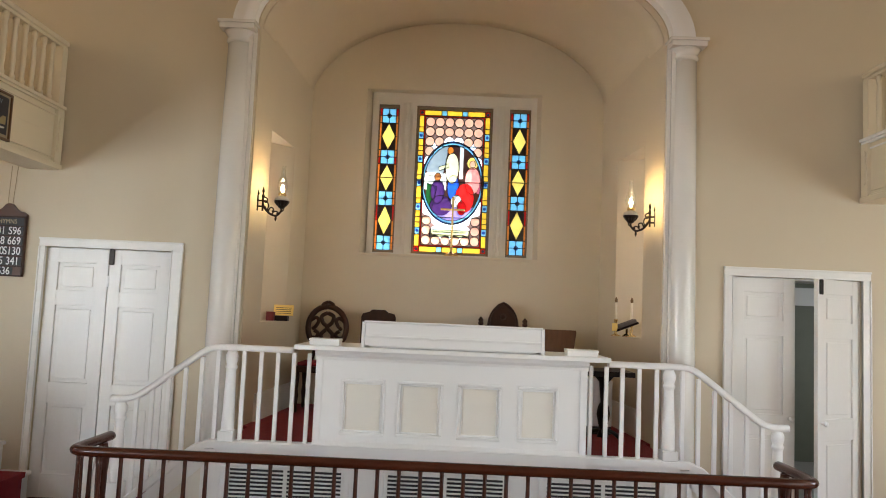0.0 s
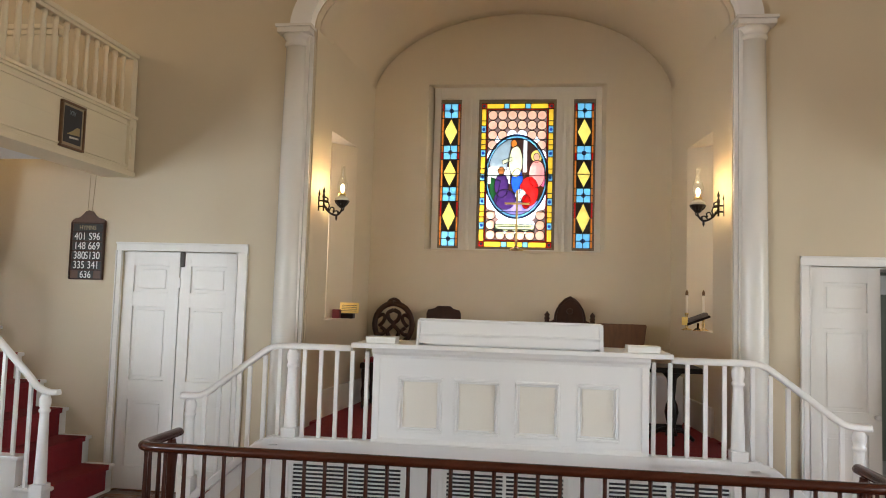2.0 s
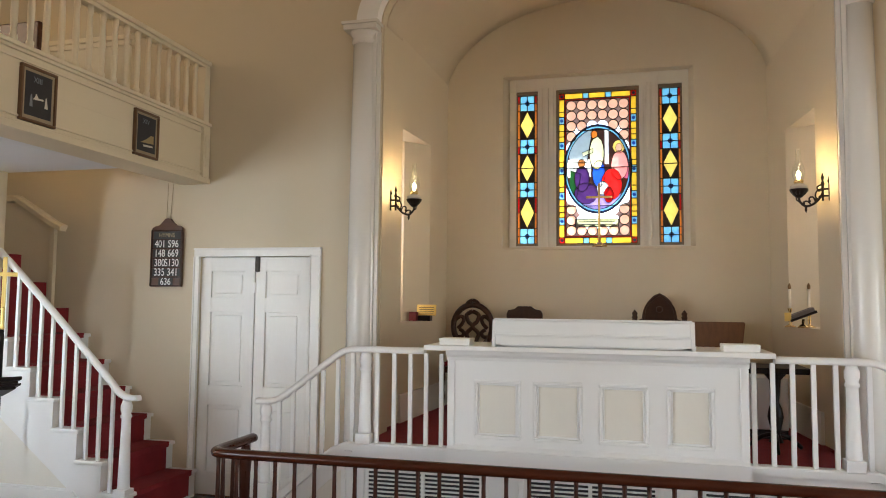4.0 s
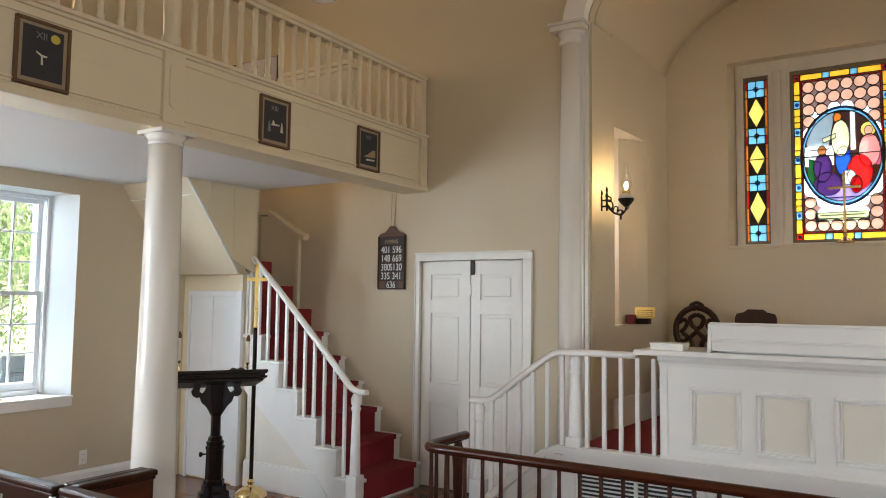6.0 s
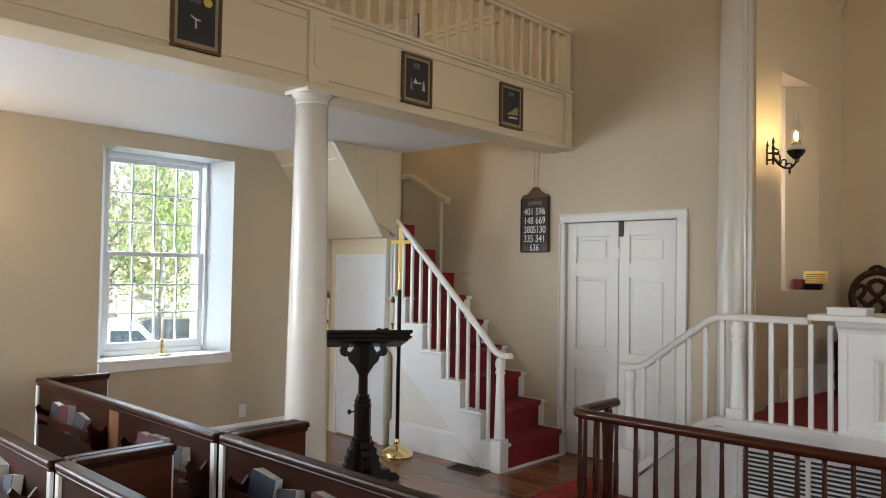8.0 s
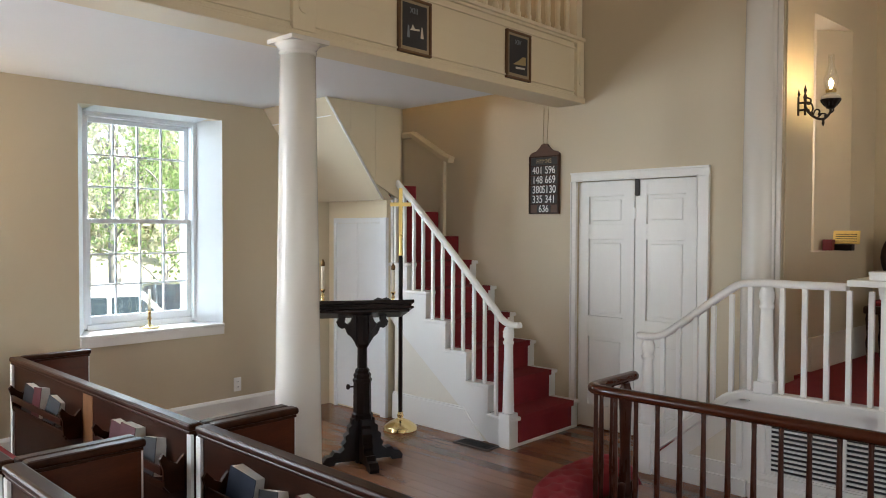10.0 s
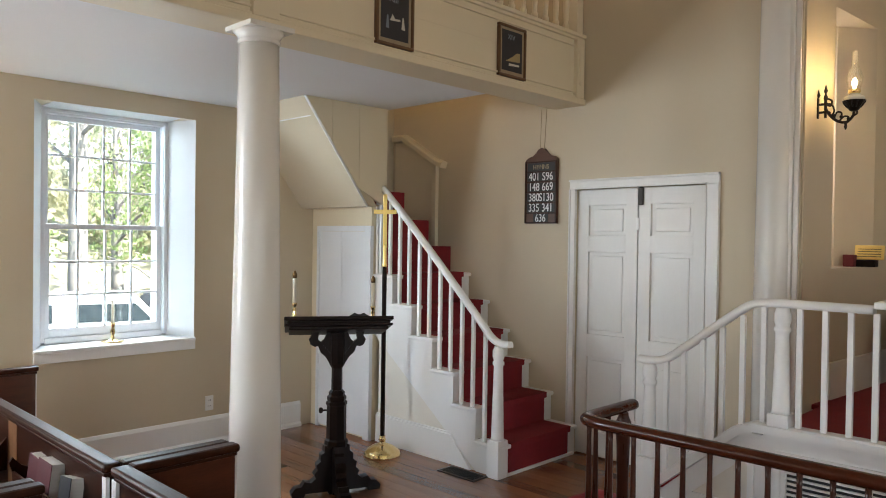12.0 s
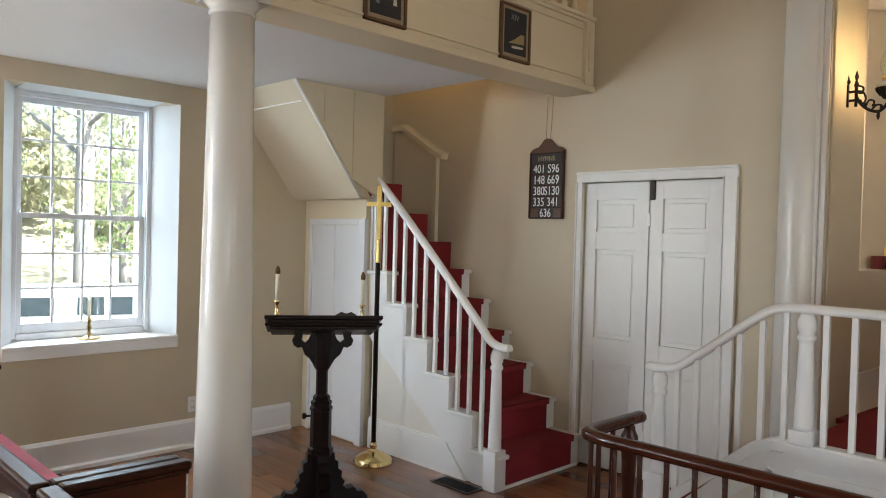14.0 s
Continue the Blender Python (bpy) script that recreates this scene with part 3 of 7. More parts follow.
def casing(parent, x0, x1, l, r):
    b = bmesh.new()
    for a, c, sgn in ((x0 - l, x0, -1), (x1, x1 + r, 1)):
        cube(b, a, c, -0.022, 0.0, 0, 2.03, 0.003)
        e = a if sgn < 0 else c
        cube(b, e - 0.012 * (sgn > 0), e + 0.012 * (sgn < 0), -0.034, 0.0, 0, 2.03, 0.003)
        i = c if sgn < 0 else a
        cube(b, i - 0.010 * (sgn < 0), i + 0.010 * (sgn > 0), -0.030, 0.0, 0, 2.03, 0.003)
    cube(b, x0 - l, x1 + r, -0.022, 0.0, 2.03, 2.10, 0.003)
    cube(b, x0 - l, x1 + r, -0.036, 0.0, 2.088, 2.104, 0.003)
    cube(b, x0 - 0.01, x1 + 0.01, -0.030, 0.0, 2.03, 2.042, 0.003)
    part("casing", b, DOORWHITE, parent)
    b = bmesh.new()
    cube(b, x0 - 0.001, x0 + 0.015, 0.06, FT, 0, 2.03)
    cube(b, x1 - 0.015, x1 + 0.001, 0.06, FT, 0, 2.03)
    cube(b, x0 + 0.015, x1 - 0.015, 0.06, FT, 2.015, 2.031)
    part("jamb", b, WHITE, parent)


d = thing("door_1", (0, 0, 0), "closed pair of white three-panel doors with black latch", "door", "", "structure")
door_leaf(d, D1[0], -2.885, 0.015)
door_leaf(d, -2.882, D1[1], 0.015, hook=-2.86)
casing(d, D1[0], D1[1], 0.055, 0.095)
solid("wall_door_back", one(D1[0] - 0.1, D1[1] + 0.1, FT, FT + 0.05, 0, 2.1), PLASTER, "plain wall closing the doorway", "wall")
d = thing("door_2", (0, 0, 0), "pair of white panelled doors, one leaf ajar", "door", "", "structure")
door_leaf(d, D2[0], 2.745, 0.015, knob=2.70)
m = Matrix.Translation((D2[1], 0.03, 0)) @ Matrix.Rotation(radians(27), 4, "Z") @ Matrix.Translation((-D2[1], -0.03, 0))
door_leaf(d, 2.75, D2[1], 0.02, knob=2.795, m=m)
b = one(2.765, 2.805, 0.006, 0.02, 1.90, 2.02, 0.006)
b.transform(m)
part("latch", b, IRON, d, "black iron latch")
casing(d, D2[0], D2[1], 0.075, 0.07)
# ---- chancel platform, pulpit and white rails ----
PY, PZ = -0.78, 0.62
p = thing("chancel_platform", (-0.047, -0.30, 0), "white panelled platform front with vent grilles and red carpet", "platform", "", "structure")


def pp(name, bm, mat, label="", parent=None):
    bm.transform(Matrix.Translation((0, 0.4, 0)))
    return part(name, bm, mat, parent or p, label)


pp("platform_body", one(-1.66, 1.66, PY + 0.03, 0.1, 0, PZ - 0.03), WHITE)
pp("platform_body", one(-1.70, 1.70, 0.1, CY, 0, PZ - 0.03), WHITE)
b = one(-1.64, 1.64, PY + 0.05, 0.1, PZ - 0.03, PZ)
cube(b, -1.52, 1.52, 0.1, CY, PZ - 0.03, PZ)
prism(b, [(-1.52, 0.1), (-side_x(0.1) + 0.002, 0.1), (-side_x(CY) + 0.002, CY), (-1.52, CY)], PZ - 0.03, PZ, "z")
prism(b, [(1.52, 0.1), (side_x(0.1) - 0.002, 0.1), (side_x(CY) - 0.002, CY), (1.52, CY)], PZ - 0.03, PZ, "z")
pp("carpet", b, RED, "deep red carpet")
# front skin: rails and stiles round three framed grilles
b = bmesh.new()
VZ0, VZ1 = 0.13, 0.52
vents = ((-1.60, -0.68), (-0.47, 0.47), (0.66, 1.58))
cube(b, -1.66, 1.66, PY, PY + 0.03, 0, VZ0)
cube(b, -1.66, 1.66, PY, PY + 0.03, VZ1, PZ - 0.02)
xs = [-1.66] + [v for q in vents for v in q] + [1.66]
for a, c in zip(xs[::2], xs[1::2]):
    cube(b, a, c, PY, PY + 0.03, VZ0, VZ1)
pp("front_board", b, WHITE)
b = bmesh.new()
prism(b, [(PY - 0.022, 0), (PY, 0), (PY, 0.115), (PY - 0.008, 0.115), (PY - 0.016, 0.10), (PY - 0.022, 0.095)], -1.66, 1.66, "x")
pp("skirting", b, WHITE)
for a, c in vents:
    b = bmesh.new()
    for x0, x1, z0, z1 in ((a, c, VZ1 - 0.035, VZ1), (a, c, VZ0, VZ0 + 0.035), (a, a + 0.035, VZ0 + 0.035, VZ1 - 0.035), (c - 0.035, c, VZ0 + 0.035, VZ1 - 0.035)):
        cube(b, x0, x1, PY - 0.014, PY + 0.02, z0, z1, 0.005)
    fr = pp("vent_frame", b, WHITE)
    # black sheet stands in for the shaded hollow behind the slats
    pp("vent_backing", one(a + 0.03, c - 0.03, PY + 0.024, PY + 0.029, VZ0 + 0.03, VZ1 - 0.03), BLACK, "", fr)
    n = 11
    for i in range(n):
        z = VZ0 + 0.052 + (VZ1 - VZ0 - 0.104) * i / (n - 1)
        for x0, x1 in ((a + 0.06, (a + c) / 2 - 0.012), ((a + c) / 2 + 0.012, c - 0.06)):
            pp("slat", one(x0, x1, PY + 0.002, PY + 0.02, z - 0.0045, z + 0.0045), WHITE, "", fr)
    b = bmesh.new()
    for x0, x1 in ((a + 0.035, a + 0.06), ((a + c) / 2 - 0.012, (a + c) / 2 + 0.012), (c - 0.06, c - 0.035)):
        cube(b, x0, x1, PY + 0.001, PY + 0.022, VZ0 + 0.035, VZ1 - 0.035)
    cube(b, a + 0.06, c - 0.06, PY + 0.001, PY + 0.022, VZ0 + 0.035, VZ0 + 0.045)
    cube(b, a + 0.06, c - 0.06, PY + 0.001, PY + 0.022, VZ1 - 0.045, VZ1 - 0.035)
    pp("grille_border", b, WHITE, "", fr)
# side steps with a sloping string board, each side
for s in (-1, 1):
    o = [(s * 1.66, 0), (s * 2.36, 0), (s * 2.36, 0.06), (s * 1.77, PZ - 0.03), (s * 1.66, PZ - 0.03)]
    b = prism(bmesh.new(), o, PY, PY + 0.03)
    pp("string_board", b, WHITE)
    b = bmesh.new()
    prism(b, [(s * 1.68, 0), (s * 2.33, 0), (s * 2.33, 0.10), (s * 1.68, 0.10)], PY - 0.02, PY)
    pp("skirting", b, WHITE)
    # triangular raised moulding
    tri = [(s * 1.72, 0.17), (s * 2.10, 0.17), (s * 1.72, 0.50)]
    b = bmesh.new()
    for i in range(3):
        q0, q1 = tri[i], tri[(i + 1) % 3]
        sweep(b, [(q0[0], PY - 0.006, q0[1]), (q1[0], PY - 0.006, q1[1])], [(-0.016, -0.014), (0.016, -0.014), (0.016, 0.014), (-0.016, 0.014)], (0, 1, 0), False)
    pp("panel_moulding", b, WHITE)
    pp("panel", prism(bmesh.new(), tri, PY - 0.003, PY + 0.002), PANEL, "pale cream triangular panel")
    for k in range(3):
        z1 = 0.155 * (k + 1)
        x1 = 2.30 - 0.22 * k
        b = one(s * 1.66, s * x1, PY + 0.03, -0.02, 0.155 * k, z1 - 0.02)
        pp("step", b, WHITE)
        b = one(s * 1.66, s * (x1 + 0.01), PY + 0.06, -0.06, z1 - 0.02, z1, 0.004)
        pp("tread_carpet", b, RED)

# cap along the platform edge that carries the balusters
bm = bmesh.new()
for s in (-1, 1):
    sweep(bm, [(s * 0.955, PY + 0.01, PZ + 0.01), (s * 1.70, PY + 0.01, PZ + 0.01), (s * 1.80, PY + 0.01, PZ - 0.03), (s * 2.30, PY + 0.01, 0.17)], [(-0.05, -0.025), (0.05, -0.025), (0.05, 0.02), (0.04, 0.03), (-0.04, 0.03), (-0.05, 0.02)], (0, 0, 1), False)
pp("edge_cap", bm, WHITE)


def newel(parent, x, y, z0, zt, base=0.10, scale=1.0, inv=None):
    h = zt - z0
    b = bmesh.new()
    cube(b, x - 0.055 * scale, x + 0.055 * scale, y - 0.055 * scale, y + 0.055 * scale, z0, z0 + base, 0.005)
    lathe(b, [(0.048 * scale, z0 + base), (0.046 * scale, z0 + base + 0.02), (0.034 * scale, zt - 0.15), (0.034 * scale, zt - 0.135), (0.043 * scale, zt - 0.125), (0.043 * scale, zt - 0.11), (0.034 * scale, zt - 0.10), (0.044 * scale, zt - 0.07), (0.044 * scale, zt - 0.035), (0.034 * scale, zt - 0.012), (0.030 * scale, zt)], (x, y, 0), 20)
    if inv:
        b.transform(inv)
    return part("newel", b, WHITE, parent)


RAILP = [(-0.030, -0.020), (0.030, -0.020), (0.034, -0.004), (0.026, 0.016), (0.012, 0.024), (-0.012, 0.024), (-0.026, 0.016), (-0.034, -0.004)]


def white_rail(s):
    r = thing("chancel_railing", (-0.0465 + s * 1.7135, PY + 0.10, PZ), "white painted railing with turned newels and square balusters", "railing", "chancel railings")
    inv = Matrix.Translation((-s * 1.7, -PY, -PZ))

    def add(name, b, mat):
        b.transform(inv)
        return part(name, b, mat, r)
    y = PY + 0.01
    pts = curve_through([(s * 2.41, y, 0.915), (s * 2.30, y, 0.918), (s * 2.20, y, 0.952), (s * 1.98, y, 1.115), (s * 1.82, y, 1.235), (s * 1.72, y, 1.297), (s * 1.60, y, 1.312), (s * 1.40, y, 1.312), (s * 1.12, y, 1.312)], 6)
    add("handrail", sweep(bmesh.new(), pts, RAILP), WHITE)
    newel(r, s * 2.335, y, 0.0, 0.898, 0.33, inv=inv)
    newel(r, s * 1.56, y, PZ + 0.035, 1.292, 0.07, inv=inv)
    for x in (1.655, 1.47, 1.345, 1.225, 1.11, 1.0):
        add("baluster", one(s * x - 0.014, s * x + 0.014, y - 0.014, y + 0.014, PZ + 0.035, 1.295, 0.002), WHITE)
    for x in (2.225, 2.115, 2.00, 1.885, 1.77):
        zt = 0.925 + (2.22 - x) * 0.69 if x < 2.2 else 0.925
        zb = 0.17 + (2.30 - x) * 0.84 + 0.01
        add("baluster", one(s * x - 0.014, s * x + 0.014, y - 0.014, y + 0.014, zb, zt, 0.002), WHITE)


white_rail(-1)
white_rail(1)

# pulpit
u = thing("pulpit", (-0.04, -0.46, PZ), "wide white pulpit with four cream sunk panels", "pulpit")
UINV = Matrix.Translation((0, 0.5, -PZ))


def pu(name, bm, mat, label="", parent=None):
    bm.transform(UINV)
    return part(name, bm, mat, parent or u, label)


PF = PY - 0.015
panels = [(-0.77, -0.455), (-0.37, -0.05), (0.055, 0.365), (0.48, 0.765)]
pu("bottom_rail", one(-0.94, 0.95, PF, PF + 0.03, PZ, 0.745), WHITE)
pu("top_rail", one(-0.94, 0.95, PF, PF + 0.03, 1.135, 1.303), WHITE)
xs = [-0.94] + [v for q in panels for v in q] + [0.95]
for a, c in zip(xs[::2], xs[1::2]):
    pu("stile", one(a, c, PF, PF + 0.03, 0.745, 1.135), WHITE)
pu("side_board", one(-0.94, -0.91, PF + 0.03, -0.35, PZ, 1.303), WHITE)
pu("side_board", one(0.92, 0.95, PF + 0.03, -0.35, PZ, 1.303), WHITE)
pu("corner_strip", one(-0.955, -0.905, PF - 0.012, PF, PZ, 1.303, 0.004), WHITE)
pu("corner_strip", one(0.915, 0.965, PF - 0.012, PF, PZ, 1.303, 0.004), WHITE)
b = prism(bmesh.new(), [(PF - 0.03, PZ - 0.05), (PF, PZ - 0.05), (PF, 0.70), (PF - 0.006, 0.70), (PF - 0.02, 0.675), (PF - 0.03, 0.67)], -0.955, 0.965, "x")
pu("skirting", b, WHITE)
for a, c in panels:
    pu("panel", one(a, c, PF + 0.018, PF + 0.028, 0.745, 1.135), PANEL)
    b = bmesh.new()
    for x0, x1, z0, z1 in ((a, c, 1.112, 1.135), (a, c, 0.745, 0.768), (a, a + 0.023, 0.768, 1.112), (c - 0.023, c, 0.768, 1.112)):
        cube(b, x0, x1, PF - 0.010, PF + 0.018, z0, z1, 0.006)
    for x0, x1, z0, z1 in ((a + 0.023, c - 0.023, 1.100, 1.112), (a + 0.023, c - 0.023, 0.768, 0.780), (a + 0.023, a + 0.035, 0.78, 1.10), (c - 0.035, c - 0.023, 0.78, 1.10)):
        cube(b, x0, x1, PF + 0.004, PF + 0.018, z0, z1, 0.003)
    pu("panel_moulding", b, WHITE)
b = prism(bmesh.new(), [(PF, 1.263), (PF - 0.012, 1.263), (PF - 0.018, 1.283), (PF - 0.04, 1.303), (PF - 0.05, 1.328), (PF, 1.328)], -0.96, 0.97, "x")
pu("cornice", b, WHITE)
pu("counter", one(-1.10, 1.11, PF - 0.10, -0.30, 1.330, 1.365, 0.006), WHITE)
# sloping book desk on the counter
k = thing("book_desk", (-0.045, -0.56, 1.365), "long white sloping book desk on the pulpit", "book desk")
KINV = Matrix.Translation((0, 0.6, -1.337))
b = bmesh.new()
cube(b, -0.58, 0.60, -0.80, -0.42, 1.338, 1.35)
prism(b, [(-0.85, 1.35), (-0.85, 1.412), (-0.838, 1.418), (-0.825, 1.512), (-0.40, 1.40), (-0.40, 1.35)], -0.61, 0.63, "x")
b.transform(KINV)
part("desk_body", b, WHITE, k)
b = one(-0.615, 0.635, -0.874, -0.845, 1.406, 1.423, 0.004)
cube(b, -0.62, 0.64, -0.86, -0.80, 1.508, 1.524, 0.005)
b.transform(KINV)
part("moulding", b, WHITE, k)
for e0, e1 in ((-0.635, -0.612), (0.632, 0.655)):
    b = prism(bmesh.new(), [(-0.88, 1.338), (-0.86, 1.36), (-0.845, 1.42), (-0.83, 1.515), (-0.39, 1.41), (-0.39, 1.338)], e0, e1, "x")
    b.transform(KINV)
    part("end_board", b, WHITE, k)


def white_box(x, y, w, d, h):
    t = thing("white_ledger_box", (x, y, 1.365), "flat white box lying on the pulpit ledge", "box", "boxes on the pulpit")
    part("box_body", one(-w / 2, w / 2, -d / 2, d / 2, 0, h * 0.62, 0.002), WHITE, t)
    part("lid", one(-w / 2 - 0.003, w / 2 + 0.003, -d / 2 - 0.003, d / 2 + 0.003, h * 0.62, h, 0.003), WHITE, t)


white_box(-0.945, -0.70, 0.21, 0.16, 0.045)
white_box(0.885, -0.70, 0.215, 0.16, 0.045)

# ---- mahogany communion rail ----
c = thing("communion_rail", (0, -1.8, 0), "polished dark mahogany communion rail with slim balusters", "communion rail")
CINV = Matrix.Translation((0, 1.8, 0))
RY, RZ, CXW, CXE, CYE = -1.60, 0.725, -2.275, 2.13, -1.075
pts = curve_through([(CXW, CYE, RZ), (CXW, -1.28, RZ), (CXW, -1.47, RZ), (CXW + 0.02, -1.565, RZ), (CXW + 0.11, RY, RZ), (CXW + 0.28, RY, RZ)], 6)
pts += curve_through([(CXE - 0.28, RY, RZ), (CXE - 0.11, RY, RZ), (CXE - 0.02, -1.565, RZ), (CXE, -1.47, RZ), (CXE, -1.28, RZ), (CXE, CYE, RZ)], 6)
b = sweep(bmesh.new(), pts, ring_profile(0.036, 16, 0.85))
b.transform(CINV)
part("handrail", b, MAHOG, c)
for sx in (CXW, CXE):
    b = bmesh.new()
    bmesh.ops.create_uvsphere(b, u_segments=16, v_segments=8, radius=0.035, matrix=Matrix.Translation((sx, CYE, RZ)) @ Matrix.Diagonal((1, 0.5, 0.85, 1)))
    for f in b.faces:
        f.smooth = True
    b.transform(CINV)
    part("rail_end", b, MAHOG, c)
    b = bmesh.new()
    dx = 0.015 if sx < 0 else -0.015
    lathe(b, [(0.045, 0.0), (0.045, 0.05), (0.036, 0.08), (0.032, 0.30), (0.036, 0.52), (0.042, 0.60), (0.042, 0.65), (0.028, 0.68), (0.026, 0.70)], (sx + dx, -1.20, 0), 18)
    for q in range(3):
        a = q * 2.1 + 0.6
        cube(b, sx + dx + 0.05 * math.cos(a) - 0.022, sx + dx + 0.05 * math.cos(a) + 0.022, -1.20 + 0.05 * math.sin(a) - 0.022, -1.20 + 0.05 * math.sin(a) + 0.022, 0, 0.10, 0.012)
    b.transform(CINV)
    part("end_post", b, MAHOGV, c)
mesh = None
spots = [(CXW, -1.33), (CXW, -1.45), (CXW + 0.04, -1.575), (CXE, -1.33), (CXE, -1.45), (CXE - 0.04, -1.575)]
n = 33
spots += [(CXW + 0.18 + (CXE - CXW - 0.36) * i / (n - 1), RY) for i in range(n)]
for x, y in spots:
    if mesh is None:
        b = lathe(bmesh.new(), [(0.016, 0.0), (0.016, 0.04), (0.012, 0.06), (0.0165, 0.25), (0.014, 0.45), (0.0115, 0.64), (0.013, 0.705)], (0, 0, 0), 10)
        ob = part("baluster", b, MAHOGV, c)
        mesh = ob.data
        ob.matrix_basis = CINV @ Matrix.Translation((x, y, 0))
    else:
        share("baluster", mesh, c, CINV @ Matrix.Translation((x, y, 0)))

# ---- stairs to the gallery ----
SY = -0.89
st = thing("staircase", (-4.0, -0.5, 0), "white painted staircase with a red carpet runner", "staircase", "", "structure")
SINV = Matrix.Translation((4.0, 0.5, 0))


def ss(name, bm, mat, label="", parent=None):
    bm.transform(SINV)
    return part(name, bm, mat, parent or st, label)


RI, GO, X1 = 0.2245, 0.2245, -3.39
for i in range(6):
    xf = X1 - GO * i
    z0, z1 = RI * i, RI * (i + 1)
    ss("riser", one(xf, xf - GO, SY + 0.02, -0.001, z0, z1 - 0.03), WHITE)
    ss("tread", one(xf + 0.028, xf - GO, SY - 0.03, -0.001, z1 - 0.03, z1, 0.008), WHITE)
    b = one(xf + 0.034, xf - GO - 0.004, SY + 0.085, -0.10, z1, z1 + 0.008)
    cube(b, xf + 0.002, xf + 0.034, SY + 0.085, -0.10, z1 - 0.036, z1 + 0.008, 0.006)
    cube(b, xf, xf + 0.008, SY + 0.085, -0.10, z0 + 0.008, z1 - 0.03)
    ss("runner", b, RED, "red carpet runner")
# winders in the corner
for i, (ya, yb) in enumerate(((-0.28, 0.0), (-0.57, -0.28), (-0.885, -0.57))):
    z = RI * (7 + i)
    b = one(-XW + 0.002, X1 - GO * 6, SY + 0.02, yb - 0.001, z - RI, z)
    ss("winder", b, RED)
for i in range(3):
    z = RI * (10 + i)
    ss("tread", one(-XW + 0.002, -4.70, SY - 0.23 * (i + 1) + 0.02, SY - 0.23 * i + 0.02, z - 0.16, z), WHITE)
# string board under the treads, panel below it
o = [(X1 + 0.0, 0.0)]
for i in range(6):
    o += [(X1 - GO * i, RI * (i + 1) - 0.03), (X1 - GO * (i + 1), RI * (i + 1) - 0.03)]
o += [(X1 - GO * 6, 0.87), (-3.605, 0.0)]
b = prism(bmesh.new(), o, SY - 0.004, SY + 0.02)
ss("string_board", b, WHITE)
b = prism(bmesh.new(), [(-3.605, 0.0), (-4.675, 0.0), (-4.675, 0.80), (X1 - GO * 6, 0.87)], SY + 0.006, SY + 0.02)
ss("side_panel", b, PANEL, "cream painted panel under the stair")
b = prism(bmesh.new(), [(-3.655, 0.0), (-4.685, 0.0), (-4.685, 0.215), (-3.845, 0.215)], SY - 0.014, SY + 0.006)
prism(b, [(-3.845, 0.215), (-4.685, 0.215), (-4.685, 0.23), (-3.860, 0.23)], SY - 0.006, SY + 0.006)
ss("skirting", b, WHITE)
ss("foot_board", one(X1 + 0.001, X1 + 0.018, SY + 0.05, -0.03, 0, 0.022, 0.003), WHITE)
# handrail, newel and balusters
pts = curve_through([(-3.31, SY, 0.925), (-3.395, SY, 0.925), (-3.485, SY, 0.965), (-3.605, SY, 1.085), (-4.055, SY, 1.51), (-4.405, SY, 1.83), (-4.70, SY, 2.085)], 6)
ss("handrail", sweep(bmesh.new(), pts, [(a * 0.85, c2 * 0.95) for a, c2 in RAILP]), WHITE)
newel(st, -3.42, SY + 0.005, 0.0, 0.905, 0.26, 0.95, SINV)
for i in range(6):
    for k2 in (0.055, 0.165):
        x = X1 - GO * i - k2 + 0.02
        if i == 0 and k2 < 0.1:
            continue
        zt = 0.925 + (-3.435 - x) * 0.945 if x < -3.475 else 0.95
        ss("baluster", one(x - 0.0125, x + 0.0125, SY - 0.0125, SY + 0.0125, RI * (i + 1), zt + 0.0, 0.002), WHITE)
ss("baluster", one(-4.71, -4.685, SY - 0.0125, SY + 0.0125, 1.34, 2.08), WHITE)

# cupboard under the upper flight
cb = thing("stair_cupboard", (-5.10, -0.91, 0), "white boarded cupboard under the stairs, door shut", "cupboard", "", "structure")
BINV = Matrix.Translation((5.0, 1.0, 0))


def cc(name, bm, mat, label="", parent=None):
    bm.transform(BINV)
    return part(name, bm, mat, parent or cb, label)


KY = -1.03
cc("cupboard_wall", one(-XW + 0.101, -4.62, KY + 0.02, SY + 0.02, 0, 1.90), CREAMPAINT)
cc("cupboard_wall", one(-XW + 0.101, -4.62, KY, KY + 0.02, 1.735, 1.90), CREAMPAINT)
cc("cupboard_wall", one(-XW + 0.101, -5.335, KY, KY + 0.02, 0, 1.735), CREAMPAINT)
b = one(-4.69, -4.615, KY - 0.016, KY + 0.02, 0, 1.735, 0.003)
cube(b, -5.335, -4.69, KY - 0.016, KY + 0.02, 1.69, 1.735, 0.003)
cube(b, -5.335, -5.305, KY - 0.016, KY + 0.02, 0, 1.69, 0.003)
cc("casing", b, SASH)
for x0, x1 in ((-5.303, -5.0), (-4.997, -4.693)):
    cc("door_board", one(x0, x1, KY - 0.006, KY + 0.012, 0.02, 1.688, 0.002), SASH)
b = lathe(bmesh.new(), [(0.006, 0), (0.006, 0.015), (0.013, 0.022), (0.010, 0.032)], (-4.735, KY - 0.006, 1.0), 12, Matrix.Rotation(radians(90), 4, "X"))
cc("knob", b, BRASS, "small metal knob")
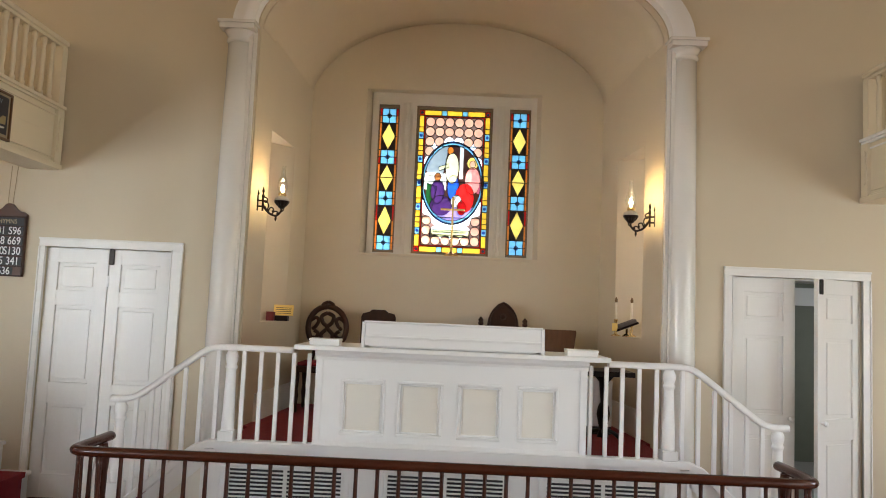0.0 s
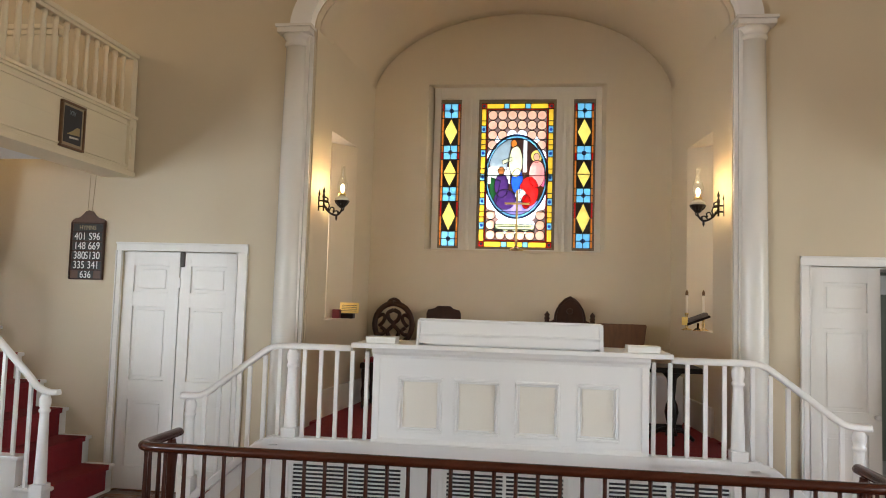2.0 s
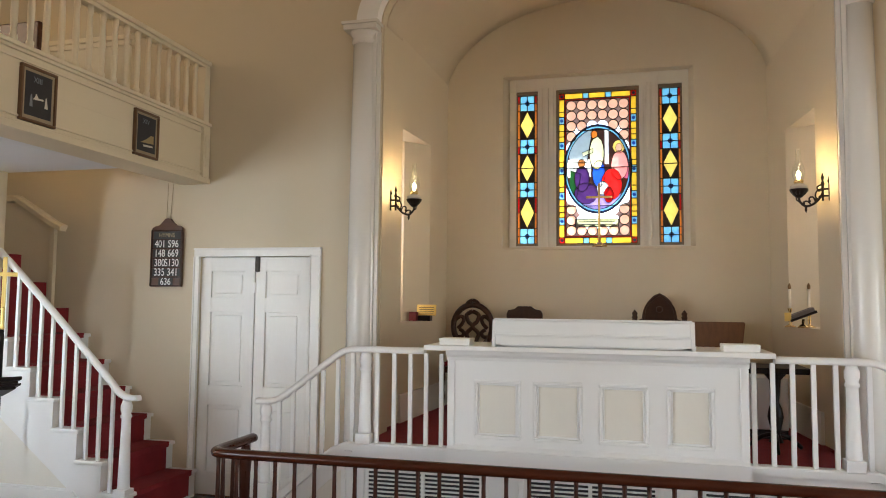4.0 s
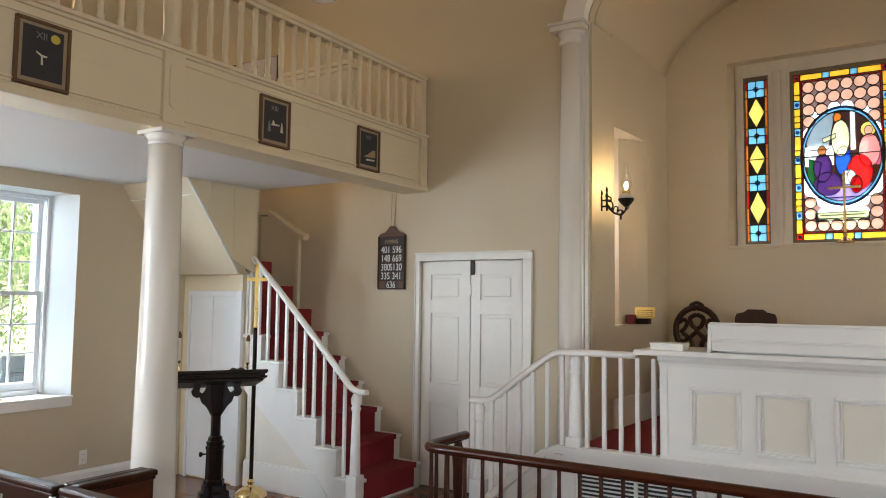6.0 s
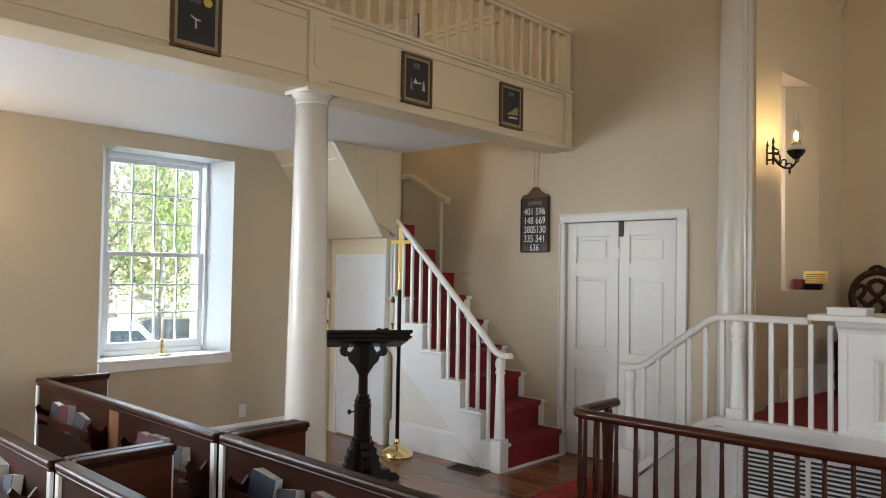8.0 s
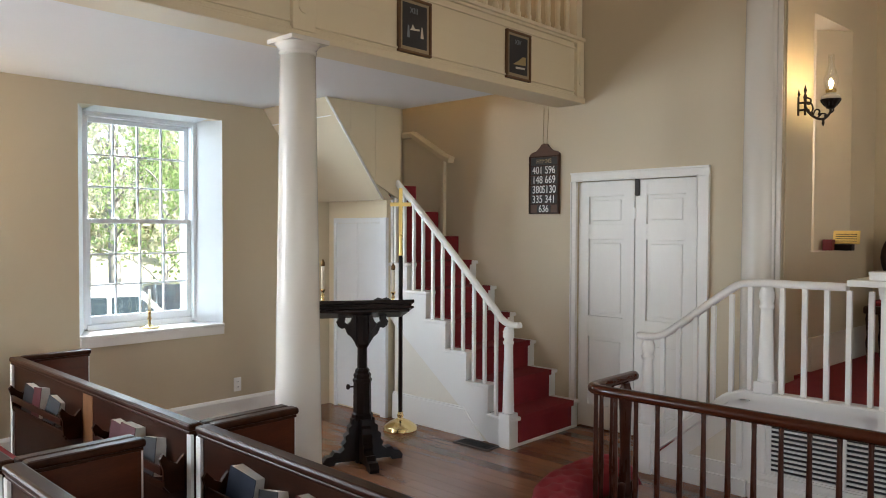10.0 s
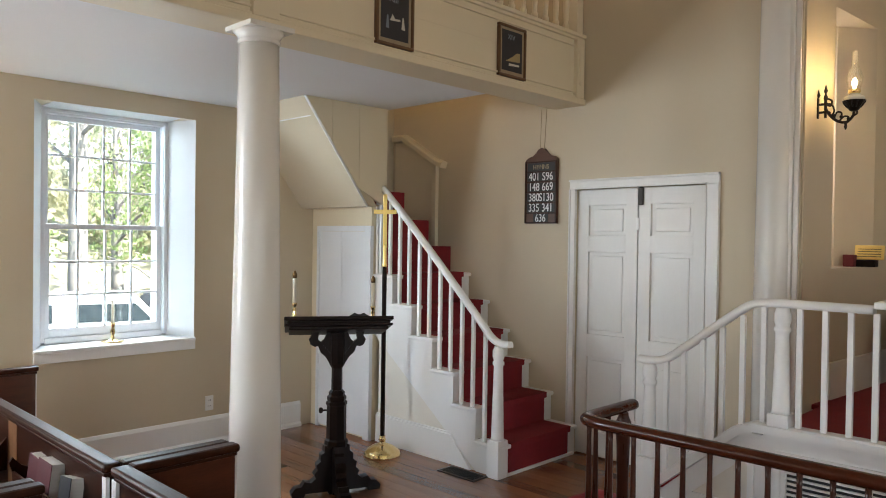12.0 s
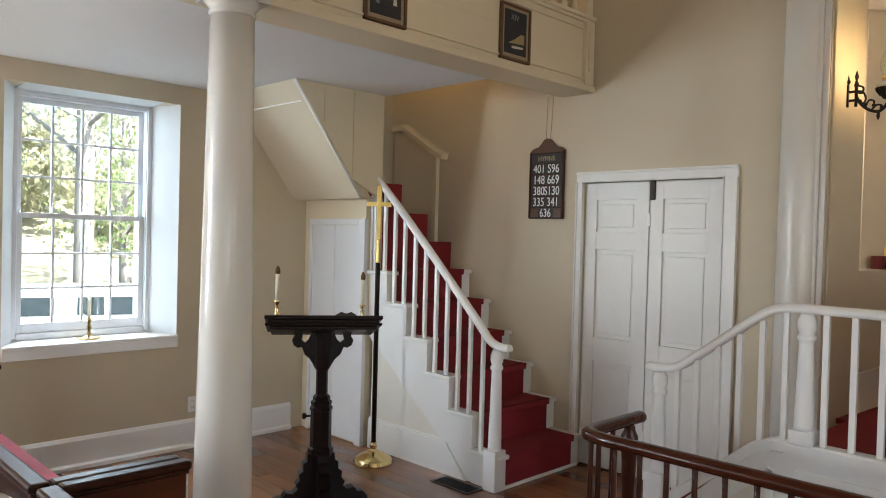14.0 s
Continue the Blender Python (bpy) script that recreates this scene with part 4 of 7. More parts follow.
b = prism(bmesh.new(), [(-1.15, 1.885), (-1.745, GZ - 0.0), (-1.66, GZ), (-1.05, 1.90), (KY + 0.02, 1.90), (KY, 1.885)], -XW + 0.101, -4.545, "x")
cc("sloping_soffit", b, PLASTER, "sloping cream soffit of the upper flight")
for i, (y0, y1) in enumerate(((-1.74, -1.50), (-1.497, -1.24), (-1.237, -0.955))):
    def zl(y):
        return max(1.886, 1.885 + (-1.15 - y) * (GZ - 1.885) / 0.595 + 0.02)
    b = prism(bmesh.new(), [(y0, min(zl(y0), GZ - 0.002)), (y1, zl(y1)), (y1, GZ), (y0, GZ)], -4.565, -4.53, "x")
    cc("side_board", b, CREAMPAINT)
cc("edge_bead", tube(bmesh.new(), [(-4.535, -1.745, GZ - 0.004), (-4.535, -1.15, 1.888)], 0.010, 8), WHITE)
cc("corner_board", one(-4.62, -4.53, -0.975, -0.95, 1.90, GZ, 0.002), CREAMPAINT)

# capped boarding round the stair turn
h = thing("stair_wainscot", (-5.04, -0.05, 1.375), "cream boarding with a cream cap beside the stair", "wainscot", "", "structure")
HINV = Matrix.Translation((5.0, 0.05, -1.35))
b = prism(bmesh.new(), [(-5.42, 1.36), (-4.86, 1.36), (-4.86, 2.29), (-5.27, 2.52), (-5.42, 2.52)], -0.03, -0.002)
b.transform(HINV)
part("boarding", b, CREAMPAINT, h)
b = sweep(bmesh.new(), [(-4.76, -0.035, 2.275), (-4.85, -0.035, 2.31), (-5.28, -0.035, 2.56), (-5.42, -0.035, 2.56)], [(-0.04, -0.03), (0.04, -0.03), (0.045, 0.01), (0.03, 0.03), (-0.03, 0.03), (-0.045, 0.01)], (0, 0, 1), False)
b.transform(HINV)
part("cap_rail", b, CREAMPAINT, h)
b = one(-4.89, -4.84, -0.06, -0.02, 1.36, 2.29, 0.004)
b.transform(HINV)
part("post", b, CREAMPAINT, h)
# ---- coloured window ----
GY = 1.888
w = thing("window_1", (-0.091, GY, RZ0 - 0.002), "three-light coloured glass window with lead lines", "window", "", "structure")
w.scale[0] = 0.981
WINV = Matrix.Translation((0.05, -GY, -RZ0))


def gw(name, bm, mat, parent=None, label=""):
    bm.transform(WINV)
    return part(name, bm, mat, parent or w, label)


lights = [(-0.885, -0.680), (-0.448, 0.343), (0.570, 0.775)]
LZ0, LZ1 = 2.268, 3.825
# frame: posts, head, sill, mouldings round each light
b = bmesh.new()
for x0, x1 in ((-0.965, -0.895), (-0.665, -0.475), (0.370, 0.555), (0.790, 0.86)):
    cube(b, x0, x1, GY - 0.05, GY + 0.08, RZ0, RZ1, 0.003)
cube(b, -0.97, 0.87, GY - 0.045, GY + 0.08, LZ1 + 0.035, RZ1)
cube(b, -0.97, 0.87, GY - 0.045, GY + 0.08, RZ0 - 0.001, LZ0 - 0.025)
gw("window_frame", b, LIMEW)
for x in (-0.57, 0.462):
    b = bmesh.new()
    for q in (-0.06, 0.06):
        cube(b, x + q - 0.012, x + q + 0.012, GY - 0.062, GY - 0.05, RZ0, LZ1 + 0.06, 0.003)
    cube(b, x - 0.02, x + 0.02, GY - 0.07, GY - 0.05, RZ0, LZ1 + 0.06, 0.006)
    gw("mullion_moulding", b, LIMEW)
for x0, x1 in lights:
    b = bmesh.new()
    for a, c2, z0, z1 in ((x0 - 0.032, x0, LZ0 - 0.03, LZ1 + 0.04), (x1, x1 + 0.032, LZ0 - 0.03, LZ1 + 0.04), (x0, x1, LZ1, LZ1 + 0.04), (x0, x1, LZ0 - 0.03, LZ0)):
        cube(b, a, c2, GY - 0.03, GY + 0.03, z0, z1, 0.003)
    gw("sash", b, surface("brown_sash", (0.20, 0.15, 0.09), (0.15, 0.11, 0.07), 0.5))
solid("baseboard_window_cap", one(RX0, RX1, CY - 0.015, GY - 0.05, RZ0 - 0.02, RZ0 + 0.004, 0.004), PLASTER, "plaster sill below the coloured window", "trim")

AMBER, YELLOW, BLUE, DEEP = stained("amber_glass", (0.78, 0.36, 0.10)), stained("yellow_glass", (0.88, 0.62, 0.14)), stained("sky_blue_glass", (0.34, 0.60, 0.76)), stained("deep_blue_glass", (0.05, 0.16, 0.50))
RUBY, PINK, STRAW, WHITEG = stained("ruby_glass", (0.62, 0.04, 0.03)), stained("pink_glass", (0.80, 0.54, 0.44)), stained("straw_glass", (0.90, 0.70, 0.30)), stained("white_glass", (0.74, 0.74, 0.72))
VIOLET, GREEN, BROWN, GREYG, SCARLET, DARKG = stained("violet_glass", (0.17, 0.09, 0.25)), stained("green_glass", (0.06, 0.20, 0.09)), stained("brown_glass", (0.20, 0.07, 0.03)), stained("grey_glass", (0.45, 0.48, 0.50)), stained("scarlet_glass", (0.80, 0.07, 0.07)), stained("dark_glass", (0.05, 0.035, 0.03))


def pane(outline, mat, dy=0.0, parent=None):
    """One piece of coloured glass, 4 mm thick; outline in (x, z)."""
    return gw("glass_piece", prism(bmesh.new(), outline, GY - 0.002 + dy, GY + 0.002 + dy), mat, parent)


def rect(x0, x1, z0, z1):
    return [(x0, z0), (x1, z0), (x1, z1), (x0, z1)]


def disc(x, z, rx, rz=None, n=14):
    rz = rz or rx
    return [(x + rx * math.cos(2 * math.pi * i / n), z + rz * math.sin(2 * math.pi * i / n)) for i in range(n)]


cames = bmesh.new()


def came(pts, wd=0.0035, close=False):
    pts = list(pts) + ([pts[0]] if close else [])
    for a, c2 in zip(pts, pts[1:]):
        d = Vector((c2[0] - a[0], c2[1] - a[1]))
        if d.length < 1e-5:
            continue
        nn = Vector((-d.y, d.x)).normalized() * wd
        q = [(a[0] + nn.x, a[1] + nn.y), (c2[0] + nn.x, c2[1] + nn.y), (c2[0] - nn.x, c2[1] - nn.y), (a[0] - nn.x, a[1] - nn.y)]
        lo = [cames.verts.new((p2[0], GY - 0.010, p2[1])) for p2 in q]
        hi = [cames.verts.new((p2[0], GY + 0.008, p2[1])) for p2 in q]
        cames.faces.new(lo)
        for i in range(4):
            cames.faces.new((lo[i], hi[i], hi[(i + 1) % 4], lo[(i + 1) % 4]))


# side lights: blue crossed squares and tall diamonds in amber borders
for x0, x1 in (lights[0], lights[2]):
    bw = 0.026
    xi0, xi1, xm = x0 + bw, x1 - bw, (x0 + x1) / 2
    H = LZ1 - LZ0
    zs = [LZ1 - H * q for q in (0.0, 0.105, 0.296, 0.396, 0.588, 0.688, 0.897, 1.0)]
    for i in range(7):
        zt, zb = zs[i], zs[i + 1]
        for k in range(2):
            for a, c2 in ((x0, xi0), (xi1, x1)):
                za, zb2 = zt - (zt - zb) * k / 2, zt - (zt - zb) * (k + 1) / 2
                pane(rect(a, c2, zb2, za), (AMBER, RUBY)[(i * 2 + k) % 5 == 0])
                came([(a, zb2), (c2, zb2)], 0.0028)
        zc = (zt + zb) / 2
        if i % 2 == 0:
            for a, c2 in ((xi0, xm), (xm, xi1)):
                for z0, z1 in ((zb, zc), (zc, zt)):
                    pane(rect(a, c2, z0, z1), BLUE)
            came([(xm, zb), (xm, zt)])
            came([(xi0, zc), (xi1, zc)])
            came(disc(xm, zc, 0.022, n=10), 0.0025, True)
            pane(disc(xm, zc, 0.021, n=10), DEEP, -0.006)
        else:
            pane([(xm, zb + 0.004), (xi1 - 0.004, zc), (xm, zt - 0.004), (xi0 + 0.004, zc)], STRAW, -0.001)
            for q in ([(xi0, zb), (xm, zb), (xi0, zc)], [(xm, zb), (xi1, zb), (xi1, zc)], [(xi1, zc), (xi1, zt), (xm, zt)], [(xm, zt), (xi0, zt), (xi0, zc)]):
                pane(q, DARKG, 0.001)
            came([(xm, zb), (xi1, zc), (xm, zt), (xi0, zc)], 0.004, True)
            if i == 3:
                came([(xi0, zc), (xi1, zc)])
        came([(x0, zt), (x1, zt)], 0.004)
    for x in (x0, xi0, xi1, x1):
        came([(x, LZ0), (x, LZ1)], 0.004)
    came([(x0, LZ0), (x1, LZ0)], 0.005)

# middle light: yellow and blue border, ruby line, roundels, oval picture as plain shapes
x0, x1 = lights[1]
bw, rw = 0.058, 0.016
xi0, xi1, zi0, zi1 = x0 + bw, x1 - bw, LZ0 + bw * 1.05, LZ1 - bw * 1.05
nb = 11
for i in range(nb):
    z0, z1 = zi0 + (zi1 - zi0) * i / nb, zi0 + (zi1 - zi0) * (i + 1) / nb
    for a, c2 in ((x0, xi0), (xi1, x1)):
        if i % 2 == 1:
            zm = z0 + 0.075
            pane(rect(a, c2, z0, zm), BLUE)
            pane(disc((a + c2) / 2, (z0 + zm) / 2, 0.018, n=8), DEEP, -0.006)
            pane(rect(a, c2, zm, z1), YELLOW)
            came([(a, zm), (c2, zm)])
        else:
            pane(rect(a, c2, z0, z1), YELLOW)
        came([(a, z0), (c2, z0)])
for z0, z1 in ((LZ0, zi0), (zi1, LZ1)):
    q = [xi0, xi0 + 0.19, xi0 + 0.25, xi0 + 0.42, xi0 + 0.48, xi1]
    for i in range(5):
        pane(rect(q[i], q[i + 1], z0, z1), YELLOW if i % 2 == 0 else BLUE)
        came([(q[i], z0), (q[i], z1)])
    for a, c2 in ((x0, xi0), (xi1, x1)):
        pane(rect(a, c2, z0, z1), RUBY)
        pane(disc((a + c2) / 2, (z0 + z1) / 2, 0.018, n=8), DEEP, -0.006)
for a in ([x0, LZ0, x0, LZ1], [x1, LZ0, x1, LZ1], [xi0, LZ0, xi0, LZ1], [xi1, LZ0, xi1, LZ1], [x0, LZ0, x1, LZ0], [x0, LZ1, x1, LZ1], [x0, zi0, x1, zi0], [x0, zi1, x1, zi1]):
    came([(a[0], a[1]), (a[2], a[3])], 0.0045)
for r in (rect(xi0, xi0 + rw, zi0, zi1), rect(xi1 - rw, xi1, zi0, zi1), rect(xi0 + rw, xi1 - rw, zi0, zi0 + rw), rect(xi0 + rw, xi1 - rw, zi1 - rw, zi1)):
    pane(r, RUBY)
xa, xb, za, zb = xi0 + rw, xi1 - rw, zi0 + rw, zi1 - rw
came(rect(xa, xb, za, zb), 0.003, True)
MAUVE = stained("mauve_ground_glass", (0.42, 0.31, 0.29))
OX, OZ, ORX, ORZ = -0.052, 3.03, 0.345, 0.455
nx, nz = 6, 13
PX, PZ2 = (xb - xa) / nx, (zb - za) / nz
CR, CZ = PX * 0.475, PZ2 * 0.475
for i in range(nx):
    for k in range(nz):
        cx, cz = xa + PX * (i + 0.5), za + PZ2 * (k + 0.5)
        if ((cx - OX) / (ORX + 0.03)) ** 2 + ((cz - OZ) / (ORZ + 0.03)) ** 2 > 1.0 and not (abs(cz - 2.476) < 0.045 and 0 < i < nx - 1):
            pane(disc(cx, cz, CR, CZ, 16), PINK)
            came(disc(cx, cz, CR + 0.001, CZ + 0.001, 16), 0.0032, True)
for i in range(nx + 1):
    for k in range(nz + 1):
        gx, gz = xa + PX * i, za + PZ2 * k
        if ((gx - OX) / (ORX + 0.035)) ** 2 + ((gz - OZ) / (ORZ + 0.035)) ** 2 <= 1.0 or (abs(gz - 2.476) < 0.07 and 1 < i < nx - 1):
            continue
        o = []
        for q, (sx, sz) in enumerate(((1, 1), (-1, 1), (-1, -1), (1, -1))):
            for j in range(5):
                a0 = math.radians({0: 270, 1: 360, 2: 90, 3: 180}[q] - 90 * j / 4)
                o.append((gx + sx * PX / 2 + CR * math.cos(a0), gz + sz * PZ2 / 2 + CZ * math.sin(a0)))
        o = [(min(max(x, xa), xb), min(max(z, za), zb)) for x, z in o]
        clean = [o[0]]
        for q in o[1:]:
            if (q[0] - clean[-1][0]) ** 2 + (q[1] - clean[-1][1]) ** 2 > 1e-7:
                clean.append(q)
        if len(clean) > 3:
            pane(clean, MAUVE)
# oval picture: the field is cut into small cells, and each takes the colour of the plain shape it lies in
LILAC, CREAMR, ROYAL, PALER, TANG, ROSE, SHADEB = stained("lilac_glass", (0.45, 0.38, 0.62)), stained("cream_robe_glass", (0.80, 0.76, 0.56)), stained("royal_blue_glass", (0.08, 0.22, 0.65)), stained("pale_red_glass", (0.85, 0.45, 0.42)), stained("tan_glass", (0.55, 0.30, 0.14)), stained("rose_glass", (0.75, 0.28, 0.40)), stained("shadow_brown_glass", (0.16, 0.09, 0.08))
shapes = [([(-0.33, 3.10), (-0.16, 3.10), (-0.10, 3.44), (-0.24, 3.40), (-0.35, 3.20)], GREYG), ([(-0.38, 2.95), (-0.12, 2.95), (-0.12, 3.13), (-0.38, 3.13)], WHITEG),
          ([(0.02, 3.08), (0.06, 3.08), (0.06, 3.46), (0.02, 3.46)], WHITEG), ([(-0.27, 2.62), (0.17, 2.62), (0.19, 2.77), (-0.31, 2.77)], LILAC),
          ([(0.20, 2.80), (0.28, 2.80), (0.27, 3.0), (0.19, 3.0)], BROWN), ([(-0.34, 2.84), (-0.27, 2.72), (-0.22, 2.98), (-0.33, 3.02)], GREEN), ([(0.21, 2.93), (0.29, 2.91), (0.28, 3.12), (0.22, 3.14)], ROSE),
          (disc(-0.04, 2.98, 0.065, 0.14), ROYAL), ([(-0.20, 3.16), (-0.10, 3.20), (-0.10, 3.24), (-0.21, 3.20)], CREAMR), (disc(-0.06, 3.19, 0.075, 0.17), CREAMR), (disc(-0.085, 3.385, 0.035, 0.042), AMBER),
          (disc(0.165, 3.25, 0.062, 0.068), STRAW), (disc(0.17, 3.06, 0.085, 0.15), PALER), (disc(0.165, 3.24, 0.033, 0.042), PINK), (disc(0.09, 2.87, 0.105, 0.16), SCARLET), (disc(0.0, 2.83, 0.06, 0.07), WHITEG),
          (disc(-0.17, 2.78, 0.12, 0.11), VIOLET), (disc(-0.21, 2.93, 0.078, 0.13), VIOLET), (disc(-0.215, 3.09, 0.036, 0.044), TANG), (disc(0.06, 2.76, 0.05, 0.08), stained("deep_scarlet_glass", (0.50, 0.03, 0.04)))]


def inside(o, x, z):
    c2 = False
    for (x1, z1), (x2, z2) in zip(o, o[1:] + o[:1]):
        if (z1 > z) != (z2 > z) and x < (x2 - x1) * (z - z1) / (z2 - z1) + x1:
            c2 = not c2
    return c2


cells = {}
NXC, NZC = 104, 136
for i in range(NXC):
    for k in range(NZC):
        cx, cz = OX + ORX * ((i + 0.5) / NXC * 2 - 1), OZ + ORZ * ((k + 0.5) / NZC * 2 - 1)
        rr = math.hypot((cx - OX) / ORX, (cz - OZ) / ORZ)
        if rr > 1:
            continue
        mt = DEEP if rr > 0.97 else BLUE if rr > 0.915 else None
        if mt is None:
            mt = SHADEB
            for o, q in shapes:
                if inside(o, cx, cz):
                    mt = q
        cells.setdefault(mt.name, (mt, []))[1].append((cx, cz))
hx, hz = ORX / NXC, ORZ / NZC
for mt, cs in cells.values():
    vs, fs = [], []
    for cx, cz in cs:
        k = len(vs)
        vs += [(cx - hx + 0.05, -0.001, cz - hz - RZ0), (cx + hx + 0.05, -0.001, cz - hz - RZ0), (cx + hx + 0.05, -0.001, cz + hz - RZ0), (cx - hx + 0.05, -0.001, cz + hz - RZ0)]
        fs.append((k, k + 1, k + 2, k + 3))
    k = len(vs)
    vs += [(x, y + 0.004, z) for x, y, z in vs]
    fs += [tuple(k + q for q in f) for f in fs]
    me = bpy.data.meshes.new("glass_piece")
    me.from_pydata(vs, [], fs)
    me.materials.append(mt)
    ob = new("glass_piece", me)
    ob.parent = w
for o, mt in shapes:
    o2 = [q for q in o if math.hypot((q[0] - OX) / ORX, (q[1] - OZ) / ORZ) < 0.93]
    if len(o2) > 2:
        came(o2, 0.0016, len(o2) == len(o))
for q in (1.0, 0.97, 0.915):
    came(disc(OX, OZ, ORX * q, ORZ * q, 40), 0.003 if q < 1 else 0.005, True)
pane(rect(xa + 0.095, xb - 0.115, 2.437, 2.515), stained("cream_label_glass", (0.92, 0.88, 0.62)), -0.004)
came(rect(xa + 0.095, xb - 0.115, 2.437, 2.515), 0.0035, True)
for z in (2.46, 2.49):
    came([(xa + 0.13, z), (xb - 0.15, z)], 0.003)
for z in (2.65, 3.04, 3.43):
    came([(x0, z), (x1, z)], 0.003)
gw("lead_cames", cames, LEAD, None, "dark lead lines")

t = thing("altar_cross", (-0.075, GY - 0.12, RZ0 + 0.004), "slender brass cross standing on the window sill", "cross")
b = lathe(bmesh.new(), [(0.075, 0), (0.075, 0.012), (0.05, 0.03), (0.03, 0.045), (0.014, 0.06), (0.020, 0.08), (0.011, 0.10)], (0, 0, 0), 20)
part("base", b, BRASS, t)
b = one(-0.011, 0.011, -0.006, 0.006, 0.095, 0.64, 0.002)
cube(b, -0.13, 0.13, -0.0055, 0.0055, 0.49, 0.512, 0.002)
part("cross", b, BRASS, t)

# ---- oil lamps on brackets ----


def wall_lamp(place, ang, watts):
    """An iron bracket lamp; its arm points along +x before turning by ang degrees."""
    m = Matrix.Translation(place) @ Matrix.Rotation(radians(ang), 4, "Z")
    L = thing("oil_lamp", place, "black iron bracket lamp with a clear glass chimney, lit", "wall lamp", "oil lamps on the walls")
    L.rotation_euler[2] = radians(ang)
    b = bmesh.new()
    cube(b, 0.0, 0.012, -0.012, 0.012, -0.06, 0.07, 0.004)
    lathe(b, [(0.004, 0.07), (0.012, 0.085), (0.006, 0.10), (0.001, 0.125)], (0.008, 0, 0), 10)
    cube(b, 0.012, 0.05, -0.008, 0.008, 0.02, 0.034, 0.003)
    cube(b, 0.012, 0.05, -0.008, 0.008, -0.03, -0.016, 0.003)
    lathe(b, [(0.008, -0.06), (0.010, 0.05), (0.014, 0.065), (0.006, 0.09), (0.012, 0.11), (0.001, 0.15)], (0.05, 0, 0), 10)
    part("wall_plate", b, IRON, L)
    b = bmesh.new()
    tube(b, curve_through([(0.05, 0, 0.0), (0.075, 0, -0.045), (0.12, 0, -0.085), (0.17, 0, -0.095), (0.205, 0, -0.06), (0.21, 0, -0.02)], 6), 0.009, 8, (0, 1, 0))
    for q in ([(0.05, 0, 0.03), (0.085, 0, 0.02), (0.10, 0, -0.02), (0.085, 0, -0.045), (0.07, 0, -0.03)], [(0.10, 0, -0.065), (0.115, 0, -0.03), (0.14, 0, -0.035), (0.14, 0, -0.06)],
              [(0.06, 0, 0.06), (0.085, 0, 0.045), (0.08, 0, 0.015), (0.06, 0, 0.02)], [(0.13, 0, -0.085), (0.155, 0, -0.06), (0.18, 0, -0.065), (0.175, 0, -0.085)], [(0.20, 0, -0.06), (0.225, 0, -0.05), (0.225, 0, -0.03), (0.212, 0, -0.03)]):
        tube(b, curve_through(q, 5), 0.006, 6, (0, 1, 0))
    for x, z in ((0.07, -0.03), (0.14, -0.06), (0.098, -0.05), (0.18, -0.075)):
        bmesh.ops.create_uvsphere(b, u_segments=8, v_segments=6, radius=0.011, matrix=Matrix.Translation((x, 0, z)))
    lathe(b, [(0.002, -0.145), (0.010, -0.125), (0.008, -0.11), (0.014, -0.095)], (0.165, 0, 0), 10)
    part("arm", b, IRON, L)
    b = lathe(bmesh.new(), [(0.012, -0.035), (0.026, -0.028), (0.036, -0.012), (0.058, 0.018), (0.066, 0.026), (0.066, 0.031)], (0.21, 0, 0), 20)
    for i in range(12):
        a = math.pi * i / 6
        tube(b, [(0.21 + 0.036 * math.cos(a), 0.036 * math.sin(a), -0.012), (0.21 + 0.062 * math.cos(a), 0.062 * math.sin(a), 0.022)], 0.004, 5)
    part("cup", b, IRON, L, "ribbed iron basket")
    b = lathe(bmesh.new(), [(0.050, 0.031), (0.060, 0.042), (0.056, 0.055), (0.036, 0.066), (0.026, 0.074)], (0.21, 0, 0), 20)
    part("oil_font", b, surface("pale_glass_font", (0.62, 0.58, 0.50), (0.50, 0.46, 0.39), 0.12, bump=0.02), L)
    b = lathe(bmesh.new(), [(0.024, 0.074), (0.034, 0.080), (0.034, 0.096), (0.026, 0.102)], (0.21, 0, 0), 16)
    part("burner", b, BRASS, L, "brass burner ring")
    b = lathe(bmesh.new(), [(0.030, 0.098), (0.040, 0.120), (0.047, 0.150), (0.046, 0.175), (0.036, 0.210), (0.024, 0.240), (0.019, 0.265), (0.019, 0.335)], (0.21, 0, 0), 20)
    bmesh.ops.delete(b, geom=[f for f in b.faces if len(f.verts) > 4], context="FACES")
    ob = part("chimney", b, LAMPGLASS, L, "clear glass chimney")
    ob.visible_shadow = False
    b = lathe(bmesh.new(), [(0.003, 0.108), (0.011, 0.125), (0.014, 0.142), (0.009, 0.158), (0.001, 0.170)], (0.21, 0, 0), 14)
    fl = part("flame", b, FLAME, L)
    fl.visible_shadow = False
    p2 = m @ Vector((0.21, 0, 0.14))
    bulb_light("oil_lamp_light", p2, watts, (1.0, 0.56, 0.20), 0.012)


wall_lamp((-1.747, 0.20, 2.486), 3, LAMPW)
wall_lamp((1.648, 0.20, 2.486), 177, LAMPW)
wall_lamp((-XW, -4.35, 1.95), 0, LAMPW * 0.8)
# unseen copy added up the stairwell to cast the warm light on its walls
wall_lamp((-XW, -0.42, 3.30), 0, LAMPW * 2.0)

# ---- chancel furniture ----
ZP = PZ + 0.001


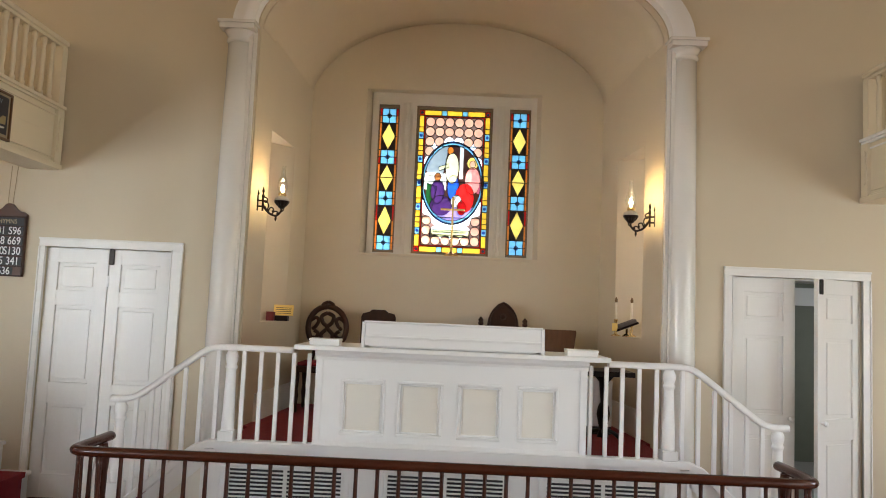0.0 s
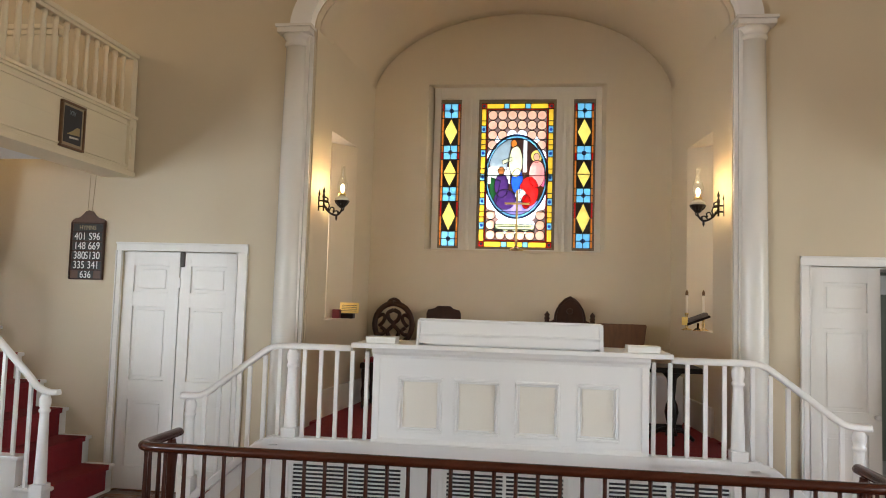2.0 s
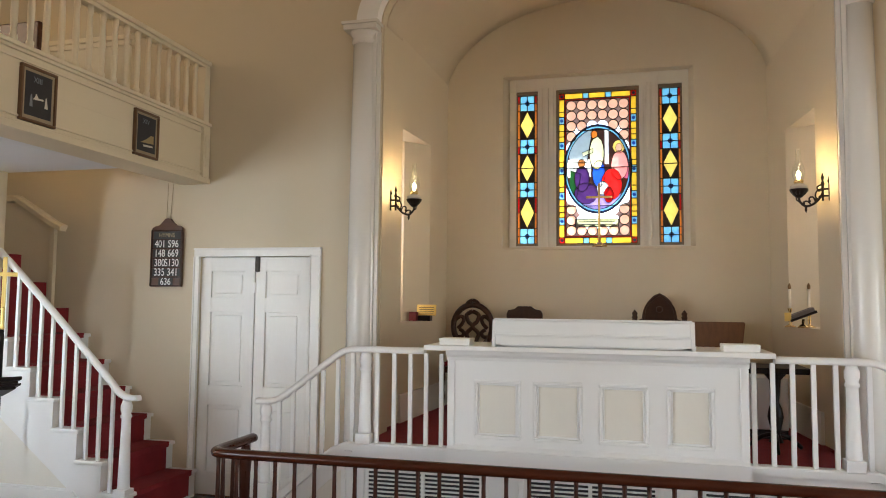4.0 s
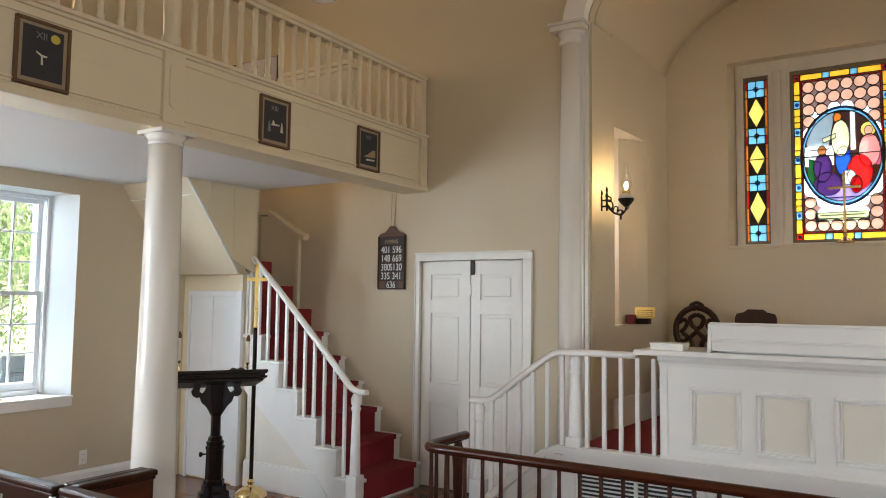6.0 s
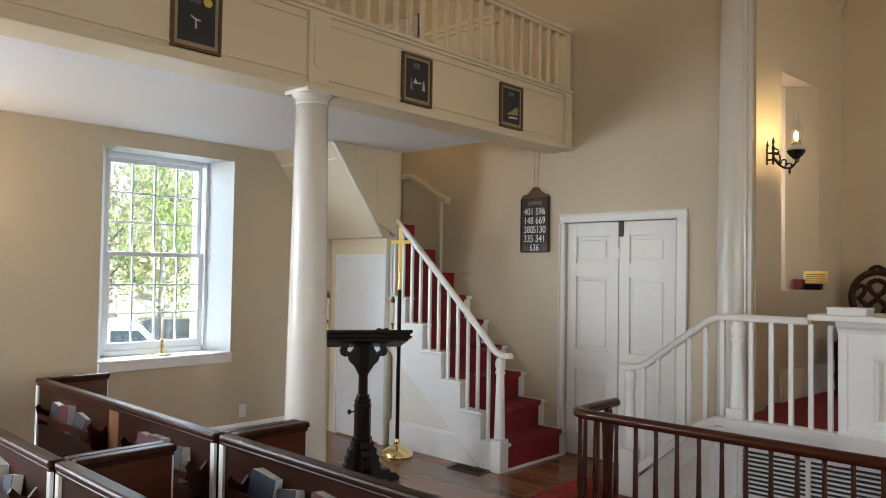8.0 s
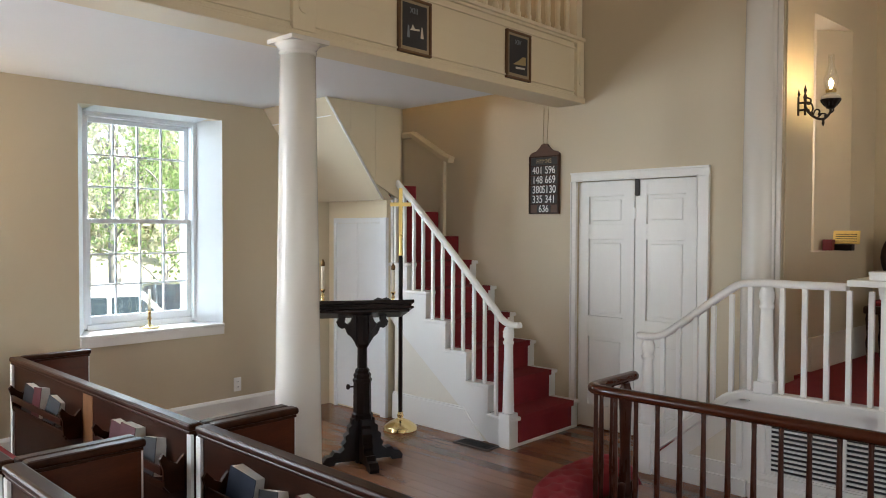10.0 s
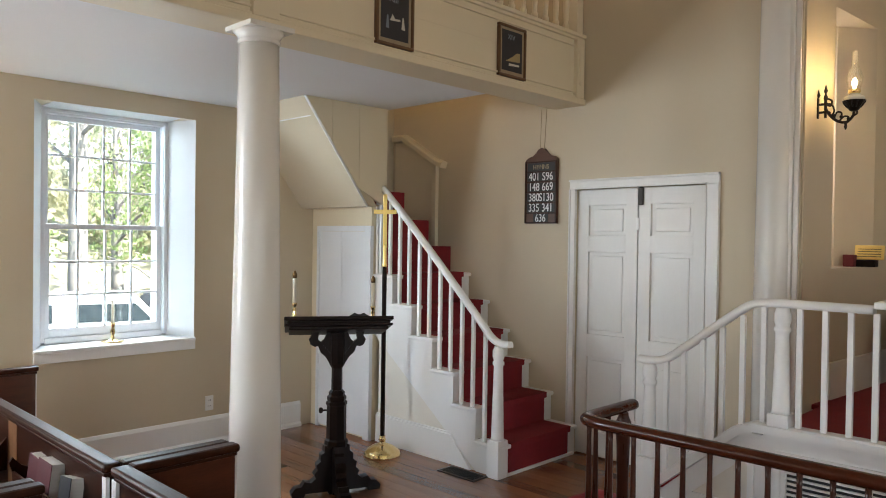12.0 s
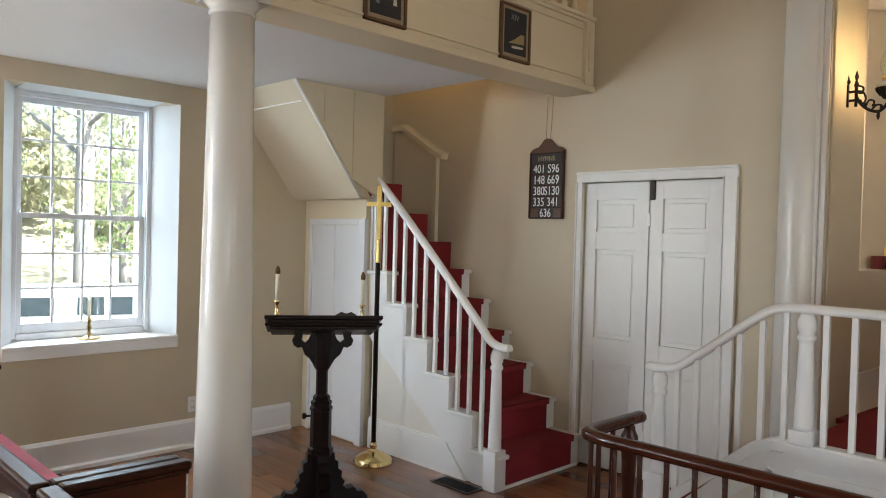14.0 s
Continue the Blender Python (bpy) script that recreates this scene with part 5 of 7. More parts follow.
def chair_base(t, w, d, hs, mat, turned=True):
    part("seat", one(-w / 2, w / 2, -d / 2, d / 2, hs - 0.06, hs, 0.012), mat, t)
    part("seat_pad", one(-w / 2 + 0.03, w / 2 - 0.03, -d / 2 + 0.03, d / 2 - 0.05, hs, hs + 0.035, 0.014), RED, t, "red seat pad")
    for sx in (-1, 1):
        for sy in (-1, 1):
            b = lathe(bmesh.new(), [(0.014, 0), (0.018, 0.03), (0.014, 0.06), (0.024, 0.16), (0.016, 0.22), (0.026, hs - 0.1), (0.022, hs - 0.06)], (sx * (w / 2 - 0.035), sy * (d / 2 - 0.035), 0), 10)
            part("leg", b, mat, t)


c1 = thing("carved_chair", (-1.30, 1.27, ZP), "carved walnut chair with a pierced oval back", "chair")
chair_base(c1, 0.46, 0.44, 0.44, WALNUT)
b = bmesh.new()
BY = 0.235
ov = [(0.195 * math.sin(a), BY, 0.80 + 0.215 * math.cos(a)) for a in [2 * math.pi * i / 28 for i in range(29)]]
tube(b, ov, 0.029, 8, (0, 1, 0))
for s in (-1, 1):
    tube(b, curve_through([(s * 0.05, BY, 0.98), (s * 0.055, BY, 1.03), (s * 0.02, BY, 1.055), (0, BY, 1.06)], 5), 0.017, 8, (0, 1, 0))
    tube(b, curve_through([(0, BY, 0.95), (s * 0.06, BY, 0.915), (s * 0.045, BY, 0.85), (0, BY, 0.80), (s * 0.06, BY, 0.73), (s * 0.04, BY, 0.66), (s * 0.08, BY, 0.60)], 6), 0.021, 8, (0, 1, 0))
    tube(b, curve_through([(s * 0.18, BY, 0.86), (s * 0.12, BY, 0.90), (s * 0.09, BY, 0.87), (s * 0.11, BY, 0.82), (s * 0.15, BY, 0.78)], 6), 0.019, 8, (0, 1, 0))
    tube(b, curve_through([(s * 0.17, BY, 0.70), (s * 0.11, BY, 0.70), (s * 0.09, BY, 0.74), (s * 0.13, BY, 0.77)], 6), 0.019, 8, (0, 1, 0))
    tube(b, [(s * 0.10, BY, 0.62), (s * 0.15, BY - 0.02, 0.43)], 0.02, 8, (0, 1, 0))
tube(b, [(-0.04, BY, 1.0), (0.04, BY, 1.0)], 0.014, 8)
part("pierced_back", b, WALNUT, c1)


def board_chair(x, y, w, outline, label, mat, finials=False, lean=0.0):
    t = thing("chancel_chair", (x, y, ZP), label, "chair")
    chair_base(t, w, 0.45, 0.44, mat)
    b = prism(bmesh.new(), outline, 0.20, 0.235)
    b.transform(Matrix.Translation((0, 0.2, 0.44)) @ Matrix.Rotation(-lean, 4, "X") @ Matrix.Translation((0, -0.2, -0.44)))
    bk = part("back_board", b, mat, t)
    if finials:
        for s in (-1, 1):
            b = one(s * w / 2 - 0.022, s * w / 2 + 0.022, 0.195, 0.24, 0.44, 0.90, 0.004)
            lathe(b, [(0.020, 0.90), (0.028, 0.915), (0.018, 0.93), (0.027, 0.95), (0.002, 0.985)], (s * w / 2, 0.2175, 0), 12)
            part("finial_post", b, mat, t)
        b = one(-w / 2, w / 2, 0.19, 0.245, 0.85, 0.885, 0.004)
        part("cross_rail", b, mat, t)
        b = lathe(bmesh.new(), [(0.03, 0), (0.025, 0.01), (0.006, 0.014)], (0, 0.20, 0.99), 12, Matrix.Rotation(radians(90), 4, "X"))
        for s in (-1, 1):
            tube(b, curve_through([(s * 0.135, 0.196, 0.88), (s * 0.12, 0.196, 1.0), (s * 0.06, 0.196, 1.08), (0, 0.196, 1.125)], 5), 0.010, 6, (0, 1, 0))
        part("carving", b, mat, t)
    t.scale[0] = 1.06
    return t


arc = [(-0.165, 0.44), (0.165, 0.44), (0.165, 0.93), (0.15, 0.965), (0.09, 0.98), (0.06, 1.005), (-0.06, 1.005), (-0.09, 0.98), (-0.15, 0.965), (-0.165, 0.93)]
board_chair(-0.78, 1.27, 0.40, arc, "dark walnut chair with a shaped crest", WALNUT)
goth = [(-0.20, 0.44), (0.20, 0.44), (0.20, 0.88), (0.15, 0.90), (0.14, 0.97), (0.10, 1.06), (0.05, 1.115), (0, 1.14), (-0.05, 1.115), (-0.10, 1.06), (-0.14, 0.97), (-0.15, 0.90), (-0.20, 0.88)]
board_chair(0.48, 1.27, 0.42, goth, "dark carved chair with a pointed arch back and finials", WALNUT, True)
trap = [(-0.17, 0.44), (0.17, 0.44), (0.225, 0.865), (0.22, 0.885), (-0.22, 0.885), (-0.225, 0.865)]
board_chair(0.985, 1.22, 0.40, trap, "plain brown chair with a broad flaring back", surface("mid_brown_oak", (0.16, 0.070, 0.028), (0.09, 0.036, 0.015), 0.4, stretch=(6, 6, 1)), lean=0.12)

t = thing("side_table", (1.22, 0.08, ZP), "dark turned-leg table behind the rail", "table")
part("tabletop", one(-0.26, 0.20, -0.22, 0.22, 0.56, 0.60, 0.006), BLACKOAK, t)
b = lathe(bmesh.new(), [(0.05, 0.06), (0.03, 0.12), (0.055, 0.24), (0.045, 0.30), (0.026, 0.34), (0.04, 0.50), (0.09, 0.56)], (0, 0, 0), 16)
part("pedestal", b, BLACKOAK, t)
for q in range(3):
    a = q * 2.094 + 0.4
    b = tube(bmesh.new(), curve_through([(0, 0, 0.12), (0.10 * math.cos(a), 0.10 * math.sin(a), 0.09), (0.20 * math.cos(a), 0.20 * math.sin(a), 0.015)], 5), 0.016, 8)
    part("foot", b, BLACKOAK, t)
# plain block giving the pale rectangle behind the railing
t = thing("pale_block", (1.23, 0.72, ZP), "pale grey low block standing on the carpet", "cabinet")
part("cabinet_body", one(-0.17, 0.17, -0.15, 0.15, 0.07, 0.47, 0.006), SASH, t)
part("plinth", one(-0.165, 0.165, -0.145, 0.145, 0, 0.07), BLACK, t)

# things on the niche sills
t = thing("brass_plaque", (-1.68, 1.07, NZ0 + 0.002), "small brass plaque on a dark wooden stand", "plaque")
part("stand", one(-0.10, 0.07, -0.04, 0.05, 0, 0.05, 0.006), BLACKOAK, t)
b = one(-0.075, 0.115, -0.012, -0.004, 0.05, 0.155, 0.004)
b.transform(Matrix.Rotation(radians(-12), 4, "X"))
part("plate", b, GOLD, t)
b = bmesh.new()
for z in (0.072, 0.09, 0.108, 0.126):
    cube(b, -0.055, 0.095, -0.0135, -0.012, z - 0.002, z + 0.002)
b.transform(Matrix.Rotation(radians(-12), 4, "X"))
part("engraved_lines", b, IRON, t)
t = thing("red_book", (-1.76, 1.02, NZ0 + 0.002), "small dark red book beside the plaque", "book")
part("cover", one(-0.04, 0.03, -0.05, 0.03, 0, 0.085, 0.004), surface("maroon_cloth", (0.16, 0.012, 0.016), (0.10, 0.008, 0.010), 0.6), t)
part("pages", one(-0.036, 0.026, -0.046, 0.031, 0.006, 0.079), PAPER, t)


def candlestick(place, hs, hc, label, r=0.011, saucer=0.045, mat=None):
    t = thing("candlestick", place, label, "candlestick", "candlesticks")
    b = lathe(bmesh.new(), [(saucer, 0), (saucer, 0.006), (saucer * 0.6, 0.014), (0.010, 0.024), (0.015, hs * 0.38), (0.008, hs * 0.48), (0.014, hs * 0.62), (0.008, hs * 0.75), (0.017, hs * 0.92), (0.017, hs)], (0, 0, 0), 18)
    part("stick", b, mat or BRASS, t)
    part("candle", lathe(bmesh.new(), [(r, hs), (r, hs + hc)], (0, 0, 0), 14), IVORY, t, "ivory candle")
    b = lathe(bmesh.new(), [(r + 0.002, hs + hc - 0.012), (r + 0.003, hs + hc + 0.012), (r * 0.6, hs + hc + 0.03), (r * 0.5, hs + hc + 0.036)], (0, 0, 0), 14)
    part("follower", b, surface("dull_bronze", (0.20, 0.12, 0.05), (0.12, 0.07, 0.03), 0.35, 0.9), t, "bronze wax follower")
    return t


candlestick((1.50, 0.95, NZ0 + 0.002), 0.155, 0.17, "brass candlestick with a white candle on the niche sill")
candlestick((1.635, 0.90, NZ0 + 0.002), 0.155, 0.17, "brass candlestick with a white candle on the niche sill")
t = thing("missal_stand", (1.56, 0.76, NZ0 + 0.002), "brass and dark missal stand with a book", "book stand")
part("base", lathe(bmesh.new(), [(0.045, 0), (0.04, 0.012), (0.012, 0.03), (0.010, 0.07)], (0, 0, 0), 16), BRASS, t)
b = one(-0.11, 0.10, -0.07, 0.07, 0, 0.02, 0.004)
b.transform(Matrix.Translation((0, 0, 0.085)) @ Matrix.Rotation(radians(-22), 4, "Y"))
part("desk", b, BLACKOAK, t)
b = one(-0.09, 0.09, -0.06, 0.06, 0.021, 0.05, 0.004)
b.transform(Matrix.Translation((0, 0, 0.085)) @ Matrix.Rotation(radians(-22), 4, "Y"))
part("book", b, surface("grey_cloth", (0.16, 0.13, 0.12), (0.10, 0.08, 0.07), 0.7), t)
b = one(-0.15, -0.10, -0.065, -0.055, 0.05, 0.12, 0.003)
part("plate", b, GOLD, t)

# ---- sash window in the side wall ----
w2 = thing("window_2", (-XW - WD, (WY0 + WY1) / 2, WZ0), "white sash window of twenty-four panes in a deep reveal", "window", "", "structure")
W2INV = Matrix.Translation((XW + WD, -(WY0 + WY1) / 2, -WZ0))


def wp(name, bm, mat, parent=None, label=""):
    bm.transform(W2INV)
    return part(name, bm, mat, parent or w2, label)


ya, yb = WY0 + WS, WY1 - WS                       # frame inside the splay
za, zb = WZ0 + 0.02, WZ1 - 0.015
XF = -XW - WD
b = bmesh.new()
prism(b, [(-XW, WY1), (-XW - 0.5, WY1), (-XW - 0.5, yb), (XF, yb)], WZ0, WZ1, "z")
prism(b, [(-XW, WY0), (-XW - 0.5, WY0), (-XW - 0.5, ya), (XF, ya)], WZ0, WZ1, "z")
wp("reveal", b, REVEAL)
b = prism(bmesh.new(), [(-XW, WZ1), (XF, WZ1 - 0.012), (-XW - 0.5, WZ1 - 0.012), (-XW - 0.5, WZ1)], ya, yb)
wp("reveal_head", b, REVEAL)
b = one(XF - 0.26, -XW + 0.035, WY0 - 0.0, WY1 + 0.0, WZ0 - 0.018, WZ0 + 0.004, 0.004)
cube(b, -XW, -XW + 0.028, WY0, WY1, WZ0 - 0.085, WZ0 - 0.018, 0.004)
wp("window_sill", b, WHITE)
b = bmesh.new()
fw = 0.026
for y0, y1, z0, z1 in ((ya, ya + fw, za, zb), (yb - fw, yb, za, zb), (ya + fw, yb - fw, zb - 0.032, zb + 0.01), (ya + fw, yb - fw, za - 0.015, za + 0.03)):
    cube(b, XF - 0.10, XF, y0, y1, z0, z1, 0.004)
for y0, y1, z0, z1 in ((ya - 0.012, ya + 0.02, za, zb), (yb - 0.02, yb + 0.012, za, zb), (ya, yb, zb - 0.02, zb + 0.004)):
    cube(b, XF, XF + 0.014, y0, y1, z0, z1, 0.003)
wp("window_frame", b, SASH)
ys0, ys1 = ya + fw, yb - fw
zmid = (za + 0.03 + zb - 0.032) / 2
for nm, xs, z0, z1, bot in (("lower_sash", XF - 0.055, za + 0.03, zmid + 0.018, 0.062), ("upper_sash", XF - 0.095, zmid - 0.018, zb - 0.032, 0.036)):
    b = bmesh.new()
    cube(b, xs, xs + 0.035, ys0, ys0 + 0.036, z0, z1, 0.003)
    cube(b, xs, xs + 0.035, ys1 - 0.036, ys1, z0, z1, 0.003)
    cube(b, xs, xs + 0.035, ys0 + 0.036, ys1 - 0.036, z0, z0 + bot, 0.003)
    cube(b, xs, xs + 0.035, ys0 + 0.036, ys1 - 0.036, z1 - 0.036, z1, 0.003)
    sash = wp(nm, b, SASH)
    py0, py1, pz0, pz1 = ys0 + 0.036, ys1 - 0.036, z0 + bot, z1 - 0.036
    for i in range(1, 4):
        y = py0 + (py1 - py0) * i / 4
        wp("glazing_bar", one(xs + 0.006, xs + 0.03, y - 0.008, y + 0.008, pz0, pz1, 0.003), SASH, sash)
    for i in range(1, 3):
        z = pz0 + (pz1 - pz0) * i / 3
        wp("glazing_bar", one(xs + 0.007, xs + 0.029, py0, py1, z - 0.008, z + 0.008, 0.003), SASH, sash)
    for i in range(4):
        for k in range(3):
            g2 = wp("pane", one(xs + 0.016, xs + 0.019, py0 + (py1 - py0) * i / 4, py0 + (py1 - py0) * (i + 1) / 4, pz0 + (pz1 - pz0) * k / 3, pz0 + (pz1 - pz0) * (k + 1) / 3), CLEAR, sash)
            g2.visible_shadow = False
# hurricane candle on the sill
t = thing("hurricane_candle", (-XW - 0.10, -2.62, WZ0 + 0.006), "brass candlestick with a clear glass hurricane shade", "candlestick")
part("base", lathe(bmesh.new(), [(0.075, 0), (0.078, 0.008), (0.06, 0.012), (0.018, 0.022), (0.010, 0.05), (0.018, 0.075), (0.010, 0.10), (0.016, 0.125), (0.017, 0.14)], (0, 0, 0), 20), BRASS, t)
part("candle", lathe(bmesh.new(), [(0.011, 0.14), (0.011, 0.30)], (0, 0, 0), 12), IVORY, t)
b = lathe(bmesh.new(), [(0.045, 0.13), (0.062, 0.17), (0.066, 0.23), (0.055, 0.31), (0.060, 0.40)], (0, 0, 0), 20)
bmesh.ops.delete(b, geom=[f for f in b.faces if len(f.verts) > 4], context="FACES")
sh = part("glass_shade", b, LAMPGLASS, t, "clear glass shade")
sh.visible_shadow = False

# wall socket
t = thing("wall_socket", (-XW, -1.91, 0.32), "white double wall socket plate", "wall socket")
part("plate", one(0, 0.006, -0.035, 0.035, -0.058, 0.058, 0.003), WHITE, t)
for z in (-0.022, 0.022):
    b = one(0.006, 0.009, -0.016, 0.016, z - 0.014, z + 0.014, 0.003)
    part("outlet", b, WHITE, t)
    b = one(0.009, 0.0095, -0.008, -0.005, z - 0.004, z + 0.006)
    cube(b, 0.009, 0.0095, 0.005, 0.008, z - 0.004, z + 0.006)
    part("slots", b, BLACK, t)

# floor register by the stair
t = thing("floor_register", (-3.63, -1.01, 0.0), "black metal floor register beside the stair", "floor vent")
b = one(-0.17, 0.17, -0.075, 0.075, 0.0, 0.004)
part("backing", b, BLACK, t)
b = bmesh.new()
for x0, x1, y0, y1 in ((-0.17, 0.17, -0.075, -0.062), (-0.17, 0.17, 0.062, 0.075), (-0.17, -0.155, -0.062, 0.062), (0.155, 0.17, -0.062, 0.062)):
    cube(b, x0, x1, y0, y1, 0.004, 0.010, 0.002)
part("frame", b, surface("brown_metal", (0.10, 0.06, 0.04), (0.06, 0.04, 0.03), 0.4, 0.6), t)
for i in range(9):
    y = -0.052 + 0.013 * i
    part("slat", one(-0.155, 0.155, y - 0.0025, y + 0.0025, 0.004, 0.009), IRON, t)


# ---- writing ----
def text_mesh(body, size, depth=0.001):
    cu = bpy.data.curves.new("text", "FONT")
    cu.body, cu.size, cu.extrude, cu.align_x, cu.align_y = body, size, depth, "CENTER", "CENTER"
    ob = new("text", cu)
    bpy.context.view_layer.update()
    me = bpy.data.meshes.new_from_object(ob.evaluated_get(bpy.context.evaluated_depsgraph_get()))
    bpy.data.objects.remove(ob)
    bpy.data.curves.remove(cu)
    return me


def text_part(name, body, size, mat, parent, m, sx=1.0):
    me = text_mesh(body, size)
    me.materials.clear()
    me.materials.append(mat)
    ob = new(name, me)
    ob.parent = parent
    ob.matrix_basis = m @ Matrix.Diagonal((sx, 1, 1, 1))
    return ob


CARD = surface("black_card", (0.012, 0.012, 0.012), (0.02, 0.02, 0.02), 0.5, bump=0.02)
NUM = surface("white_numerals", (0.82, 0.82, 0.80), (0.76, 0.76, 0.74), 0.6, bump=0.02)
t = thing("hymn_board", (-3.7285, -0.002, 2.025), "dark wooden hymn board with white numbers, hung on a cord", "hymn board")
cr = [(-0.155, -0.255), (0.155, -0.255), (0.155, 0.255), (0.13, 0.275), (0.085, 0.285), (0.055, 0.31), (0.03, 0.34), (0.0, 0.348), (-0.03, 0.34), (-0.055, 0.31), (-0.085, 0.285), (-0.13, 0.275), (-0.155, 0.255)]
part("back_board", prism(bmesh.new(), cr, -0.020, 0.0), surface("brown_board_wood", (0.105, 0.040, 0.018), (0.060, 0.022, 0.010), 0.4, stretch=(1, 6, 6)), t)
ROWS = [("HYMNS", 0.195, 0.052), ("401 S96", 0.118, 0.092), ("148 669", 0.035, 0.092), ("380S130", -0.048, 0.092), ("335 341", -0.131, 0.092), ("636", -0.213, 0.088)]
FACE = Matrix.Rotation(radians(90), 4, "X")
for body, z, size in ROWS:
    wd = 0.135 if body != "636" else 0.07
    part("number_card", one(-wd, wd, -0.0235, -0.020, z - 0.034, z + 0.034), CARD, t)
    if body == "HYMNS":
        text_part("heading", body, size, surface("dull_gilt", (0.42, 0.34, 0.20), (0.32, 0.25, 0.14), 0.5), t, Matrix.Translation((0, -0.0248, z)) @ FACE, 0.9)
        continue
    words = body.split(" ") if " " in body else [body[:3], body[3:]] if len(body) > 3 else [body]
    for word, x in zip(words, (-0.066, 0.066) if len(words) == 2 else (0.0,)):
        text_part("hymn_number", word, size, NUM, t, Matrix.Translation((x - 0.012 * (len(word) - 3), -0.0248, z)) @ FACE, 0.80)
for z in (0.235, 0.157, 0.077, -0.006, -0.089, -0.172, -0.248):
    part("slot_rail", one(-0.152, 0.152, -0.029, -0.020, z - 0.005, z + 0.005, 0.002), WALNUT, t)
for s in (-1, 1):
    b = one(s * 0.150 - 0.007, s * 0.150 + 0.007, -0.030, -0.020, -0.25, 0.245, 0.002)
    part("side_rail", b, WALNUT, t)
    part("cord", tube(bmesh.new(), [(s * 0.02, -0.01, 0.335), (s * 0.025 + 0.01, -0.006, 0.66)], 0.0022, 6), MATBOARD, t)

# pictures along the gallery front
FRAMEW = surface("brown_frame_wood", (0.15, 0.075, 0.03), (0.09, 0.042, 0.017), 0.4, stretch=(4, 4, 4))
PALE = surface("pale_paper", (0.62, 0.60, 0.52), (0.52, 0.50, 0.43), 0.7)
SAND = surface("sand_paper", (0.40, 0.31, 0.15), (0.32, 0.25, 0.12), 0.7)
YEL = surface("yellow_paper", (0.62, 0.50, 0.08), (0.50, 0.42, 0.06), 0.7)
GREYP = surface("grey_paper", (0.20, 0.24, 0.27), (0.16, 0.19, 0.22), 0.7)


def picture(y, numeral, kind, label):
    t = thing("framed_picture", (-GXW, y, 2.911), label, "picture", "pictures along the gallery front")
    hw, hh = 0.145, 0.175
    b = bmesh.new()
    for y0, y1, z0, z1 in ((-hw, hw, hh - 0.018, hh), (-hw, hw, -hh, -hh + 0.018), (-hw, -hw + 0.018, -hh + 0.018, hh - 0.018), (hw - 0.018, hw, -hh + 0.018, hh - 0.018)):
        cube(b, 0, 0.026, y0, y1, z0, z1, 0.004)
    part("frame", b, FRAMEW, t)
    part("mat_board", one(0, 0.014, -hw + 0.017, hw - 0.017, -hh + 0.017, hh - 0.017), MATBOARD, t)
    part("picture_ground", one(0.014, 0.0155, -hw + 0.038, hw - 0.038, -hh + 0.042, hh - 0.036), SLATE, t)
    m = Matrix.Translation((0.0168, -0.01, 0.095)) @ Matrix.Rotation(radians(90), 4, "Z") @ FACE
    text_part("numeral", numeral, 0.05, GREYP, t, m)

    def sh(o, mat):
        part("paper_shape", prism(bmesh.new(), o, 0.0158, 0.0172, "x"), mat, t)
    if kind == 0:
        sh(disc(0.062, 0.098, 0.026, 0.024), YEL)
        sh([(-0.035, 0.012), (-0.005, -0.002), (0.022, -0.004), (0.022, -0.012), (-0.002, -0.014), (0.002, -0.055), (-0.010, -0.055), (-0.010, -0.012), (-0.036, 0.004)], PALE)
    elif kind == 1:
        sh([(-0.07, -0.075), (-0.045, -0.075), (-0.052, 0.0), (-0.062, 0.0)], GREYP)
        sh([(0.05, -0.065), (0.078, -0.065), (0.066, 0.005), (0.058, 0.005)], PALE)
        sh([(-0.042, -0.028), (0.04, -0.022), (0.04, -0.010), (0.0, -0.014), (-0.02, 0.012), (-0.03, -0.012)], PALE)
    else:
        sh([(-0.07, -0.07), (0.085, -0.06), (0.085, 0.0), (0.05, 0.0), (0.0, -0.035)], SAND)
        sh([(-0.035, -0.098), (0.075, -0.090), (0.075, -0.078), (-0.035, -0.082)], PALE)


picture(-3.59, "XII", 0, "framed dark picture with a pale figure shape and yellow disc")
picture(-1.934, "XIII", 1, "framed dark picture with a pale lying shape between posts")
picture(-0.868, "XIV", 2, "framed dark picture with a sandy mound shape")

# ---- lectern ----
LA = 56.5
t = thing("lectern", (-3.94, -1.87, 0), "blackened oak lectern on a cross-shaped foot", "lectern")
t.rotation_euler[2] = radians(LA)
b = bmesh.new()
for i, (e, z0, z1) in enumerate(((0.0, 1.085, 1.108), (0.018, 1.065, 1.085), (0.004, 1.050, 1.065), (0.03, 1.030, 1.050))):
    cube(b, -0.335 + e, 0.335 - e, -0.20 + e, 0.20 - e, z0, z1, 0.005)
b.transform(Matrix.Translation((0, 0, 1.07)) @ Matrix.Rotation(radians(-13), 4, "X") @ Matrix.Translation((0, 0, -1.07)))
part("desk", b, BLACKOAK, t)
part("book_ledge", one(-0.33, 0.33, 0.165, 0.19, 1.055, 1.085, 0.004), BLACKOAK, t)
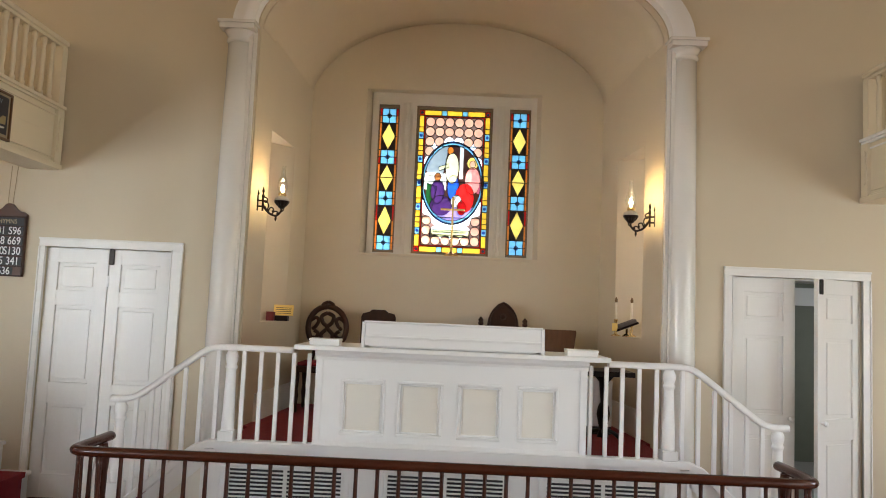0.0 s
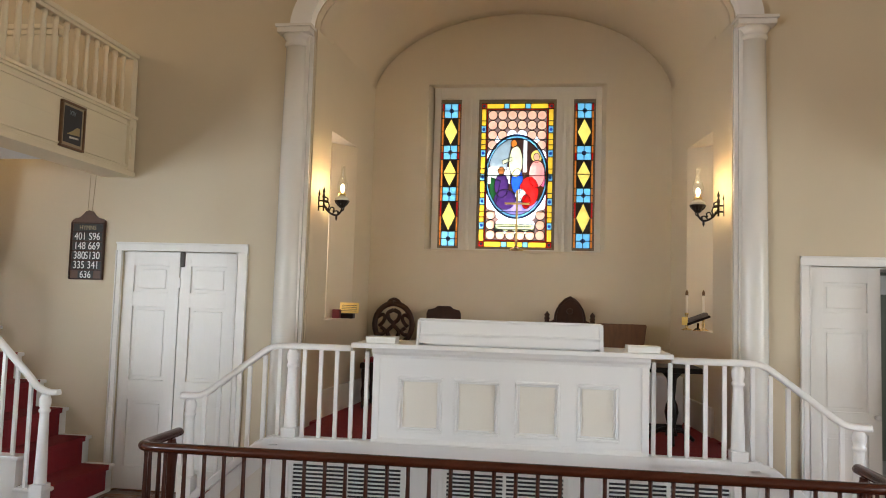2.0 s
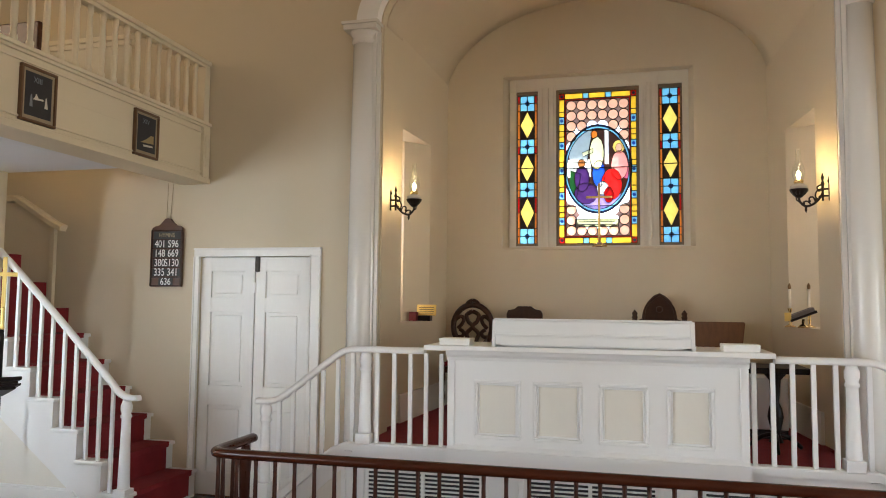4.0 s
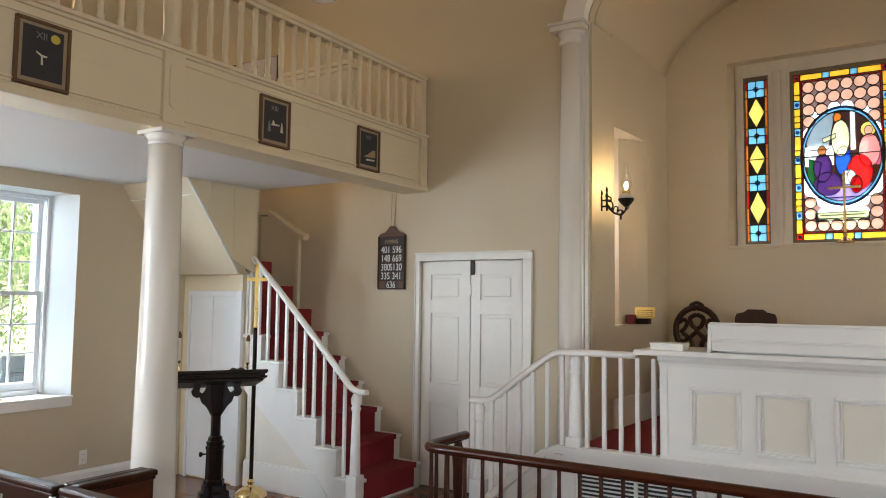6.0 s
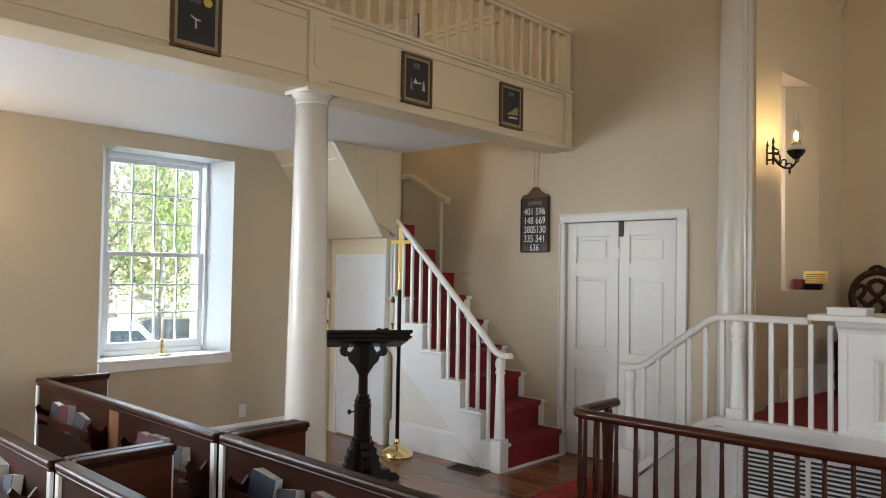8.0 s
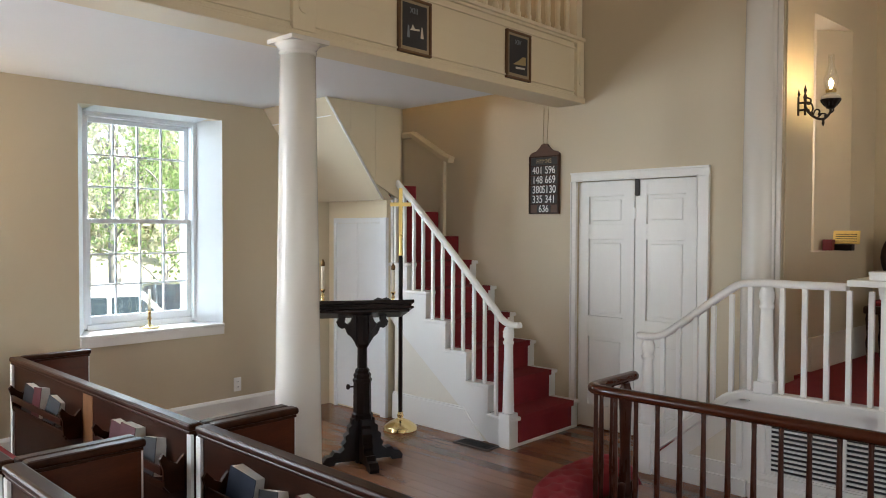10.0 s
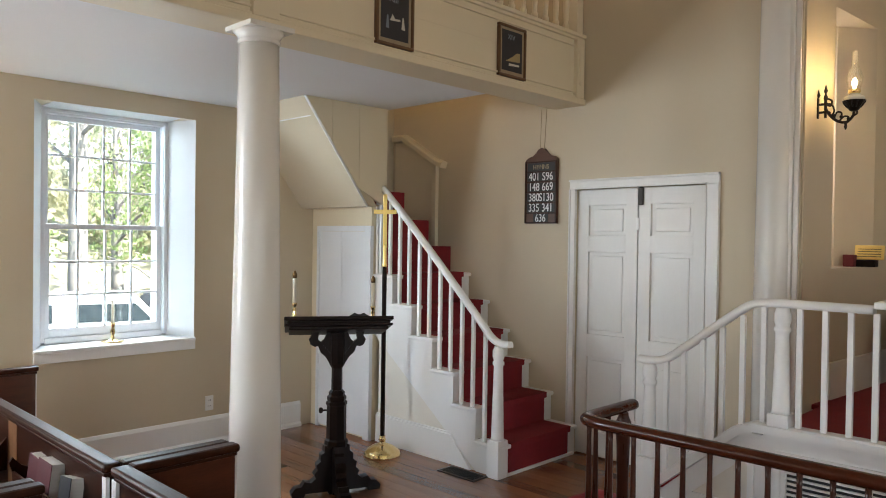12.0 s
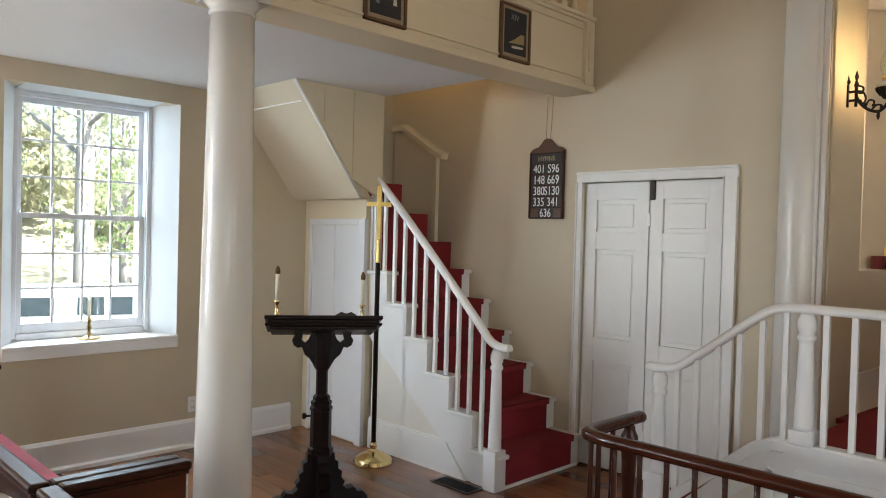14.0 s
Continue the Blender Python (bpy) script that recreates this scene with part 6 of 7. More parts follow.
for s in (-1, 1):
    b = bmesh.new()
    prism(b, [(s * 0.03, 0.815), (s * 0.105, 0.925), (s * 0.085, 0.945), (s * 0.03, 0.875)], -0.022, 0.022)
    prism(b, [(s * 0.085, 0.945), (s * 0.105, 0.920), (s * 0.12, 0.945), (s * 0.145, 0.94), (s * 0.17, 0.955), (s * 0.18, 0.985), (s * 0.165, 1.01), (s * 0.17, 1.035), (s * 0.115, 1.035), (s * 0.125, 0.985), (s * 0.105, 0.97)], -0.022, 0.022)
    prism(b, [(s * 0.03, 0.80), (s * 0.03, 1.03), (s * 0.065, 1.03), (s * 0.085, 0.985), (s * 0.125, 0.95), (s * 0.105, 0.90), (s * 0.075, 0.875)], -0.018, 0.018)
    part("bracket", b, BLACKOAK, t)
b = lathe(bmesh.new(), [(0.036, 0.62), (0.034, 0.80), (0.052, 0.83), (0.052, 1.03)], (0, 0, 0), 8)
for f in b.faces:
    f.smooth = False
part("shaft", b, BLACKOAK, t)
b = lathe(bmesh.new(), [(0.075, 0.30), (0.075, 0.34), (0.064, 0.35), (0.062, 0.56), (0.068, 0.57), (0.068, 0.585), (0.058, 0.592), (0.062, 0.605), (0.062, 0.62), (0.050, 0.63), (0.052, 0.645), (0.040, 0.66)], (0, 0, 0), 8)
for f in b.faces:
    f.smooth = False
part("column", b, BLACKOAK, t)
b = lathe(bmesh.new(), [(0.006, 0.06), (0.006, 0.085), (0.018, 0.092), (0.020, 0.104), (0.012, 0.112)], (0, 0, 0), 12, Matrix.Rotation(radians(-90), 4, "Y"))
b.transform(Matrix.Translation((0, 0, 0.53)))
part("turn_knob", b, BLACKOAK, t)
foot = [(0.0, 0.0), (0.05, 0.0), (0.06, 0.02), (0.20, 0.02), (0.21, 0.0), (0.285, 0.0), (0.29, 0.03), (0.262, 0.062), (0.225, 0.066), (0.205, 0.095), (0.165, 0.085), (0.135, 0.11), (0.148, 0.135), (0.125, 0.16), (0.13, 0.195), (0.105, 0.215), (0.105, 0.255), (0.082, 0.27), (0.080, 0.31), (0.0, 0.33)]
for k in range(4):
    b = prism(bmesh.new(), foot, -0.032, 0.032)
    b.transform(Matrix.Rotation(radians(90 * k + 10), 4, "Z"))
    part("foot", b, BLACKOAK, t)
t = thing("open_book", (-3.86, -1.765, 1.125), "small folded paper lying on the lectern", "book")
b = bmesh.new()
prism(b, [(-0.06, 0.005), (-0.03, 0.022), (0, 0.012), (0.03, 0.022), (0.06, 0.005), (0.06, 0.0), (-0.06, 0.0)], -0.05, 0.05)
b.transform(Matrix.Rotation(radians(-13), 4, "X"))
b.transform(Matrix.Rotation(radians(LA), 4, "Z"))
part("pages", b, SLATE, t)
candlestick((-4.115, -2.08, 1.100), 0.115, 0.17, "turned brass candlestick with an ivory candle on the lectern", 0.0125, 0.05)
candlestick((-3.96, -1.56, 1.062), 0.115, 0.17, "turned brass candlestick with an ivory candle on the lectern", 0.0125, 0.05)

# processional cross in its stand
t = thing("processional_cross", (-4.35, -1.12, 0), "gilt cross on a dark pole in a round brass base", "cross")
part("base", lathe(bmesh.new(), [(0.138, 0), (0.140, 0.012), (0.134, 0.018), (0.136, 0.030), (0.12, 0.045), (0.085, 0.07), (0.045, 0.088), (0.024, 0.096), (0.024, 0.115), (0.030, 0.12), (0.022, 0.13), (0.022, 0.15)], (0, 0, 0), 32), BRASS, t)
part("pole", lathe(bmesh.new(), [(0.017, 0.14), (0.017, 1.36), (0.015, 1.42)], (0, 0, 0), 14), BLACKOAK, t)
part("ferrule", lathe(bmesh.new(), [(0.015, 1.42), (0.018, 1.43), (0.015, 1.45), (0.013, 1.56), (0.017, 1.575), (0.010, 1.59)], (0, 0, 0), 14), GOLD, t)
b = one(-0.014, 0.014, -0.008, 0.008, 1.58, 1.965, 0.002)
cube(b, -0.085, 0.085, -0.0075, 0.0075, 1.818, 1.850, 0.002)
b.transform(Matrix.Rotation(radians(42), 4, "Z"))
part("cross", b, GOLD, t)

# ---- kneeling cushion round the communion rail ----
path = curve_through([(-2.37, -1.05, 0), (-2.41, -1.22, 0), (-2.42, -1.45, 0), (-2.40, -1.70, 0), (-2.30, -1.93, 0), (-2.10, -2.06, 0), (-1.80, -2.09, 0), (0.0, -2.09, 0), (1.75, -2.09, 0), (2.05, -2.06, 0), (2.25, -1.93, 0), (2.34, -1.70, 0), (2.36, -1.40, 0), (2.32, -1.05, 0)], 1)
fine = []
acc = 0.0
pp2 = curve_through(path, 8)
for a, c2 in zip(pp2, pp2[1:]):
    n = max(1, int((c2 - a).length / 0.02))
    for k in range(n):
        fine.append(a.lerp(c2, k / n))
fine.append(pp2[-1])
b = bmesh.new()
rows2 = []
s_acc = 0.0
NS = 14
for i, p3 in enumerate(fine):
    if i:
        s_acc += (p3 - fine[i - 1]).length
    d = (fine[min(i + 1, len(fine) - 1)] - fine[max(i - 1, 0)]).normalized()
    side = Vector((d.y, -d.x, 0))
    endt = min(1.0, min(s_acc, 9.9) / 0.10 + 0.15)
    row = []
    for k in range(NS + 1):
        q = k / NS * 2 - 1
        hgt = 0.15 * (1 - abs(q) ** 6) ** 0.5 * min(1.0, endt ** 0.5) + 0.012
        du, dv = s_acc / 0.15, (q + 1) * 1.0
        for off in (0.0, 0.5):
            fu, fv = (du + off) % 1.0 - 0.5, (dv + off) % 1.0 - 0.5
            hgt -= 0.045 * math.exp(-((fu * 0.15) ** 2 + (fv * 0.15) ** 2) / 0.0006)
        row.append(b.verts.new(p3 + side * (q * 0.15) + Vector((0, 0, max(hgt, 0.004)))))
    base = [b.verts.new(p3 + side * 0.15), b.verts.new(p3 - side * 0.15)]
    rows2.append(row + base)
for r0, r1 in zip(rows2, rows2[1:]):
    n = len(r0)
    for k in range(n):
        b.faces.new((r0[k], r0[(k + 1) % n], r1[(k + 1) % n], r1[k])).smooth = True
b.faces.new(rows2[0])
b.faces.new(rows2[-1][::-1])
bmesh.ops.recalc_face_normals(b, faces=b.faces)
t = thing("kneeler_cushion", (-0.07, -1.84, 0), "deep red tufted kneeling cushion round the communion rail", "kneeler")
b.transform(Matrix.Translation((0, 2.0, 0.001)))
part("cushion", b, TUFT, t)
b = tube(bmesh.new(), [p3 + Vector((0, 0, 0.05)) + Vector(((fine[min(i + 1, len(fine) - 1)] - fine[max(i - 1, 0)]).normalized().y, -(fine[min(i + 1, len(fine) - 1)] - fine[max(i - 1, 0)]).normalized().x, 0)) * 0.15 for i, p3 in enumerate(fine)][::2], 0.005, 6)
b.transform(Matrix.Translation((0, 2.0, 0.0)))
part("piping", b, surface("red_cord", (0.36, 0.05, 0.05), (0.28, 0.03, 0.03), 0.8), t)

# ---- pews ----


def bevel_cap(bm, x0, x1, y0, y1, z):
    cube(bm, x0, x1, y0, y1, z - 0.032, z, 0.011)
    cube(bm, x0 + 0.01, x1 - 0.01, y0 + 0.008, y1 - 0.008, z - 0.046, z - 0.032, 0.004)


def pew(x0, x1, yb, left_end, right_end, label):
    t = thing("pew", ((x0 + x1) / 2, yb, 0), label, "pew", "box pews")
    inv = Matrix.Translation((-(x0 + x1) / 2, -yb, 0))

    def add(name, bm, mat, label=""):
        bm.transform(inv)
        return part(name, bm, mat, t, label)
    add("backrest", one(x0 + 0.02, x1 - 0.02, yb, yb + 0.025, 0.04, 0.80), PEWDARK)
    b = bmesh.new()
    bevel_cap(b, x0, x1, yb - 0.022, yb + 0.042, 0.838)
    add("top_rail", b, PEWDARK)
    for x, on in ((x0, left_end), (x1, right_end)):
        if not on:
            continue
        xa, xb = (x, x + 0.028) if x == x0 else (x - 0.028, x)
        add("pew_end", one(xa, xb, yb + 0.026, yb + 0.44, 0, 0.808, 0.003), PEWRED, "red-brown pew end")
        b = bmesh.new()
        bevel_cap(b, xa - 0.016, xb + 0.016, yb + 0.043, yb + 0.455, 0.838)
        add("end_cap", b, PEWDARK)
        add("corner_post", one(xa - 0.004, xb + 0.004, yb - 0.014, yb + 0.0, 0, 0.793, 0.002), WHITE, "white painted end edge")
        add("front_edge", one(xa, xb, yb + 0.44, yb + 0.447, 0, 0.793, 0.001), WHITE)
    add("seat", one(x0 + 0.03, x1 - 0.03, yb + 0.026, yb + 0.42, 0.40, 0.43, 0.004), PEWDARK)
    add("seat_cushion", one(x0 + 0.035, x1 - 0.035, yb + 0.03, yb + 0.43, 0.431, 0.49, 0.018), TUFT, "red seat cushion")
    return t


pew(-5.02, -2.755, -3.76, True, True, "dark stained pew with capped rails and a painted pale highlight")
pew(-2.725, -0.92, -3.75, True, True, "dark stained pew with capped rails, facing the chancel")
pew(-5.02, -2.755, -4.45, True, True, "dark stained pew with capped rails and red cushion")
pew(-2.725, -0.92, -4.44, True, True, "dark stained pew with capped rails, facing the chancel")


def rack(x0, x1, yb, z0):
    t = thing("book_rack", ((x0 + x1) / 2, yb, z0), "dark wooden book rack fixed to a pew back", "book rack", "book racks")
    h = (x1 - x0) / 2
    for s in (-1, 1):
        o = [(0.0, 0.0), (-0.06, 0.0), (-0.085, 0.03), (-0.09, 0.10), (-0.105, 0.145), (-0.09, 0.165), (-0.06, 0.13), (-0.03, 0.115), (0.0, 0.15)]
        b = prism(bmesh.new(), o, s * h - 0.008, s * h + 0.008, "x")
        part("rack_end", b, PEWDARK, t)
    part("slat", one(-h + 0.008, h - 0.008, -0.094, -0.084, 0.075, 0.11, 0.002), PEWDARK, t)
    part("slat", one(-h + 0.008, h - 0.008, -0.084, -0.074, 0.015, 0.045, 0.002), PEWDARK, t)
    part("shelf", one(-h + 0.008, h - 0.008, -0.074, -0.002, 0.0, 0.012), PEWDARK, t)


MAROON = surface("maroon_book_cloth", (0.11, 0.010, 0.014), (0.07, 0.006, 0.009), 0.55, scale=9, fine=200, bump=0.1)
BLACKB = surface("black_book_cloth", (0.012, 0.012, 0.014), (0.022, 0.022, 0.024), 0.5, scale=9, fine=200, bump=0.1)
NAVY = surface("navy_book_cloth", (0.016, 0.026, 0.055), (0.011, 0.019, 0.040), 0.55, scale=9, fine=200, bump=0.1)


def book(x, yb, z0, th, h, w, mat, lean, tilt, label):
    """A book standing in a rack, spine down, page edges up, turned to show its cover."""
    t = thing("hymn_book", (x, yb - 0.040, z0 + 0.016), label, "book", "books in the pew racks")
    t.rotation_euler = (radians(tilt), radians(lean * 2.2), radians(lean))
    th, h = th * 1.3, h * 0.8
    b = one(-w / 2, w / 2, -th / 2, -th / 2 + 0.003, 0, h, 0.001)
    cube(b, -w / 2, w / 2, th / 2 - 0.003, th / 2, 0, h, 0.001)
    cube(b, -w / 2, -w / 2 + 0.003, -th / 2, th / 2, 0, h, 0.001)
    part("cover", b, mat, t)
    part("page_block", one(-w / 2 + 0.004, w / 2 - 0.005, -th / 2 + 0.003, th / 2 - 0.003, 0.004, h - 0.0005), PAPER, t)


rk = ((-4.74, -3.94, -3.76, 0.55), (-3.52, -2.84, -3.76, 0.55), (-2.51, -1.78, -3.75, 0.55), (-3.65, -2.93, -4.45, 0.55))
for r in rk:
    rack(*r)
for x, r, th, h, w0, mat, lean, tilt, lab in (
        (-4.59, 0, 0.035, 0.205, 0.13, BLACKB, 4, -6, "black prayer book in a pew rack"), (-4.43, 0, 0.040, 0.215, 0.145, MAROON, -3, -8, "maroon hymn book in a pew rack"), (-4.24, 0, 0.035, 0.185, 0.13, BLACKB, 6, -10, "black prayer book leaning in a pew rack"),
        (-3.41, 1, 0.034, 0.215, 0.10, MAROON, 3, -5, "maroon hymn book in a pew rack"), (-3.26, 1, 0.046, 0.225, 0.15, MAROON, 0, -7, "thick maroon hymn book in a pew rack"), (-3.04, 1, 0.040, 0.205, 0.145, BLACKB, -4, -9, "black prayer book in a pew rack"),
        (-2.35, 2, 0.044, 0.225, 0.155, NAVY, 4, -6, "navy blue hymn book in a pew rack"), (-2.15, 2, 0.038, 0.185, 0.14, BLACKB, -5, -10, "black prayer book in a pew rack"), (-1.94, 2, 0.044, 0.215, 0.15, MAROON, 3, -7, "maroon hymn book in a pew rack"),
        (-3.35, 3, 0.042, 0.215, 0.15, BLACKB, 3, -7, "black prayer book in a pew rack"), (-3.12, 3, 0.036, 0.185, 0.14, NAVY, -5, -9, "navy blue book in a pew rack")):
    book(x, rk[r][2], rk[r][3], th, h, w0, mat, lean, tilt, lab)
# brown highlight on the pew back, put in as a paler strip
t = tagged(link("worn_patch", one(-3.90, -3.78, -3.7625, -3.7602, 0.42, 0.79), PEWSHEEN), "thin pale strip painting a brown highlight on the pew back", "board")

# white globe pendant over the nave
t = thing("pendant_globe", (-2.66, -2.24, 3.52), "white glass globe hanging over the nave", "pendant lamp")
b = bmesh.new()
bmesh.ops.create_uvsphere(b, u_segments=24, v_segments=14, radius=0.13, matrix=Matrix.Translation((0, 0, 0.13)))
for f in b.faces:
    f.smooth = True
part("globe", b, surface("opal_glass", (0.80, 0.80, 0.78), (0.76, 0.76, 0.74), 0.2, bump=0.0), t)
part("rod", lathe(bmesh.new(), [(0.05, 0.25), (0.04, 0.28), (0.008, 0.30), (0.008, ZC - 3.55), (0.06, ZC - 3.53), (0.06, ZC - 3.502)], (0, 0, 0), 14), WHITE, t)

# ---- outside ----
GZO = -1.52
GRASS = surface("grass", (0.11, 0.135, 0.05), (0.075, 0.095, 0.035), 0.9, scale=1.2, amount=0.7, fine=30, bump=0.6)
ASPH = surface("asphalt", (0.060, 0.060, 0.060), (0.045, 0.045, 0.046), 0.85, scale=3, fine=200, bump=0.3)
BARK = surface("grey_bark", (0.27, 0.25, 0.23), (0.16, 0.145, 0.13), 0.9, scale=9, amount=0.5, fine=50, bump=1.0, stretch=(3, 3, 0.6))
b = bmesh.new()
cube(b, -900, -XW - 0.5, -900, 900, GZO - 0.3, GZO)
cube(b, -XW - 0.5, 900, CY + 0.5, 900, GZO - 0.3, GZO)
cube(b, XW + 0.5, 900, -900, CY + 0.5, GZO - 0.3, GZO)
cube(b, -XW - 0.5, XW + 0.5, -900, YB - 0.4, GZO - 0.3, GZO)
solid("ground", b, GRASS, "spring grass ground outside the church", "ground")
solid("foundation", one(-XW - 0.45, XW + 0.45, YB - 0.35, CY + 0.45, GZO, -0.13), LIMEW, "plain masonry footing under the building", "footing")
solid("pavement", one(-32, -11.5, -30, 40, GZO, GZO + 0.02), ASPH, "grey asphalt car park", "car park")


def leaf_material(name, c0, c1):
    m = surface(name, c0, c1, 0.6, scale=0.6, amount=0.8, fine=6, bump=0.0)
    p = m.node_tree.nodes["Principled BSDF"]
    t = m.node_tree
    tl = t.nodes.new("ShaderNodeBsdfTranslucent")
    mx = t.nodes.new("ShaderNodeMixShader")
    out = t.nodes["Material Output"]
    src = p.inputs["Base Color"].links[0].from_socket
    t.links.new(src, tl.inputs[0])
    mx.inputs[0].default_value = 0.6
    t.links.new(p.outputs[0], mx.inputs[1])
    t.links.new(tl.outputs[0], mx.inputs[2])
    t.links.new(mx.outputs[0], out.inputs[0])
    return m


LEAF1, LEAF2 = leaf_material("spring_leaves", (0.45, 0.45, 0.32), (0.34, 0.335, 0.23)), leaf_material("green_leaves", (0.24, 0.32, 0.12), (0.16, 0.22, 0.08))


def leaves(n, centre, spread, size, rnd):
    vs, fs = [], []
    clumps = [(rnd.gauss(0, 0.42), rnd.gauss(0, 0.42), rnd.gauss(0, 0.36)) for _ in range(max(6, n // 70))]
    for _ in range(n):
        cx, cy, cz = clumps[rnd.randrange(len(clumps))]
        p = Vector((centre[0] + spread[0] * (cx + rnd.gauss(0, 0.10)), centre[1] + spread[1] * (cy + rnd.gauss(0, 0.10)), centre[2] + spread[2] * (cz + rnd.gauss(0, 0.09))))
        if p.z < GZO + 0.2:
            continue
        a = Euler((rnd.uniform(0, 6.3), rnd.uniform(0, 6.3), rnd.uniform(0, 6.3))).to_matrix()
        s = size * rnd.uniform(0.6, 1.3)
        k = len(vs)
        vs += [tuple(p + a @ Vector(q)) for q in ((-s, 0, 0), (0, -s * 0.5, 0.1 * s), (s, 0, 0), (0, s * 0.5, 0.1 * s))]
        fs.append((k, k + 1, k + 2, k + 3))
    me = bpy.data.meshes.new("leaves")
    me.from_pydata(vs, [], fs)
    return me


def tree(x, y, h, r, n, mat, seed, size=0.12, low=0.35, label="tall spring tree with a ridged grey trunk"):
    rnd = random.Random(seed)
    t = thing("tree", (x, y, GZO), label, "tree", "trees by the car park")
    b = bmesh.new()
    lean = rnd.uniform(-0.03, 0.03)
    tube(b, [(lean * z + 0.02 * math.sin(z), 0.02 * math.cos(z * 1.3), z - 0.1) for z in [h * i / 8 for i in range(6)]], r, 12, (1, 0, 0))
    for v in b.verts:
        f = 1 - 0.45 * max(0, v.co.z) / h
        v.co.x, v.co.y = v.co.x * f, v.co.y * f
    part("trunk", b, BARK, t)
    for i in range(7):
        z = h * (low - 0.08 + 0.06 * i)
        a = rnd.uniform(0, 6.28)
        L = rnd.uniform(0.16, 0.28) * h
        tip = Vector((math.cos(a) * L, math.sin(a) * L, z + L * rnd.uniform(0.25, 0.7)))
        st0 = Vector((lean * z, 0, z))
        mid = st0.lerp(tip, 0.5) + Vector((rnd.uniform(-0.2, 0.2), rnd.uniform(-0.2, 0.2), 0.15))
        b = tube(bmesh.new(), curve_through([st0, mid, tip], 4), r * 0.22, 6)
        part("limb", b, BARK, t)
    me = leaves(n, (0, 0, h * 0.62), (h * 0.42, h * 0.42, h * 0.5), size, rnd)
    me.materials.append(mat)
    ob = new("crown", me)
    ob.parent = t
    return t


tree(-23.0, 3.25, 15, 0.30, 2200, LEAF1, 3, 0.10, 0.42)
tree(-22.6, 5.7, 7.5, 0.11, 4200, LEAF2, 5, 0.08, 0.25, "leafy young tree beside the car park")
tree(-25, -1.5, 11, 0.22, 2000, LEAF1, 7, 0.15, 0.3)
tree(-29.5, 7.0, 12, 0.25, 2600, LEAF1, 8, 0.15, 0.25)
tree(-25, 11.5, 11, 0.2, 4600, LEAF2, 9, 0.15, 0.2)
tree(-27, -8, 12, 0.25, 3600, LEAF1, 10, 0.16, 0.25)
rnd = random.Random(21)
me = bpy.data.meshes.new("wood")
vs, fs = [], []
for i in range(26):
    q = leaves(1500, (-38 - rnd.uniform(0, 12), -26 + 2.4 * i + rnd.uniform(-1, 1), rnd.uniform(0.5, 8.0)), (3.6, 3.6, 5.2), 0.30, rnd)
    k = len(vs)
    vs += [tuple(v.co) for v in q.vertices]
    fs += [tuple(k + j for j in pl.vertices) for pl in q.polygons]
    bpy.data.meshes.remove(q)
me.from_pydata(vs, [], fs)
me.materials.append(LEAF1)
tagged(new("far_wood", me), "pale green spring woodland beyond the car park", "woodland", "", "stuff")
b = prism(bmesh.new(), [(-34, GZO), (-60, 6.0), (-120, 9.0), (-120, GZO)], -120, 140)
solid("ground_bank", b, surface("leaf_littered_bank", (0.27, 0.25, 0.17), (0.17, 0.16, 0.10), 0.9, scale=0.8, amount=0.7, fine=12, bump=0.6), "leaf-littered bank rising behind the car park", "ground")


